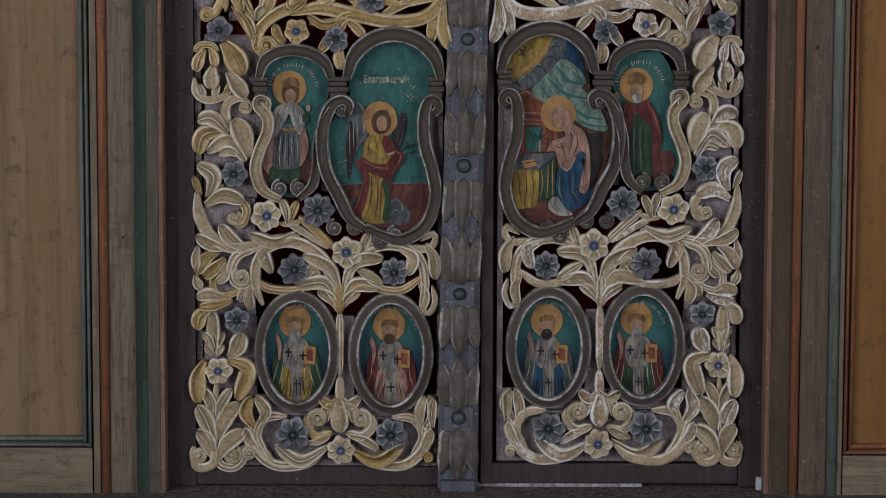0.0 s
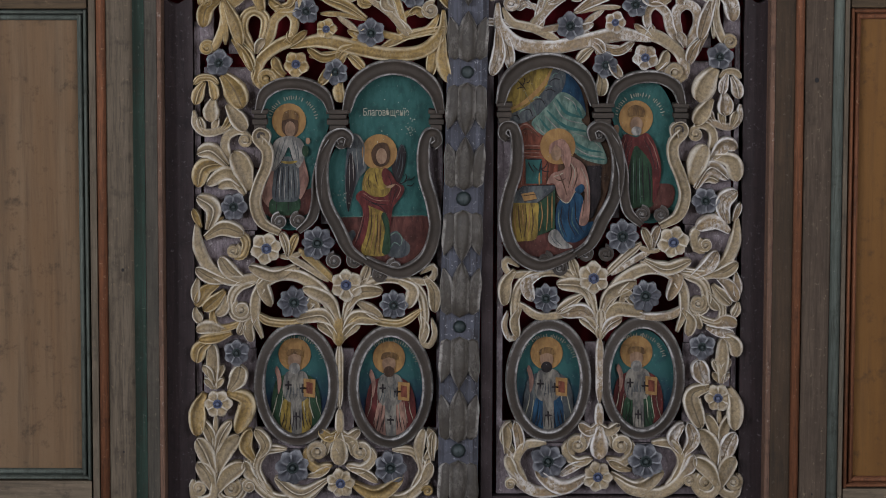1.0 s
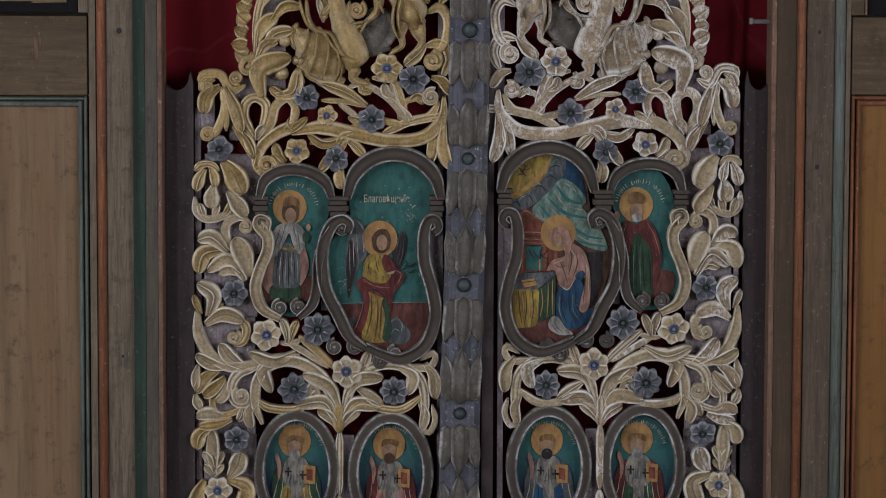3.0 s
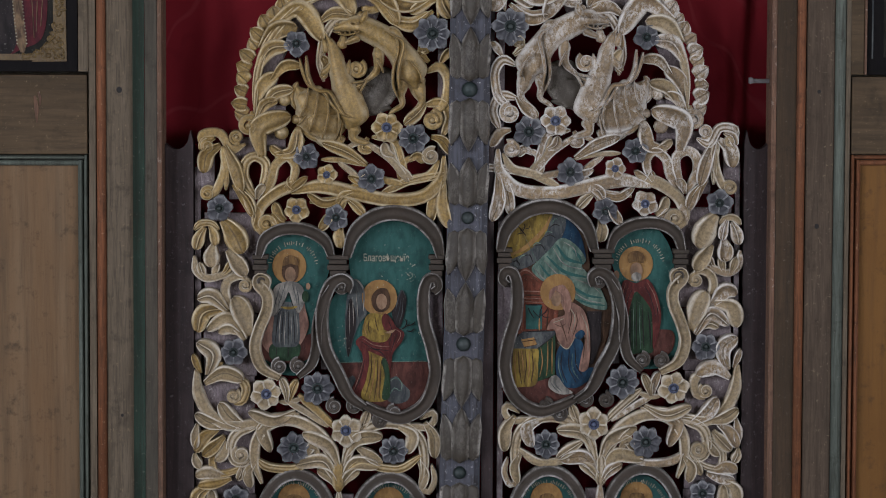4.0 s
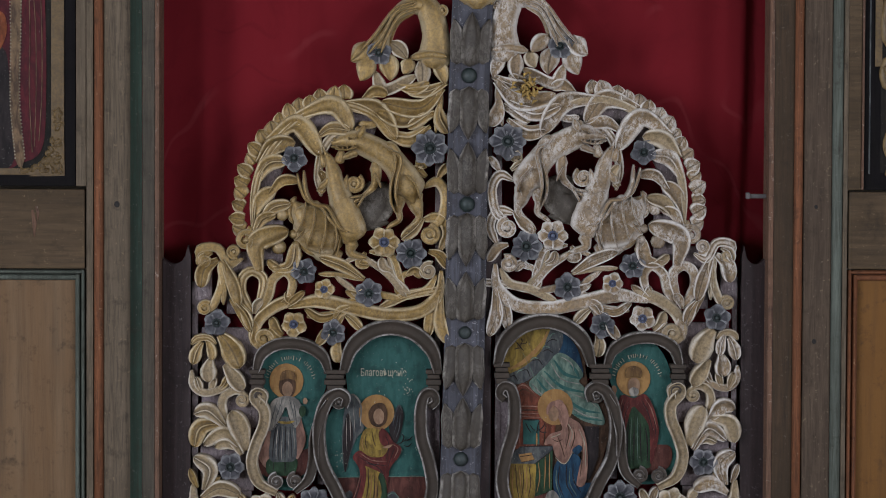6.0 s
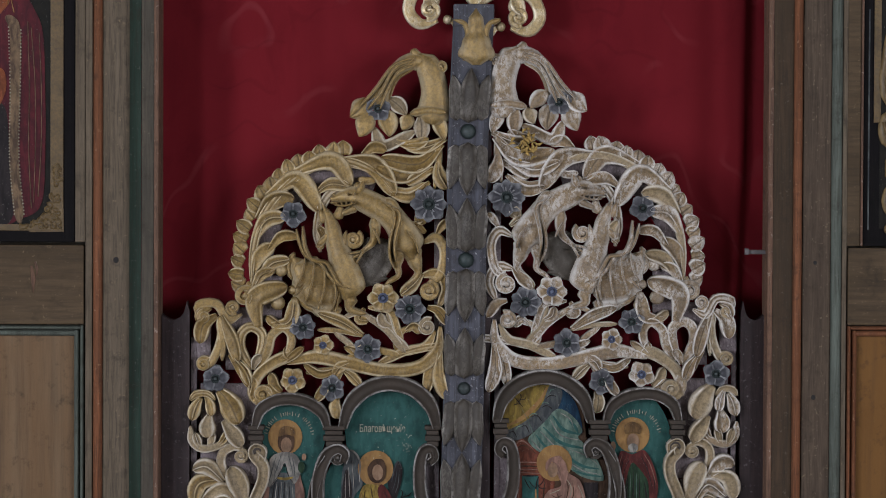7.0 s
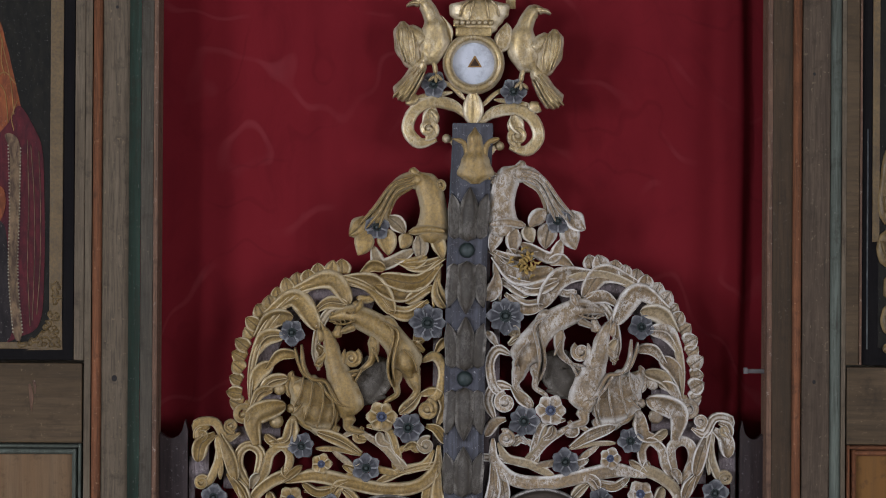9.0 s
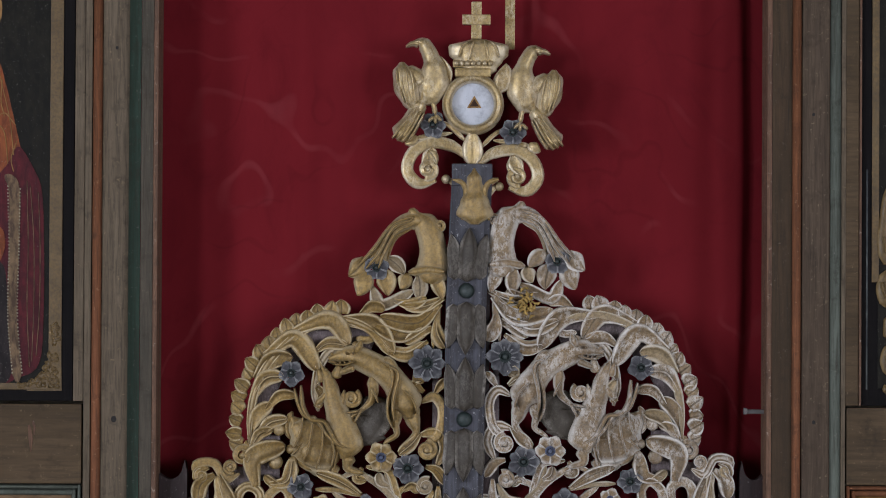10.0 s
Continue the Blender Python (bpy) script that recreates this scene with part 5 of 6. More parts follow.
patch("floor", arch_a, EARTH, curved(-212, 600, -177, 603, -92, 605, -33, 605, -29, 577, -37, 539, -61, 518, -92, 509, -145, 522, -181, 551), 1)
brush_lines("floor_edge", arch_a, MIST, 2, [(1.7, -208, 603, -124, 605, -35, 606)])
patch("wing", arch_a, CLOUD, curved(-153, 748, -168, 759, -181, 734, -186, 685, -185, 643, -180, 613, -170, 649, -159, 677, -145, 696, -149, 729), 2)
patch("wing", arch_a, INK, curved(-177, 723, -184, 681, -184, 645, -180, 613, -173, 643, -166, 672, -168, 704), 3)
brush_lines("feather", arch_a, WHITE, 4, [(3.2, -152, 700, -152, 740, -168, 759, -180, 738), (1.6, -162, 685, -164, 717, -166, 742), (1.6, -170, 672, -171, 700, -172, 727), (1.3, -177, 653, -178, 685, -178, 715)])
patch("wing", arch_a, INK, curved(-90, 723, -81, 740, -72, 725, -75, 696, -86, 666, -96, 683, -99, 704), 2)
brush_lines("feather", arch_a, CLOUD, 3, [(2.6, -92, 700, -87, 725, -80, 739, -74, 728), (1.6, -86, 677, -80, 696, -78, 721), (1.6, -90, 685, -85, 702, -82, 723)])
patch("halo", arch_a, OCHRE, oval_points(-0.122, 0.725, 0.0328, 0.0338), 3)
patch("robe", arch_a, YELLOW, curved(-139, 696, -149, 685, -154, 660, -147, 643, -118, 637, -99, 658, -103, 685, -120, 694), 4)
patch("robe", arch_a, YELLOW, curved(-141, 632, -143, 590, -156, 541, -137, 530, -105, 537, -103, 584, -109, 620), 4)
patch("robe_shade", arch_a, LEAFY, curved(-111, 615, -103, 584, -103, 539, -117, 537, -112, 579, -118, 605), 5)
patch("mantle", arch_a, CRIMSON, curved(-111, 696, -99, 685, -90, 670, -76, 660, -80, 643, -97, 620, -101, 586, -109, 609, -139, 624, -160, 632, -166, 643, -153, 654, -135, 643, -111, 643, -101, 658, -113, 666, -118, 685), 5)
patch("mantle", arch_a, CRIMSON, curved(-156, 649, -162, 636, -153, 615, -158, 586, -177, 543, -160, 545, -147, 571, -141, 617), 5)
patch("sleeve", arch_a, YELLOW, curved(-150, 672, -147, 651, -130, 645, -113, 643, -103, 659, -118, 655, -132, 660, -139, 672), 6)
patch("hand", arch_a, FLESH, curved(-111, 660, -101, 664, -92, 666, -99, 659), 7)
brush_lines("robe_fold", arch_a, UMBER, 6, [(2.1, -137, 620, -138, 579, -149, 539), (2.1, -126, 615, -126, 573, -132, 532), (1.7, -118, 609, -120, 573, -122, 535), (1.6, -141, 685, -143, 670, -139, 658), (1.6, -130, 689, -128, 675, -124, 662)])
brush_lines("robe_light", arch_a, OCHRE, 6, [(2.5, -132, 617, -132, 579, -141, 535), (2.1, -122, 611, -123, 573, -126, 535), (1.7, -147, 679, -149, 666, -145, 653)])
brush_lines("mantle_fold", arch_a, INK, 6, [(1.7, -156, 643, -132, 630, -103, 626), (1.7, -145, 632, -118, 622, -103, 596), (1.5, -105, 683, -99, 664, -103, 637), (1.5, -88, 660, -95, 641, -101, 622), (1.6, -149, 609, -156, 579, -168, 549)])
brush_lines("mantle_light", arch_a, ROSE, 6, [(1.3, -153, 649, -130, 636, -103, 634), (1.3, -92, 666, -82, 658, -90, 639), (1.3, -151, 611, -160, 577, -170, 551)])
patch("cloud", arch_a, CLOUD, curved(-107, 569, -90, 578, -78, 564, -65, 550, -69, 533, -90, 526, -107, 533, -112, 552), 2)
brush_lines("cloud_edge", arch_a, MIST, 3, [(2.1, -105, 567, -90, 575, -80, 564, -82, 550), (2.1, -103, 543, -94, 556, -84, 550)])
patch("cloud", arch_a, CLOUD, curved(-185, 568, -172, 579, -166, 571, -175, 556, -185, 554), 2)
patch("hair", arch_a, UMBER, curved(-132, 704, -137, 725, -126, 741, -109, 742, -102, 725, -105, 706, -118, 698), 6)
patch("head", arch_a, FLESH, oval_points(-0.118, 0.718, 0.0100, 0.0148), 7)
brush_lines("lily", arch_a, INK, 4, [(1.7, -92, 664, -78, 668, -65, 677), (2.1, -76, 668, -71, 679, -74, 685), (2.1, -69, 673, -61, 675, -55, 681), (2.1, -71, 664, -63, 662, -57, 668)])
flake = random.Random(21)
for fx, fz, spread, count in ((-66, 768, 11, 22), (-190, 646, 10, 14), (-44, 660, 7, 8), (-100, 800, 30, 8)):
    brush_lines("paint_loss", arch_a, LETTERING, 4, [(flake.uniform(0.8, 1.9), x, z, x + flake.uniform(-1.5, 1.5), z + flake.uniform(0.8, 2.6)) for x, z in [(flake.gauss(fx, spread * 0.5), flake.gauss(fz, spread)) for _ in range(count)]])
arch_b = part("painted_panel", mesh_of("painted_panel", *flat(curved(108, 812, 113, 858, 142, 890, 183, 902, 230, 890, 259, 856, 266, 810, 276, 764, 306, 739, 312, 697, 300, 644, 280, 591, 259, 552, 231, 535, 158, 529, 117, 539, 105, 590, 111, 637, 129, 685, 131, 738, 116, 763), -0.006, 0.012)[:2], UMBER, False), door_right, "arched painted panel of a kneeling figure by a table")
patch("sky", arch_b, YELLOW, curved(109, 814, 115, 848, 142, 879, 182, 890, 211, 880, 197, 848, 163, 817, 126, 793, 111, 795), 1)
brush_lines("sky_glow", arch_b, OCHRE, 2, [(8.5, 119, 804, 151, 821, 182, 852, 196, 878)])
patch("night", arch_b, AZURE, curved(219, 875, 245, 855, 258, 823, 260, 792, 230, 808, 209, 834), 1)
patch("clouds", arch_b, CLOUD, curved(205, 886, 224, 871, 216, 838, 189, 810, 153, 783, 119, 779, 117, 793, 155, 814, 184, 842, 196, 871), 2)
brush_lines("cloud_edge", arch_b, INK, 3, [(2.1, 213, 861, 203, 863, 194, 857), (2.1, 205, 838, 195, 844, 186, 840), (2.1, 186, 815, 178, 825, 167, 823), (2.1, 163, 793, 157, 806, 147, 804), (2.1, 140, 785, 134, 795, 126, 793)])
brush_lines("cloud_light", arch_b, MIST, 3, [(2.1, 209, 873, 203, 873, 199, 865), (2.1, 199, 848, 190, 850, 186, 846), (2.1, 178, 827, 170, 829, 163, 823), (2.1, 151, 806, 142, 804, 138, 798)])
patch("hanging", arch_b, MIST, curved(195, 817, 216, 838, 243, 825, 262, 798, 254, 785, 275, 764, 292, 739, 301, 705, 261, 712, 233, 733, 218, 756, 185, 756, 161, 779, 178, 800), 3)
brush_lines("hanging_shade", arch_b, TEAL, 4, [(6.3, 207, 825, 226, 800, 258, 790), (6.3, 189, 804, 222, 775, 267, 764), (5.3, 220, 760, 260, 733, 294, 726), (5.3, 237, 815, 249, 804, 254, 792), (4.2, 176, 789, 191, 770, 206, 758), (4.2, 244, 724, 269, 716, 298, 712)])
brush_lines("hanging_light", arch_b, WHITE, 4.4, [(2.1, 201, 819, 222, 789, 260, 779), (2.1, 184, 796, 212, 768, 233, 760), (2.1, 223, 749, 261, 724, 296, 716), (1.7, 220, 831, 239, 819, 245, 804), (2.1, 166, 781, 183, 762, 197, 754), (1.7, 235, 764, 271, 750, 292, 733)])
patch("throne", arch_b, BRICKRED, [(0.126, 0.764), (0.149, 0.783), (0.172, 0.768), (0.187, 0.751), (0.212, 0.705), (0.206, 0.659), (0.126, 0.658), (0.132, 0.732)], 2)
brush_lines("throne_moulding", arch_b, ROSE, 3, [(2.1, 128, 760, 149, 778, 172, 762), (2.5, 129, 738, 160, 738, 187, 737), (2.1, 133, 665, 136, 701, 137, 724, 153, 725, 187, 724), (2.1, 143, 665, 145, 696, 146, 717, 164, 718, 183, 717)])
brush_lines("throne_moulding", arch_b, UMBER, 3, [(2.5, 130, 730, 160, 731, 187, 730), (2.1, 140, 665, 142, 699, 143, 721, 160, 721), (2.1, 130, 749, 151, 770, 176, 754), (2.5, 190, 665, 191, 686, 193, 705)])
patch("throne_panel", arch_b, TEAL, [(0.15, 0.713), (0.181, 0.713), (0.181, 0.667), (0.151, 0.667)], 3)
brush_lines("panel_shade", arch_b, INK, 4, [(3.2, 152, 713, 165, 713, 180, 713), (2.1, 155, 707, 160, 697, 166, 688)])
brush_lines("candle", arch_b, OCHRE, 5, [(3.2, 176, 665, 176, 678, 176, 688)])
brush_lines("sprig", arch_b, INK, 5, [(2.1, 176, 688, 178, 703, 181, 711), (1.7, 177, 692, 187, 699, 191, 707), (1.7, 176, 690, 168, 697, 164, 703), (1.7, 178, 697, 185, 690, 194, 690)])
patch("floor", arch_b, EARTH, curved(106, 556, 150, 563, 208, 578, 279, 589, 277, 563, 260, 531, 214, 525, 161, 531, 127, 542), 1)
patch("side_cloth", arch_b, LEAFY, [(0.171, 0.633), (0.206, 0.661), (0.205, 0.582), (0.173, 0.569)], 4)
patch("tablecloth", arch_b, YELLOW, curved(112, 631, 139, 633, 172, 633, 174, 601, 171, 565, 148, 559, 121, 559, 108, 569, 110, 601), 4)
patch("tabletop", arch_b, CLOUD, [(0.112, 0.631), (0.145, 0.663), (0.208, 0.665), (0.206, 0.658), (0.172, 0.631)], 5)
brush_lines("table_edge", arch_b, INK, 6, [(2.1, 145, 662, 177, 664, 206, 664), (1.7, 172, 631, 190, 644, 206, 658)])
patch("book", arch_b, OCHRE, [(0.142, 0.648), (0.166, 0.652), (0.172, 0.639), (0.148, 0.634)], 6)
brush_lines("book_edge", arch_b, UMBER, 7, [(1.7, 144, 644, 158, 646, 170, 648), (1.5, 148, 634, 160, 636, 172, 639)])
brush_lines("cloth_fold", arch_b, UMBER, 5, [(2.1, 127, 629, 125, 595, 121, 563), (2.1, 137, 629, 139, 595, 144, 563), (2.1, 150, 629, 152, 597, 148, 565), (2.1, 162, 629, 165, 595, 161, 567), (1.7, 118, 622, 116, 595, 114, 571)])
brush_lines("cloth_light", arch_b, OCHRE, 5, [(2.5, 132, 627, 131, 595, 133, 565), (2.5, 157, 627, 158, 595, 154, 567), (2.1, 143, 627, 146, 601, 146, 580), (2.1, 179, 633, 182, 606, 177, 578), (2.1, 192, 644, 192, 612, 190, 580), (2.1, 200, 650, 200, 623, 200, 584)])
patch("halo", arch_b, OCHRE, oval_points(0.21, 0.737, 0.0328, 0.0338), 5.4)
patch("doorway", arch_b, INK, [(0.265, 0.701), (0.292, 0.701), (0.291, 0.644), (0.276, 0.602), (0.264, 0.602)], 2)
patch("gown", arch_b, AZURE, curved(211, 631, 207, 593, 216, 565, 243, 557, 270, 574, 279, 595, 257, 599, 257, 642, 234, 650), 6)
patch("mantle", arch_b, ROSE, curved(206, 745, 223, 749, 233, 722, 257, 705, 268, 674, 271, 629, 266, 593, 251, 591, 255, 621, 261, 650, 248, 663, 230, 631, 211, 646, 204, 667, 190, 667, 200, 686, 223, 695, 217, 714), 7)
brush_lines("mantle_fold", arch_b, UMBER, 8, [(1.9, 227, 716, 236, 692, 230, 659), (1.7, 213, 686, 221, 667, 228, 644), (1.7, 244, 701, 246, 680, 238, 654), (1.9, 261, 674, 261, 644, 257, 606), (1.5, 204, 678, 215, 673, 225, 678)])
brush_lines("mantle_light", arch_b, LETTER, 8, [(1.7, 231, 711, 242, 690, 236, 665), (1.7, 254, 697, 265, 669, 267, 627), (1.5, 209, 644, 228, 631, 244, 654), (1.5, 202, 680, 213, 684, 221, 688)])
brush_lines("gown_fold", arch_b, INK, 7, [(2.1, 219, 627, 217, 597, 228, 567), (2.1, 232, 627, 232, 595, 245, 568), (2.1, 244, 633, 245, 601, 260, 576)])
brush_lines("gown_light", arch_b, MIST, 7, [(1.7, 213, 620, 213, 593, 222, 567), (1.5, 238, 623, 238, 595, 251, 572)])
patch("sleeve", arch_b, AZURE, curved(242, 657, 255, 667, 261, 659, 251, 648), 8)
patch("hem", arch_b, WHITE, curved(196, 576, 209, 581, 224, 561, 239, 548, 214, 546, 194, 559), 7)
brush_lines("hem_fold", arch_b, CLOUD, 8, [(1.7, 203, 576, 207, 563, 220, 550), (1.5, 199, 567, 205, 557, 214, 550)])
patch("head", arch_b, FLESH, oval_points(0.207, 0.724, 0.0095, 0.0137), 8)
patch("veil", arch_b, ROSE, curved(195, 722, 195, 739, 209, 749, 227, 743, 235, 722, 231, 699, 223, 709, 220, 730, 206, 739), 9)
brush_lines("lily", arch_b, INK, 3, [(1.9, 151, 841, 142, 852, 134, 861), (1.7, 144, 850, 148, 859, 146, 865), (1.7, 146, 847, 138, 846, 134, 844), (1.5, 144, 854, 155, 856, 157, 861)])
brush_lines("ray", arch_b, MIST, 4.2, [(0.9, 148, 840, 163, 810, 183, 762)])
niche_b = part("painted_panel", mesh_of("painted_panel", *flat(curved(309, 800, 319, 838, 357, 861, 397, 853, 424, 804, 425, 739, 436, 686, 445, 638, 431, 610, 389, 593, 349, 601, 332, 633, 331, 680, 339, 728, 322, 760), -0.006, 0.012)[:2], TEAL, False), door_right, "arched painted panel of a figure in a red cloak")
patch("floor", niche_b, EARTH, curved(318, 663, 360, 663, 421, 666, 426, 634, 405, 615, 354, 610, 327, 623), 1)
patch("halo", niche_b, OCHRE, oval_points(0.355, 0.79, 0.0317, 0.0328), 1)
patch("robe", niche_b, LEAFY, curved(340, 735, 337, 686, 339, 627, 365, 623, 389, 629, 389, 687, 378, 733), 3)
patch("cloak", niche_b, CRIMSON, curved(334, 760, 327, 733, 332, 697, 337, 642, 343, 701, 353, 737, 363, 733, 383, 706, 387, 674, 388, 632, 396, 649, 403, 695, 392, 739, 376, 762, 355, 754), 5)
brush_lines("robe_fold", niche_b, INK, 4, [(2.1, 347, 718, 345, 674, 346, 631), (2.1, 357, 722, 357, 674, 357, 629), (2.1, 368, 716, 369, 674, 371, 632), (2.5, 378, 701, 382, 670, 383, 634)])
brush_lines("robe_light", niche_b, MIST, 4, [(1.5, 342, 714, 341, 674, 341, 634), (1.5, 352, 718, 351, 674, 352, 631), (1.5, 363, 718, 363, 674, 365, 631)])
brush_lines("cloak_fold", niche_b, INK, 6, [(1.7, 340, 750, 334, 724, 337, 691), (1.7, 370, 752, 382, 729, 393, 691), (1.7, 380, 750, 393, 722, 398, 680), (1.5, 349, 743, 340, 722, 339, 686)])
brush_lines("cloak_light", niche_b, ROSE, 6, [(1.3, 336, 754, 331, 731, 334, 701), (1.3, 376, 756, 389, 733, 400, 697)])
patch("head", niche_b, FLESH, oval_points(0.356, 0.778, 0.0116, 0.0148), 5)
patch("beard", niche_b, WHITE, oval_points(0.356, 0.766, 0.0095, 0.0085), 6)
patch("cap", niche_b, MITRE, curved(342, 792, 340, 807, 354, 815, 370, 807, 369, 792, 355, 795), 6)
patch("hand", niche_b, FLESH, oval_points(0.319, 0.769, 0.0053, 0.0085), 4)
patch("sleeve", niche_b, LEAFY, curved(319, 760, 315, 739, 326, 722, 332, 739), 4)
inscription(niche_b, 0.3617, 0.7894, 0.0440, 170, 10, 13, 1)
word = bpy.data.curves.new("inscription", "FONT")
word.body, word.size, word.align_x, word.extrude = "Благовѣщенїе", 0.0155, "CENTER", 0.0002
word_ob = new("inscription", word)
word_ob.matrix_world = pose(-0.1095, -0.0, 0.7934, 90, 0, 0) @ Matrix.Diagonal((0.82, 1.25, 1, 1))
word.materials.append(LETTERING)
word_ob.parent = arch_a
tagged(word_ob, "cream painted lettering")


# ---- the half-column on the meeting edge ----
COLUMN = ((0.0177, 0.0251), (0.4011, 0.0282), (0.8768, 0.0413), (1.3517, 0.0466), (1.5770, 0.0568))   # height and middle of the column, foot to top: it leans a little


def column_x(z):
    for (z0, x0), (z1, x1) in zip(COLUMN, COLUMN[1:]):
        if z <= z1:
            break
    return x0 + (x1 - x0) * (z - z0) / (z1 - z0)


def column_body():
    half = 0.0375
    outline = ((-half, 0.012), (-half, -0.016), (-half * 0.72, -0.026), (half * 0.72, -0.026), (half, -0.016), (half, 0.012))
    zs = [COLUMN[0][0] + (COLUMN[-1][0] - COLUMN[0][0]) * i / 12 for i in range(13)]
    verts = [(column_x(z) + a, d, z) for z in zs for a, d in outline]
    k = len(outline)
    faces = [(i * k + j, i * k + (j + 1) % k, (i + 1) * k + (j + 1) % k, (i + 1) * k + j) for i in range(12) for j in range(k)]
    faces += [tuple(range(k)), tuple(range(12 * k, 13 * k))]
    return mesh_of("column", verts, faces, SLATE, False)


ROUND = ((-1, 0.05, 0.6), (-0.86, 0.48, 0.8), (-0.5, 0.86, 0.0), (0, 1.0, 0.1), (0.5, 0.86, 0.0), (0.86, 0.48, 0.8), (1, 0.05, 0.6))
column = part("column", column_body(), door_left, "half-column with umber lotus buds on a blue-grey ground")


def bud(z_base, z_tip, width):
    """A lotus bud: a long middle petal between two shorter ones, round at the base and pointed at the tips."""
    n, way = 16, 1 if z_tip > z_base else -1
    for name, off, wide, high, reach, blunt in (("lotus_bud", 0.0, 0.60, 0.024, 1.0, 0.52), ("sepal", -0.36, 0.40, 0.018, 0.88, 0.60), ("sepal", 0.36, 0.40, 0.018, 0.88, 0.60)):
        line, halves, heights = [], [], []
        for i in range(n):
            s = i / (n - 1)
            z = z_base + (z_tip - z_base) * s * reach + way * abs(off) * 0.012 * (1 - s)
            line.append((column_x(z) + off * width * (1 + 0.42 * s ** 3), z))
            shape = math.sqrt(max(0.0, 1 - (1 - s / 0.14) ** 2)) if s < 0.14 else 1.0 if s < blunt else math.cos(math.pi / 2 * (s - blunt) / (1 - blunt)) ** 0.8
            halves.append(max(0.0007, wide * width / 2 * shape * (0.94 + 0.06 * math.sin(math.pi * s))))
            heights.append(high * (0.50 + 0.50 * math.sin(math.pi * min(1, 0.10 + 0.78 * s)) ** 0.6))
        link(name, blade(line, halves, heights, ROUND if off == 0 else SMOOTH, 0.022 if off == 0 else 0.018, back=-0.02), BUD, column)


for z_base, z_tip in ((1.3673, 1.4679), (1.3317, 1.2334), (1.1289, 1.2292), (1.0986, 0.9993), (0.8956, 0.9896), (0.8579, 0.7591), (0.6577, 0.7570), (0.6206, 0.5240), (0.4194, 0.5240), (0.3830, 0.2842), (0.1828, 0.2842), (0.1481, 0.0461)):
    bud(z_base, z_tip, 0.066)
for z, r in ((1.3516, 0.0178), (1.1142, 0.0178), (0.8768, 0.0147), (0.6418, 0.0167), (0.4012, 0.0147), (0.1665, 0.0167)):
    link("bead", ball(column_x(z), -0.026, z, r * 0.85, 0.8), TEAL_EYE, column, "dark green bead")
zf = 0.0330
part("foot", box(column_x(zf) - 0.033, column_x(zf) + 0.033, -0.045, 0.01, zf - 0.018, zf + 0.016, SLATE, 0.004, "foot"), column)


# ---- beasts and birds carved in the arch, as plain relief shapes ----
def relief(strokes, place, height=0.30, lift=0.004, back=BACK):
    bits = []
    for stroke in strokes:
        pts = [(stroke[i + 1], stroke[i + 2], stroke[i]) for i in range(0, len(stroke), 3)]
        flat_line = smooth_line([place(x, z) for x, z, _ in pts], 0.003)
        n = len(flat_line)
        halves = []
        for i in range(n):
            s = i / (n - 1) * (len(pts) - 1)
            k = min(int(s), len(pts) - 2)
            u = s - k
            u = u * u * (3 - 2 * u)
            halves.append((pts[k][2] * (1 - u) + pts[k + 1][2] * u) / 2000 * min(1, 0.35 + 5.0 * min(i, n - 1 - i) / n))
        bits.append(blade(flat_line, halves, [min(0.017, 0.005 + height * 1.6 * h) for h in halves], ROUND, lift + (0.013 if max(p[2] for p in pts) < 8 else 0.0), back=back))
    return joined(*bits)


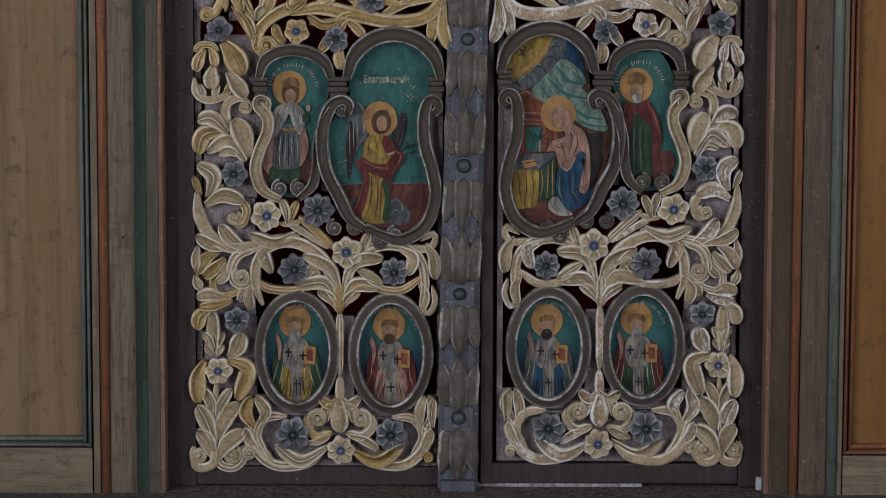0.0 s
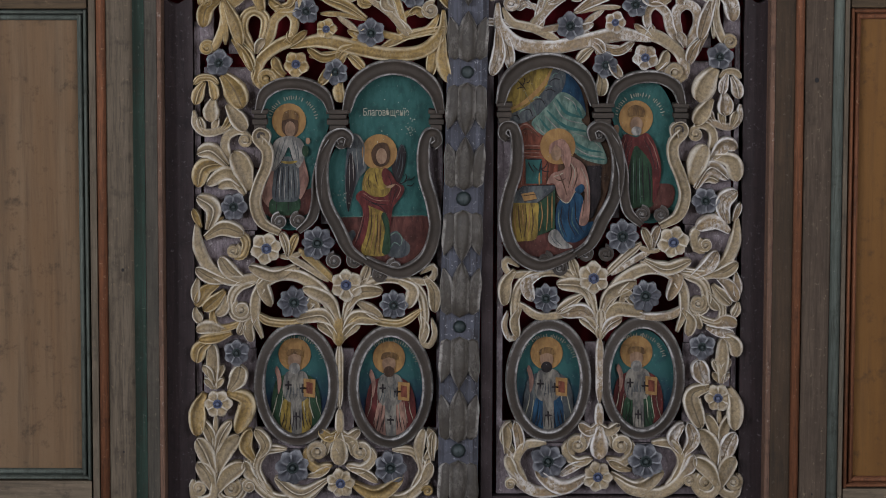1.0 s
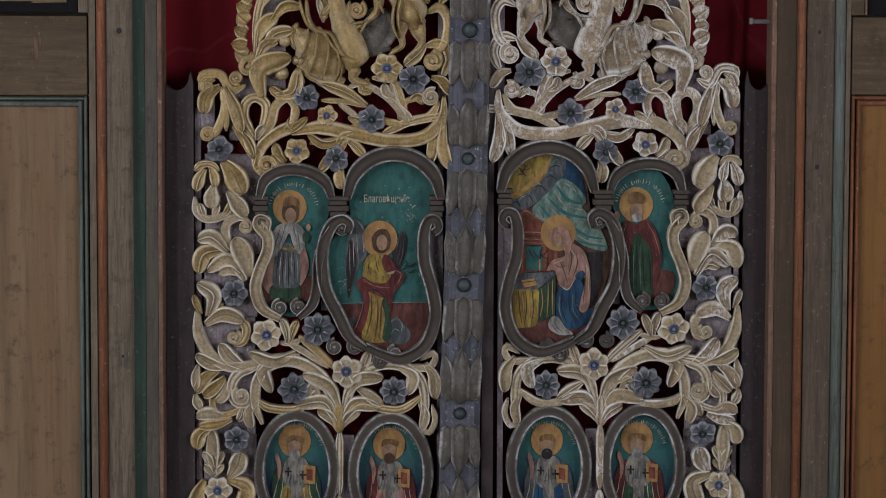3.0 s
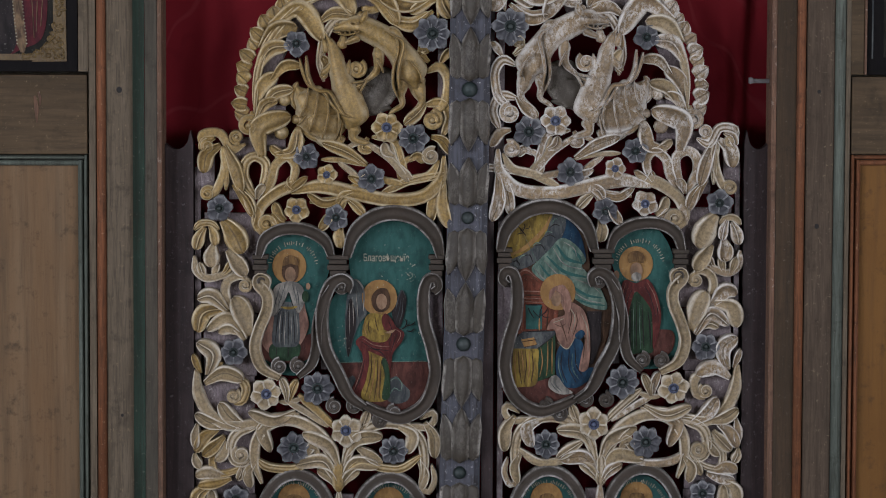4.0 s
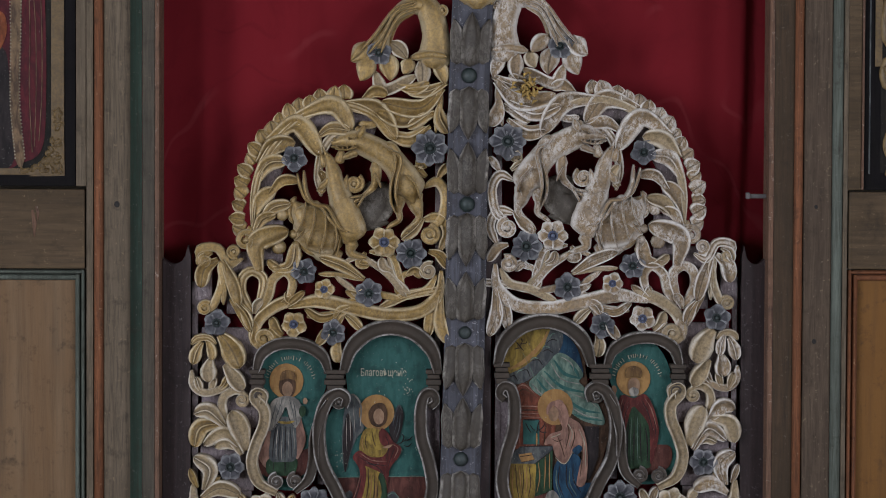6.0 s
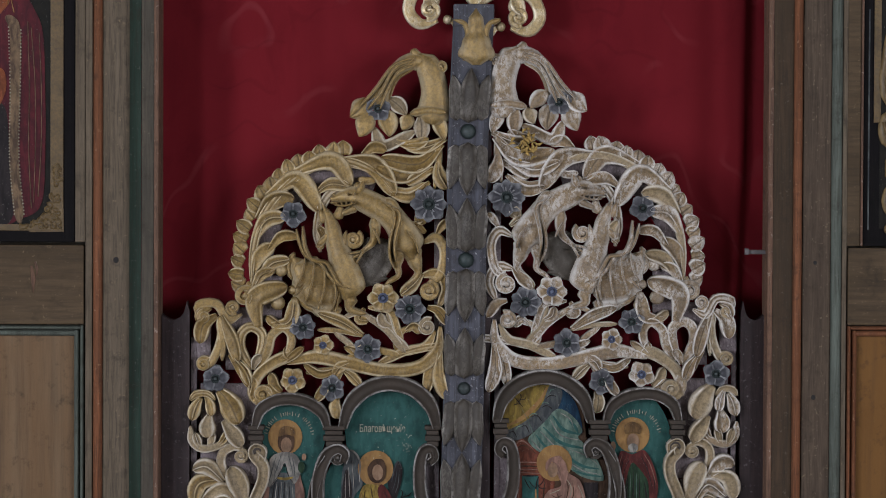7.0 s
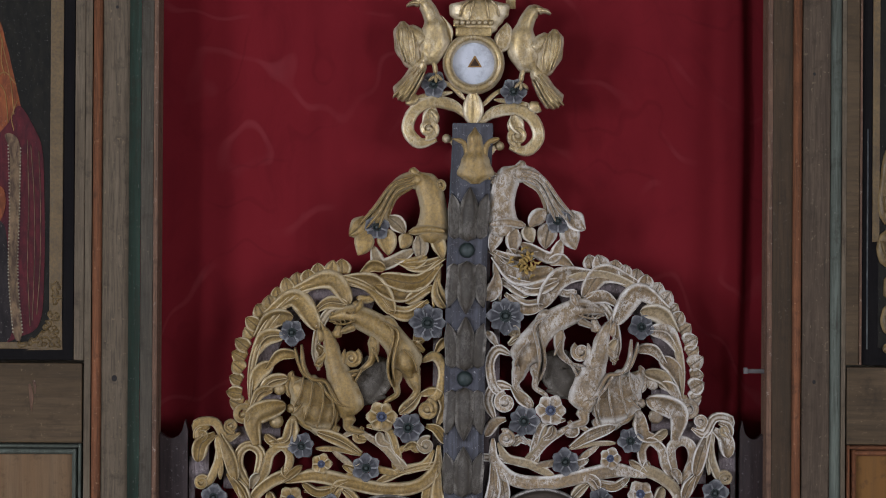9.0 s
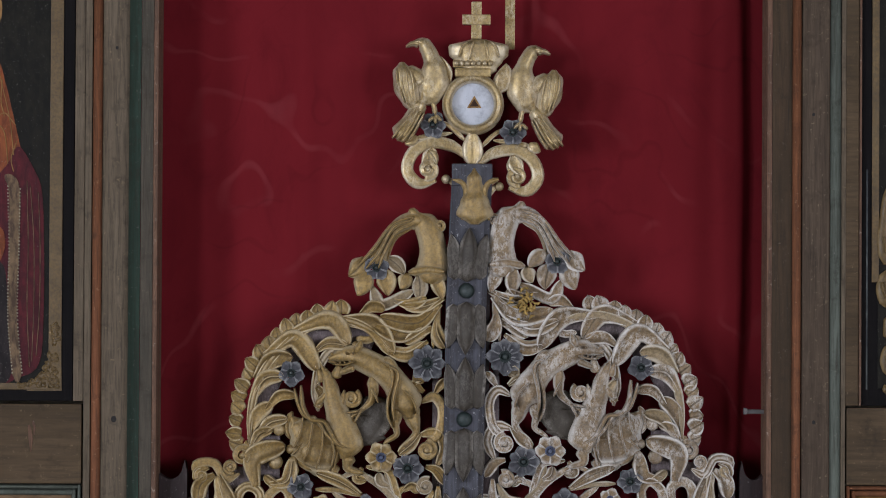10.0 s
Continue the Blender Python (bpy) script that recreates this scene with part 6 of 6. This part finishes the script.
for side in (LEFT, RIGHT):
    tone = PALE if side.flipped else GOLD
    beast = joined(joined(relief(((36, -56, 1115, 59, -62, 1144, 54, -79, 1173, 48, -100, 1198, 48, -128, 1215, 46, -149, 1225, 44, -169, 1232, 31, -190, 1229, 23, -207, 1225), (19, -159, 1211, 14, -178, 1202, 9, -190, 1198), (8, -203, 1236, 9, -199, 1231), (9, -159, 1240, 9, -157, 1237), (27, -127, 1192, 20, -124, 1167, 14, -129, 1146, 9, -150, 1127, 13, -167, 1116),), side.at, 0.36, 0.013), relief(((21, -153, 1240, 13, -159, 1257), (7, -107, 1219, 7, -90, 1207, 7, -88, 1182, 7, -96, 1152, 6, -97, 1123, 5, -89, 1098), (15, -119, 1207, 19, -100, 1221, 15, -86, 1209, 8, -83, 1190), (5, -144, 1133, 5, -158, 1108), (5, -150, 1129, 5, -173, 1125),), side.at, 0.36, 0.013)), relief(((50, -60, 1140, 29, -50, 1109, 14, -45, 1088, 12, -60, 1069, 15, -77, 1052), (36, -77, 1136, 21, -83, 1106, 13, -81, 1085, 10, -98, 1073, 9, -106, 1066), (5, -209, 1219, 7, -190, 1218, 8, -172, 1219),), side.at, 0.34, 0.005))
    link("carved_beast", beast, tone, side.door, "leaping beast carved in relief")
    beast = joined(joined(relief(((9, -222, 1215, 21, -213, 1198, 30, -205, 1177, 38, -199, 1150, 47, -190, 1123, 56, -180, 1093, 62, -173, 1066, 48, -177, 1039), (31, -167, 1047, 18, -171, 1024, 13, -154, 1016, 9, -141, 1014), (9, -190, 1208, 15, -197, 1192), (10, -226, 1206, 17, -220, 1181),), side.at, 0.34, 0.014), relief(((13, -188, 1213, 19, -194, 1188), (7, -213, 1206, 7, -211, 1202), (7, -270, 1170, 7, -263, 1143, 7, -251, 1120, 7, -225, 1108, 7, -211, 1087, 7, -192, 1068, 6, -179, 1062), (8, -178, 1167, 15, -182, 1135, 15, -171, 1118, 9, -156, 1106), (13, -205, 1167, 13, -217, 1152, 15, -230, 1141),), side.at, 0.34, 0.014)), relief(((21, -278, 1118, 42, -265, 1099, 88, -246, 1072, 109, -217, 1060, 94, -183, 1051), (23, -194, 1028, 14, -198, 1011, 10, -210, 1007), (5, -234, 1101, 5, -257, 1066, 5, -273, 1047), (5, -211, 1081, 5, -223, 1047, 5, -229, 1020), (5, -188, 1058, 5, -194, 1035, 5, -196, 1018), (13, -274, 1126, 10, -286, 1099, 9, -278, 1076), (17, -269, 1051, 15, -248, 1026, 13, -215, 1018),), side.at, 0.22, 0.003))
    link("carved_beast", beast, tone, side.door, "rearing winged beast carved in relief")
    volutes(side, [(-165, 1151, 19, 60, -1), (-225, 1140, 9, 90, 1)], tone)
    link("ear", relief(((10, -157, 1236, 14, -151, 1247, 7, -147, 1259), (6, -176, 1234, 6, -173, 1235), (4, -195, 1219, 4, -192, 1213), (4, -186, 1220, 4, -184, 1214), (4, -178, 1221, 4, -176, 1215), (4, -167, 1223, 4, -166, 1216),), side.at, 0.5, 0.022), tone, side.door)
    link("membrane", relief(((32, -186, 1073, 57, -211, 1081, 68, -240, 1085, 42, -273, 1100), (53, -192, 1046, 59, -225, 1050, 47, -256, 1054),), side.at, 0.08, 0.014), tone, side.door)
    link("wing_spine", relief(((7, -258, 1175, 7, -254, 1138, 7, -240, 1113, 7, -215, 1108, 7, -202, 1088, 7, -190, 1069, 6, -171, 1061), (4, -253, 1119, 4, -259, 1085, 4, -271, 1060), (4, -236, 1110, 4, -240, 1073, 4, -252, 1035), (4, -217, 1104, 4, -217, 1067, 4, -225, 1029), (4, -200, 1081, 4, -196, 1052, 4, -200, 1027),), side.at, 0.5, 0.016), tone, side.door)
    link("tail", relief(((7, -96, 1211, 7, -82, 1205, 7, -78, 1191, 7, -85, 1161, 6, -88, 1136, 5, -85, 1111), (4, -128, 1172, 4, -119, 1155, 4, -115, 1144), (4, -67, 1168, 4, -50, 1149, 4, -42, 1124), (4, -199, 1215, 4, -178, 1214, 4, -159, 1220), (6, -163, 1235, 6, -160, 1236),), side.at, 0.5, 0.024), tone, side.door)
    stems(side, [(10, 8, -187, 1004, -151, 1015, -126, 998)])
    link("wing", relief(((31, -152, 1063, 63, -136, 1092, 73, -123, 1121, 31, -142, 1152), (42, -131, 1094, 8, -93, 1113), (42, -131, 1115, 8, -100, 1145), (31, -136, 1079, 8, -101, 1078),), side.at, 0.10, -0.006, 0.016), BUD, side.door, "dark green webbed wing behind the beasts")
    link("carved_bird", relief(((77, -24, 1365, 59, -15, 1401, 50, -17, 1438, 48, -28, 1472, 33, -45, 1493), (42, -31, 1480, 31, -62, 1480, 23, -89, 1463, 27, -108, 1434, 50, -124, 1394), (21, -47, 1488, 15, -58, 1503), (7, -54, 1482, 7, -89, 1467, 7, -114, 1423, 6, -139, 1391), (7, -51, 1474, 7, -83, 1459, 7, -104, 1423, 6, -116, 1392), (7, -52, 1488, 7, -91, 1473, 7, -125, 1429, 6, -152, 1398), (10, -43, 1474, 10, -41, 1470),), side.at, 0.30, 0.006), tone, side.door, "bird head with a trumpet flower in its beak")
    link("collar", relief(((15, -61, 1384, 17, -26, 1390, 15, 6, 1386),), side.at, 0.3, 0.018), tone, side.door)
    stems(side, [(7, 6, -55, 1484, -91, 1469, -116, 1423, -137, 1398), (7, 6, -55, 1476, -87, 1461, -108, 1423, -118, 1398), (7, 6, -54, 1467, -83, 1450, -97, 1421, -99, 1398)])


# ---- crowning ornament over the doors ----
finial = thing("finial", "gilded finial with crown, cross, two carved birds and white disc", "ornament")


class Plain_Place:
    """Draws on the finial, as it is or mirrored about its middle."""

    def __init__(self, flipped):
        self.door, self.flipped, self.rng = finial, flipped, random.Random(5 + flipped)

    def bird(self, x, z):
        x, z = self.at(x, z)
        return (x + 0.016, z) if self.flipped else (x + 0.002, z)

    def at(self, x, z):
        return ((57 * 2 - x) / 1000, z / 1000 - 0.013) if self.flipped else (x / 1000, z / 1000)

    def paint(self, x, z):
        return GILT


for side in (Plain_Place(False), Plain_Place(True)):
    stems(side, [(22, 24, 48, 1596, 21, 1619, -21, 1626, -54, 1607, -64, 1574, -43, 1550, -10, 1556), (15, 13, 32, 1485, 38, 1527, 19, 1554, 7, 1558), (10, 8, -52, 1633, -19, 1639, 19, 1644), (9, 8, 44, 1629, 12, 1658, -19, 1666)])
    volutes(side, [(-26, 1576, 21, 250, 1)])
    leaves(side, [(-17, 1616, -37, 1579, 29, 0.1), (-24, 1610, -10, 1585, 19, 0.1), (12, 1734, -4, 1786, 36, 0.1), (-48, 1639, -69, 1623, 23, 0.1)])
    bosses(side, [(8, 1558, 9)])
    flowers(side, [(-17, 1658, 26, 6, 0, 0)])
    link("carved_bird", joined(relief(((19, -54, 1812, 27, -39, 1810, 31, -26, 1791, 48, -18, 1764, 59, -19, 1736, 46, -28, 1713, 27, -43, 1696), (15, -45, 1808, 9, -58, 1809, 5, -70, 1803), (27, -38, 1707, 31, -57, 1671, 44, -84, 1631), (27, -77, 1774, 40, -75, 1755, 48, -68, 1728, 36, -59, 1703, 17, -53, 1682), (23, -70, 1763, 31, -49, 1747, 33, -34, 1734), (14, -24, 1711, 9, -17, 1692, 10, -15, 1676), (5, -87, 1759, 5, -85, 1734, 4, -72, 1698), (5, -79, 1761, 5, -76, 1730, 4, -66, 1694), (5, -69, 1761, 5, -66, 1728, 4, -59, 1694),), side.bird, 0.36, 0.014), relief(((5, -60, 1757, 5, -55, 1728, 4, -53, 1698), (4, -49, 1690, 5, -76, 1656, 5, -94, 1633), (4, -44, 1688, 5, -67, 1652, 5, -85, 1629), (4, -39, 1684, 5, -59, 1648, 5, -76, 1626), (4, -35, 1680, 5, -50, 1650, 5, -65, 1627), (6, -46, 1815, 6, -44, 1813), (7, -15, 1676, 6, -3, 1665), (7, -15, 1674, 6, -14, 1660), (7, -17, 1673, 6, -28, 1663),), side.bird, 0.36, 0.014)), GILT, finial, "gilded carved bird with folded wings")


def plain(x, z):
    return x / 1000, z / 1000


FX = 57 / 1000
n_ring = 40
ring_line = [(FX + 0.0480 * math.cos(2 * math.pi * i / n_ring), 1.6976 + 0.0480 * math.sin(2 * math.pi * i / n_ring)) for i in range(n_ring)]
link("ring", blade(ring_line, [0.0095] * n_ring, [0.022] * n_ring, ROUND, 0.006, True), GILT, finial, "gilded ring round the white disc")
disc = part("disc", mesh_of("disc", *flat(oval_points(FX, 1.6976, 0.041, 0.041, 36), 0.006, 0.012)[:2], CHALK, False), finial, "flat white disc")
patch("triangle", disc, OCHRE, [(0.0592, 1.7133), (0.0730, 1.6903), (0.0457, 1.6901)], 1, 0.006)
patch("triangle_field", disc, UMBER, [(0.0592, 1.7074), (0.0678, 1.6932), (0.0509, 1.6931)], 2, 0.006)
part("block", box(FX - 0.0385, FX + 0.0365, -0.030, 0.012, 1.5455, 1.5864, SLATE, 0.003, "block"), finial, "blue-grey block under the scrolls")
leaf_at = Plain_Place(False)
leaves(leaf_at, [(57, 1583, 56, 1650, 40, 0.0)])
link("capital", relief(((21, 60, 1578, 32, 60, 1555, 38, 61, 1530, 55, 61, 1505, 70, 61, 1487, 51, 61, 1474), (11, 38, 1482, 13, 46, 1524, 13, 40, 1549, 15, 19, 1557), (11, 88, 1482, 13, 78, 1524, 13, 84, 1549, 15, 105, 1558),), leaf_at.at, 0.30, 0.024, -0.02), GOLD, finial, "ochre leaf capital")
for k in range(7):
    link("crown_pearl", ball(FX + 0.0105 * (k - 3), -0.026, 1.7720, 0.0055), GILT, finial)


link("crown", joined(relief(((66, 67, 1748, 68, 67, 1760, 89, 67, 1777, 110, 67, 1792, 112, 67, 1804, 89, 67, 1817),), plain, 0.16, 0.010), relief(((5, 30, 1783, 5, 36, 1802, 5, 47, 1812), (5, 49, 1779, 5, 53, 1800, 5, 57, 1812), (5, 85, 1779, 5, 82, 1800, 5, 78, 1813), (5, 105, 1783, 5, 99, 1802, 5, 89, 1813),), plain, 0.4, 0.012)), GILT, finial, "flaring gilded crown with a cushion top")
part("crown_band", box(FX - 0.034, FX + 0.033, -0.026, 0.012, 1.7469, 1.7636, GILT, 0.004, "crown_band"), finial)
part("crown_neck", box(FX - 0.038, FX + 0.037, -0.020, 0.012, 1.7642, 1.7794, GILT, 0.004, "crown_neck"), finial)
cross = part("cross", box(0.0531, 0.0721, -0.014, 0.004, 1.8182, 1.8875, GILT, 0.002, "cross"), finial, "plain gilded cross")
part("cross_arm", box(0.0364, 0.0888, -0.0155, 0.0055, 1.8445, 1.8634, GILT, 0.002, "cross_arm"), cross)

# ---- icons in the bays ----
part("upper_stile", box(-0.6732, -0.6543, FRONT - 0.006, FRONT + 0.03, 1.1453, 2.74, BOARD, 0.002, "upper_stile"), bay_left)
part("upper_stile", box(0.7411, 0.7656, FRONT - 0.006, FRONT + 0.03, 1.1449, 2.74, RAIL, 0.002, "upper_stile"), bay_right)
part("upper_fillet", box(0.7659, 0.7701, FRONT - 0.010, FRONT + 0.03, 1.1449, 2.74, EDGE, 0.002, "upper_fillet"), bay_right)
icon_left = icon_frame(-1.1242, -0.6742, 1.1453, 2.74, 0, "icon", "dark varnished icon of a red-robed figure in black frame")
icon_right = icon_frame(0.7706, 1.2206, 1.1449, 2.74, 0, "icon", "dark icon with black frame and gilt border")
part("painting", box(-1.1332, -0.7128, -0.0622 - 0.0006, -0.0605, 1.1740, 2.1494, ICON_GROUND, 0.0006, "painting"), icon_left)
part("gilt_fillet", box(-0.7187, -0.6952, -0.0622 - 0.0030, -0.0605, 1.1679, 2.1518, OLDGOLD, 0.0006, "gilt_fillet"), icon_left)
part("gilt_fillet", box(-1.1240, -0.7112, -0.0622 - 0.0030, -0.0605, 1.1657, 1.1778, OLDGOLD, 0.0006, "gilt_fillet"), icon_left)
patch("halo", icon_left, OCHRE, curved(-924, 1942, -862, 1964, -819, 1901, -809, 1860, -823, 1818, -860, 1777, -922, 1766), 2, 0.062)
patch("garment", icon_left, ORANGE_ROBE, curved(-860, 1756, -818, 1771, -801, 1725, -788, 1673, -776, 1621, -769, 1582, -794, 1561, -837, 1548, -879, 1631), 2, 0.062)
patch("garment", icon_left, ORANGE_ROBE, curved(-857, 1473, -812, 1465, -800, 1445, -803, 1414, -821, 1387, -857, 1393), 6, 0.062)
patch("mantle", icon_left, WINE, curved(-776, 1611, -748, 1570, -733, 1528, -729, 1445, -728, 1321, -735, 1217, -772, 1188, -834, 1184, -846, 1382, -827, 1528, -796, 1580), 3, 0.062)
patch("under_robe", icon_left, INK, curved(-846, 1382, -803, 1393, -794, 1300, -789, 1188, -844, 1186), 4, 0.062)
patch("border_band", icon_left, EMBROIDERY, curved(-802, 1557, -785, 1557, -773, 1528, -774, 1424, -777, 1300, -768, 1192, -784, 1192, -794, 1300, -793, 1424, -793, 1523), 5, 0.062)
link("pearl_line", joined(*[ball(x, -0.0656, z, 0.0017, 0.5, 4, 6) for x, z in smooth_line([(-0.7956, 1.5381), (-0.7926, 1.4241), (-0.7936, 1.2998), (-0.7845, 1.1963)], 0.0062)]), LETTER, icon_left)
link("pearl_line", joined(*[ball(x, -0.0656, z, 0.0017, 0.5, 4, 6) for x, z in smooth_line([(-0.7728, 1.5331), (-0.774, 1.4242), (-0.776, 1.2999), (-0.7669, 1.1964)], 0.0062)]), LETTER, icon_left)
link("fold_line", blade(smooth_line([(-0.7605, 1.5487), (-0.7575, 1.4347), (-0.7586, 1.3207), (-0.7535, 1.2069)]), [0.0007] * len(smooth_line([(-0.7605, 1.5487), (-0.7575, 1.4347), (-0.7586, 1.3207), (-0.7535, 1.2069)])), [0.0004] * len(smooth_line([(-0.7605, 1.5487), (-0.7575, 1.4347), (-0.7586, 1.3207), (-0.7535, 1.2069)])), DOMED, 0.0655, back=-0.0625), EMBROIDERY, icon_left)
link("fold_line", blade(smooth_line([(-0.8162, 1.7581), (-0.8054, 1.7145), (-0.7925, 1.6575), (-0.7857, 1.5953)]), [0.0008] * len(smooth_line([(-0.8162, 1.7581), (-0.8054, 1.7145), (-0.7925, 1.6575), (-0.7857, 1.5953)])), [0.0004] * len(smooth_line([(-0.8162, 1.7581), (-0.8054, 1.7145), (-0.7925, 1.6575), (-0.7857, 1.5953)])), DOMED, 0.0655, back=-0.0625), OCHRE, icon_left)
link("fold_line", blade(smooth_line([(-0.8195, 1.6604), (-0.803, 1.673), (-0.7821, 1.6503)]), [0.0008] * len(smooth_line([(-0.8195, 1.6604), (-0.803, 1.673), (-0.7821, 1.6503)])), [0.0004] * len(smooth_line([(-0.8195, 1.6604), (-0.803, 1.673), (-0.7821, 1.6503)])), DOMED, 0.0655, back=-0.0625), OCHRE, icon_left)
link("fold_line", blade(smooth_line([(-0.8174, 1.6563), (-0.8027, 1.6356), (-0.796, 1.5796)]), [0.0008] * len(smooth_line([(-0.8174, 1.6563), (-0.8027, 1.6356), (-0.796, 1.5796)])), [0.0004] * len(smooth_line([(-0.8174, 1.6563), (-0.8027, 1.6356), (-0.796, 1.5796)])), DOMED, 0.0655, back=-0.0625), OCHRE, icon_left)
link("fold_line", blade(smooth_line([(-0.8077, 1.7353), (-0.8094, 1.6937), (-0.8029, 1.6668)]), [0.0008] * len(smooth_line([(-0.8077, 1.7353), (-0.8094, 1.6937), (-0.8029, 1.6668)])), [0.0004] * len(smooth_line([(-0.8077, 1.7353), (-0.8094, 1.6937), (-0.8029, 1.6668)])), DOMED, 0.0655, back=-0.0625), OCHRE, icon_left)
link("fold_line", blade(smooth_line([(-0.7797, 1.6212), (-0.7899, 1.59), (-0.7855, 1.5652)]), [0.0008] * len(smooth_line([(-0.7797, 1.6212), (-0.7899, 1.59), (-0.7855, 1.5652)])), [0.0004] * len(smooth_line([(-0.7797, 1.6212), (-0.7899, 1.59), (-0.7855, 1.5652)])), DOMED, 0.0655, back=-0.0625), OCHRE, icon_left)
link("fold_line", blade(smooth_line([(-0.7542, 1.5384), (-0.7471, 1.4347), (-0.7462, 1.3208), (-0.7494, 1.2172)]), [0.0007] * len(smooth_line([(-0.7542, 1.5384), (-0.7471, 1.4347), (-0.7462, 1.3208), (-0.7494, 1.2172)])), [0.0004] * len(smooth_line([(-0.7542, 1.5384), (-0.7471, 1.4347), (-0.7462, 1.3208), (-0.7494, 1.2172)])), DOMED, 0.0655, back=-0.0625), EMBROIDERY, icon_left)
link("fold_line", blade(smooth_line([(-0.7396, 1.5281), (-0.7357, 1.4348), (-0.7358, 1.3208), (-0.7412, 1.2276)]), [0.0007] * len(smooth_line([(-0.7396, 1.5281), (-0.7357, 1.4348), (-0.7358, 1.3208), (-0.7412, 1.2276)])), [0.0004] * len(smooth_line([(-0.7396, 1.5281), (-0.7357, 1.4348), (-0.7358, 1.3208), (-0.7412, 1.2276)])), DOMED, 0.0655, back=-0.0625), EMBROIDERY, icon_left)
patch("corner_plate", icon_left, OLDGOLD, [(-0.759, 1.163), (-0.726, 1.188), (-0.710, 1.228), (-0.709, 1.288), (-0.696, 1.288), (-0.694, 1.164)], 3, 0.0622)
corner = random.Random(4)
for k in range(60):
    a = corner.uniform(0, 1)
    b = corner.uniform(0, 1) ** 1.5 * (1 - a) ** 1.2
    x, z = -0.6952 - 0.006 - 0.078 * max(b, 0.10 * corner.random()), 1.1658 + 0.006 + 0.115 * a * (1 - 0.75 * min(1, b * 2))
    ang = corner.uniform(0, 6.28)
    ln = corner.uniform(0.010, 0.018)
    line = [(x + ln * (s - 0.5) * math.cos(ang + s), z + ln * (s - 0.5) * math.sin(ang + s)) for s in (0, 0.25, 0.5, 0.75, 1)]
    link("corner_leaf", blade(line, [0.001, 0.004, 0.005, 0.004, 0.001], [0.003, 0.006, 0.007, 0.005, 0.003], DOMED, 0.0625, back=-0.0605), OLDGOLD, icon_left)
part("painting", box(0.8007, 1.1537, -0.0622 - 0.0006, -0.0605, 1.1766, 2.1605, ICON_GROUND, 0.0006, "painting"), icon_right)
part("gilt_fillet", box(0.7893, 0.8022, -0.0622 - 0.0030, -0.0605, 1.3712, 2.1605, OLDGOLD, 0.0006, "gilt_fillet"), icon_right)
part("inner_line", box(0.7792, 0.7821, -0.0622 - 0.0004, -0.0605, 1.1744, 1.5784, CLOUD, 0.0006, "inner_line"), icon_right)
link("carved_border", relief(((13, 819, 1549, 19, 813, 1486, 25, 811, 1434, 21, 815, 1403), (27, 819, 1393, 36, 815, 1356, 25, 818, 1325), (19, 820, 1309, 23, 822, 1267), (21, 822, 1257, 27, 818, 1226, 17, 820, 1200), (13, 810, 1173, 23, 820, 1176), (6, 805, 1372, 6, 811, 1351, 6, 820, 1340), (5, 809, 1455, 5, 815, 1424), (5, 814, 1236, 5, 820, 1215),), lambda x, z: (x / 1000, z / 1000), 0.12, 0.064, -0.0605), OLDGOLD, icon_right, "gilded leafy border of the icon")
link("scar", blade([(-0.7526, 1.1016), (-0.7489, 1.0768), (-0.7491, 1.0521)], [0.002, 0.0045, 0.001], [0.0012, 0.002, 0.001], CUPPED, 0.0700, back=-0.0695), EDGE, bay_left, "torn splinter scar in the wood")
link("scar", blade([(-0.7455, 1.1089), (-0.7423, 1.0960), (-0.7432, 1.0831)], [0.002, 0.0025, 0.001], [0.0012, 0.002, 0.001], CUPPED, 0.0700, back=-0.0695), EDGE, bay_left, "torn splinter scar in the wood")

# ---- small things ----
strip = thing("gilt_strip", "narrow gilt strip hanging before the curtain", "strip")
part("band", box(0.1167, 0.1346, 0.029, 0.031, 1.8022, 2.76, GILT, 0.0008, "band"), strip)
sprig = thing("dried_sprig", "dried straw-coloured flower sprig tucked into the carving", "plant")
straw = random.Random(12)
for k in range(46):
    x, z = 0.1566, 1.3251
    x, z = x + straw.gauss(0, 0.009), z + straw.gauss(0, 0.014)
    a, ln = straw.uniform(0, 6.28), straw.uniform(0.006, 0.014)
    link("dry_petal", blade([(x, z), (x + ln / 2 * math.cos(a), z + ln / 2 * math.sin(a)), (x + ln * math.cos(a + 0.4), z + ln * math.sin(a + 0.4))], [0.0012, 0.0028, 0.0006], [0.002, 0.004, 0.003], DOMED, 0.026 + straw.uniform(0, 0.012), back=-0.02), STRAW, sprig)
# pale strip in place of the light gap under the right leaf
tagged(new("threshold", box(0.0624, 0.3741, 0.001, 0.10, 0.0158, 0.0389, GAP_LIGHT, 0.002, "threshold")), "pale strip painted as the light gap under the door leaf", "threshold", kind="structure")
tagged(new("paper_scrap", box(0.5867, 0.6027, -0.024, -0.014, 0.02, 0.0528, CHALK, 0.001, "paper_scrap")), "small white folded scrap standing by the post", "paper")
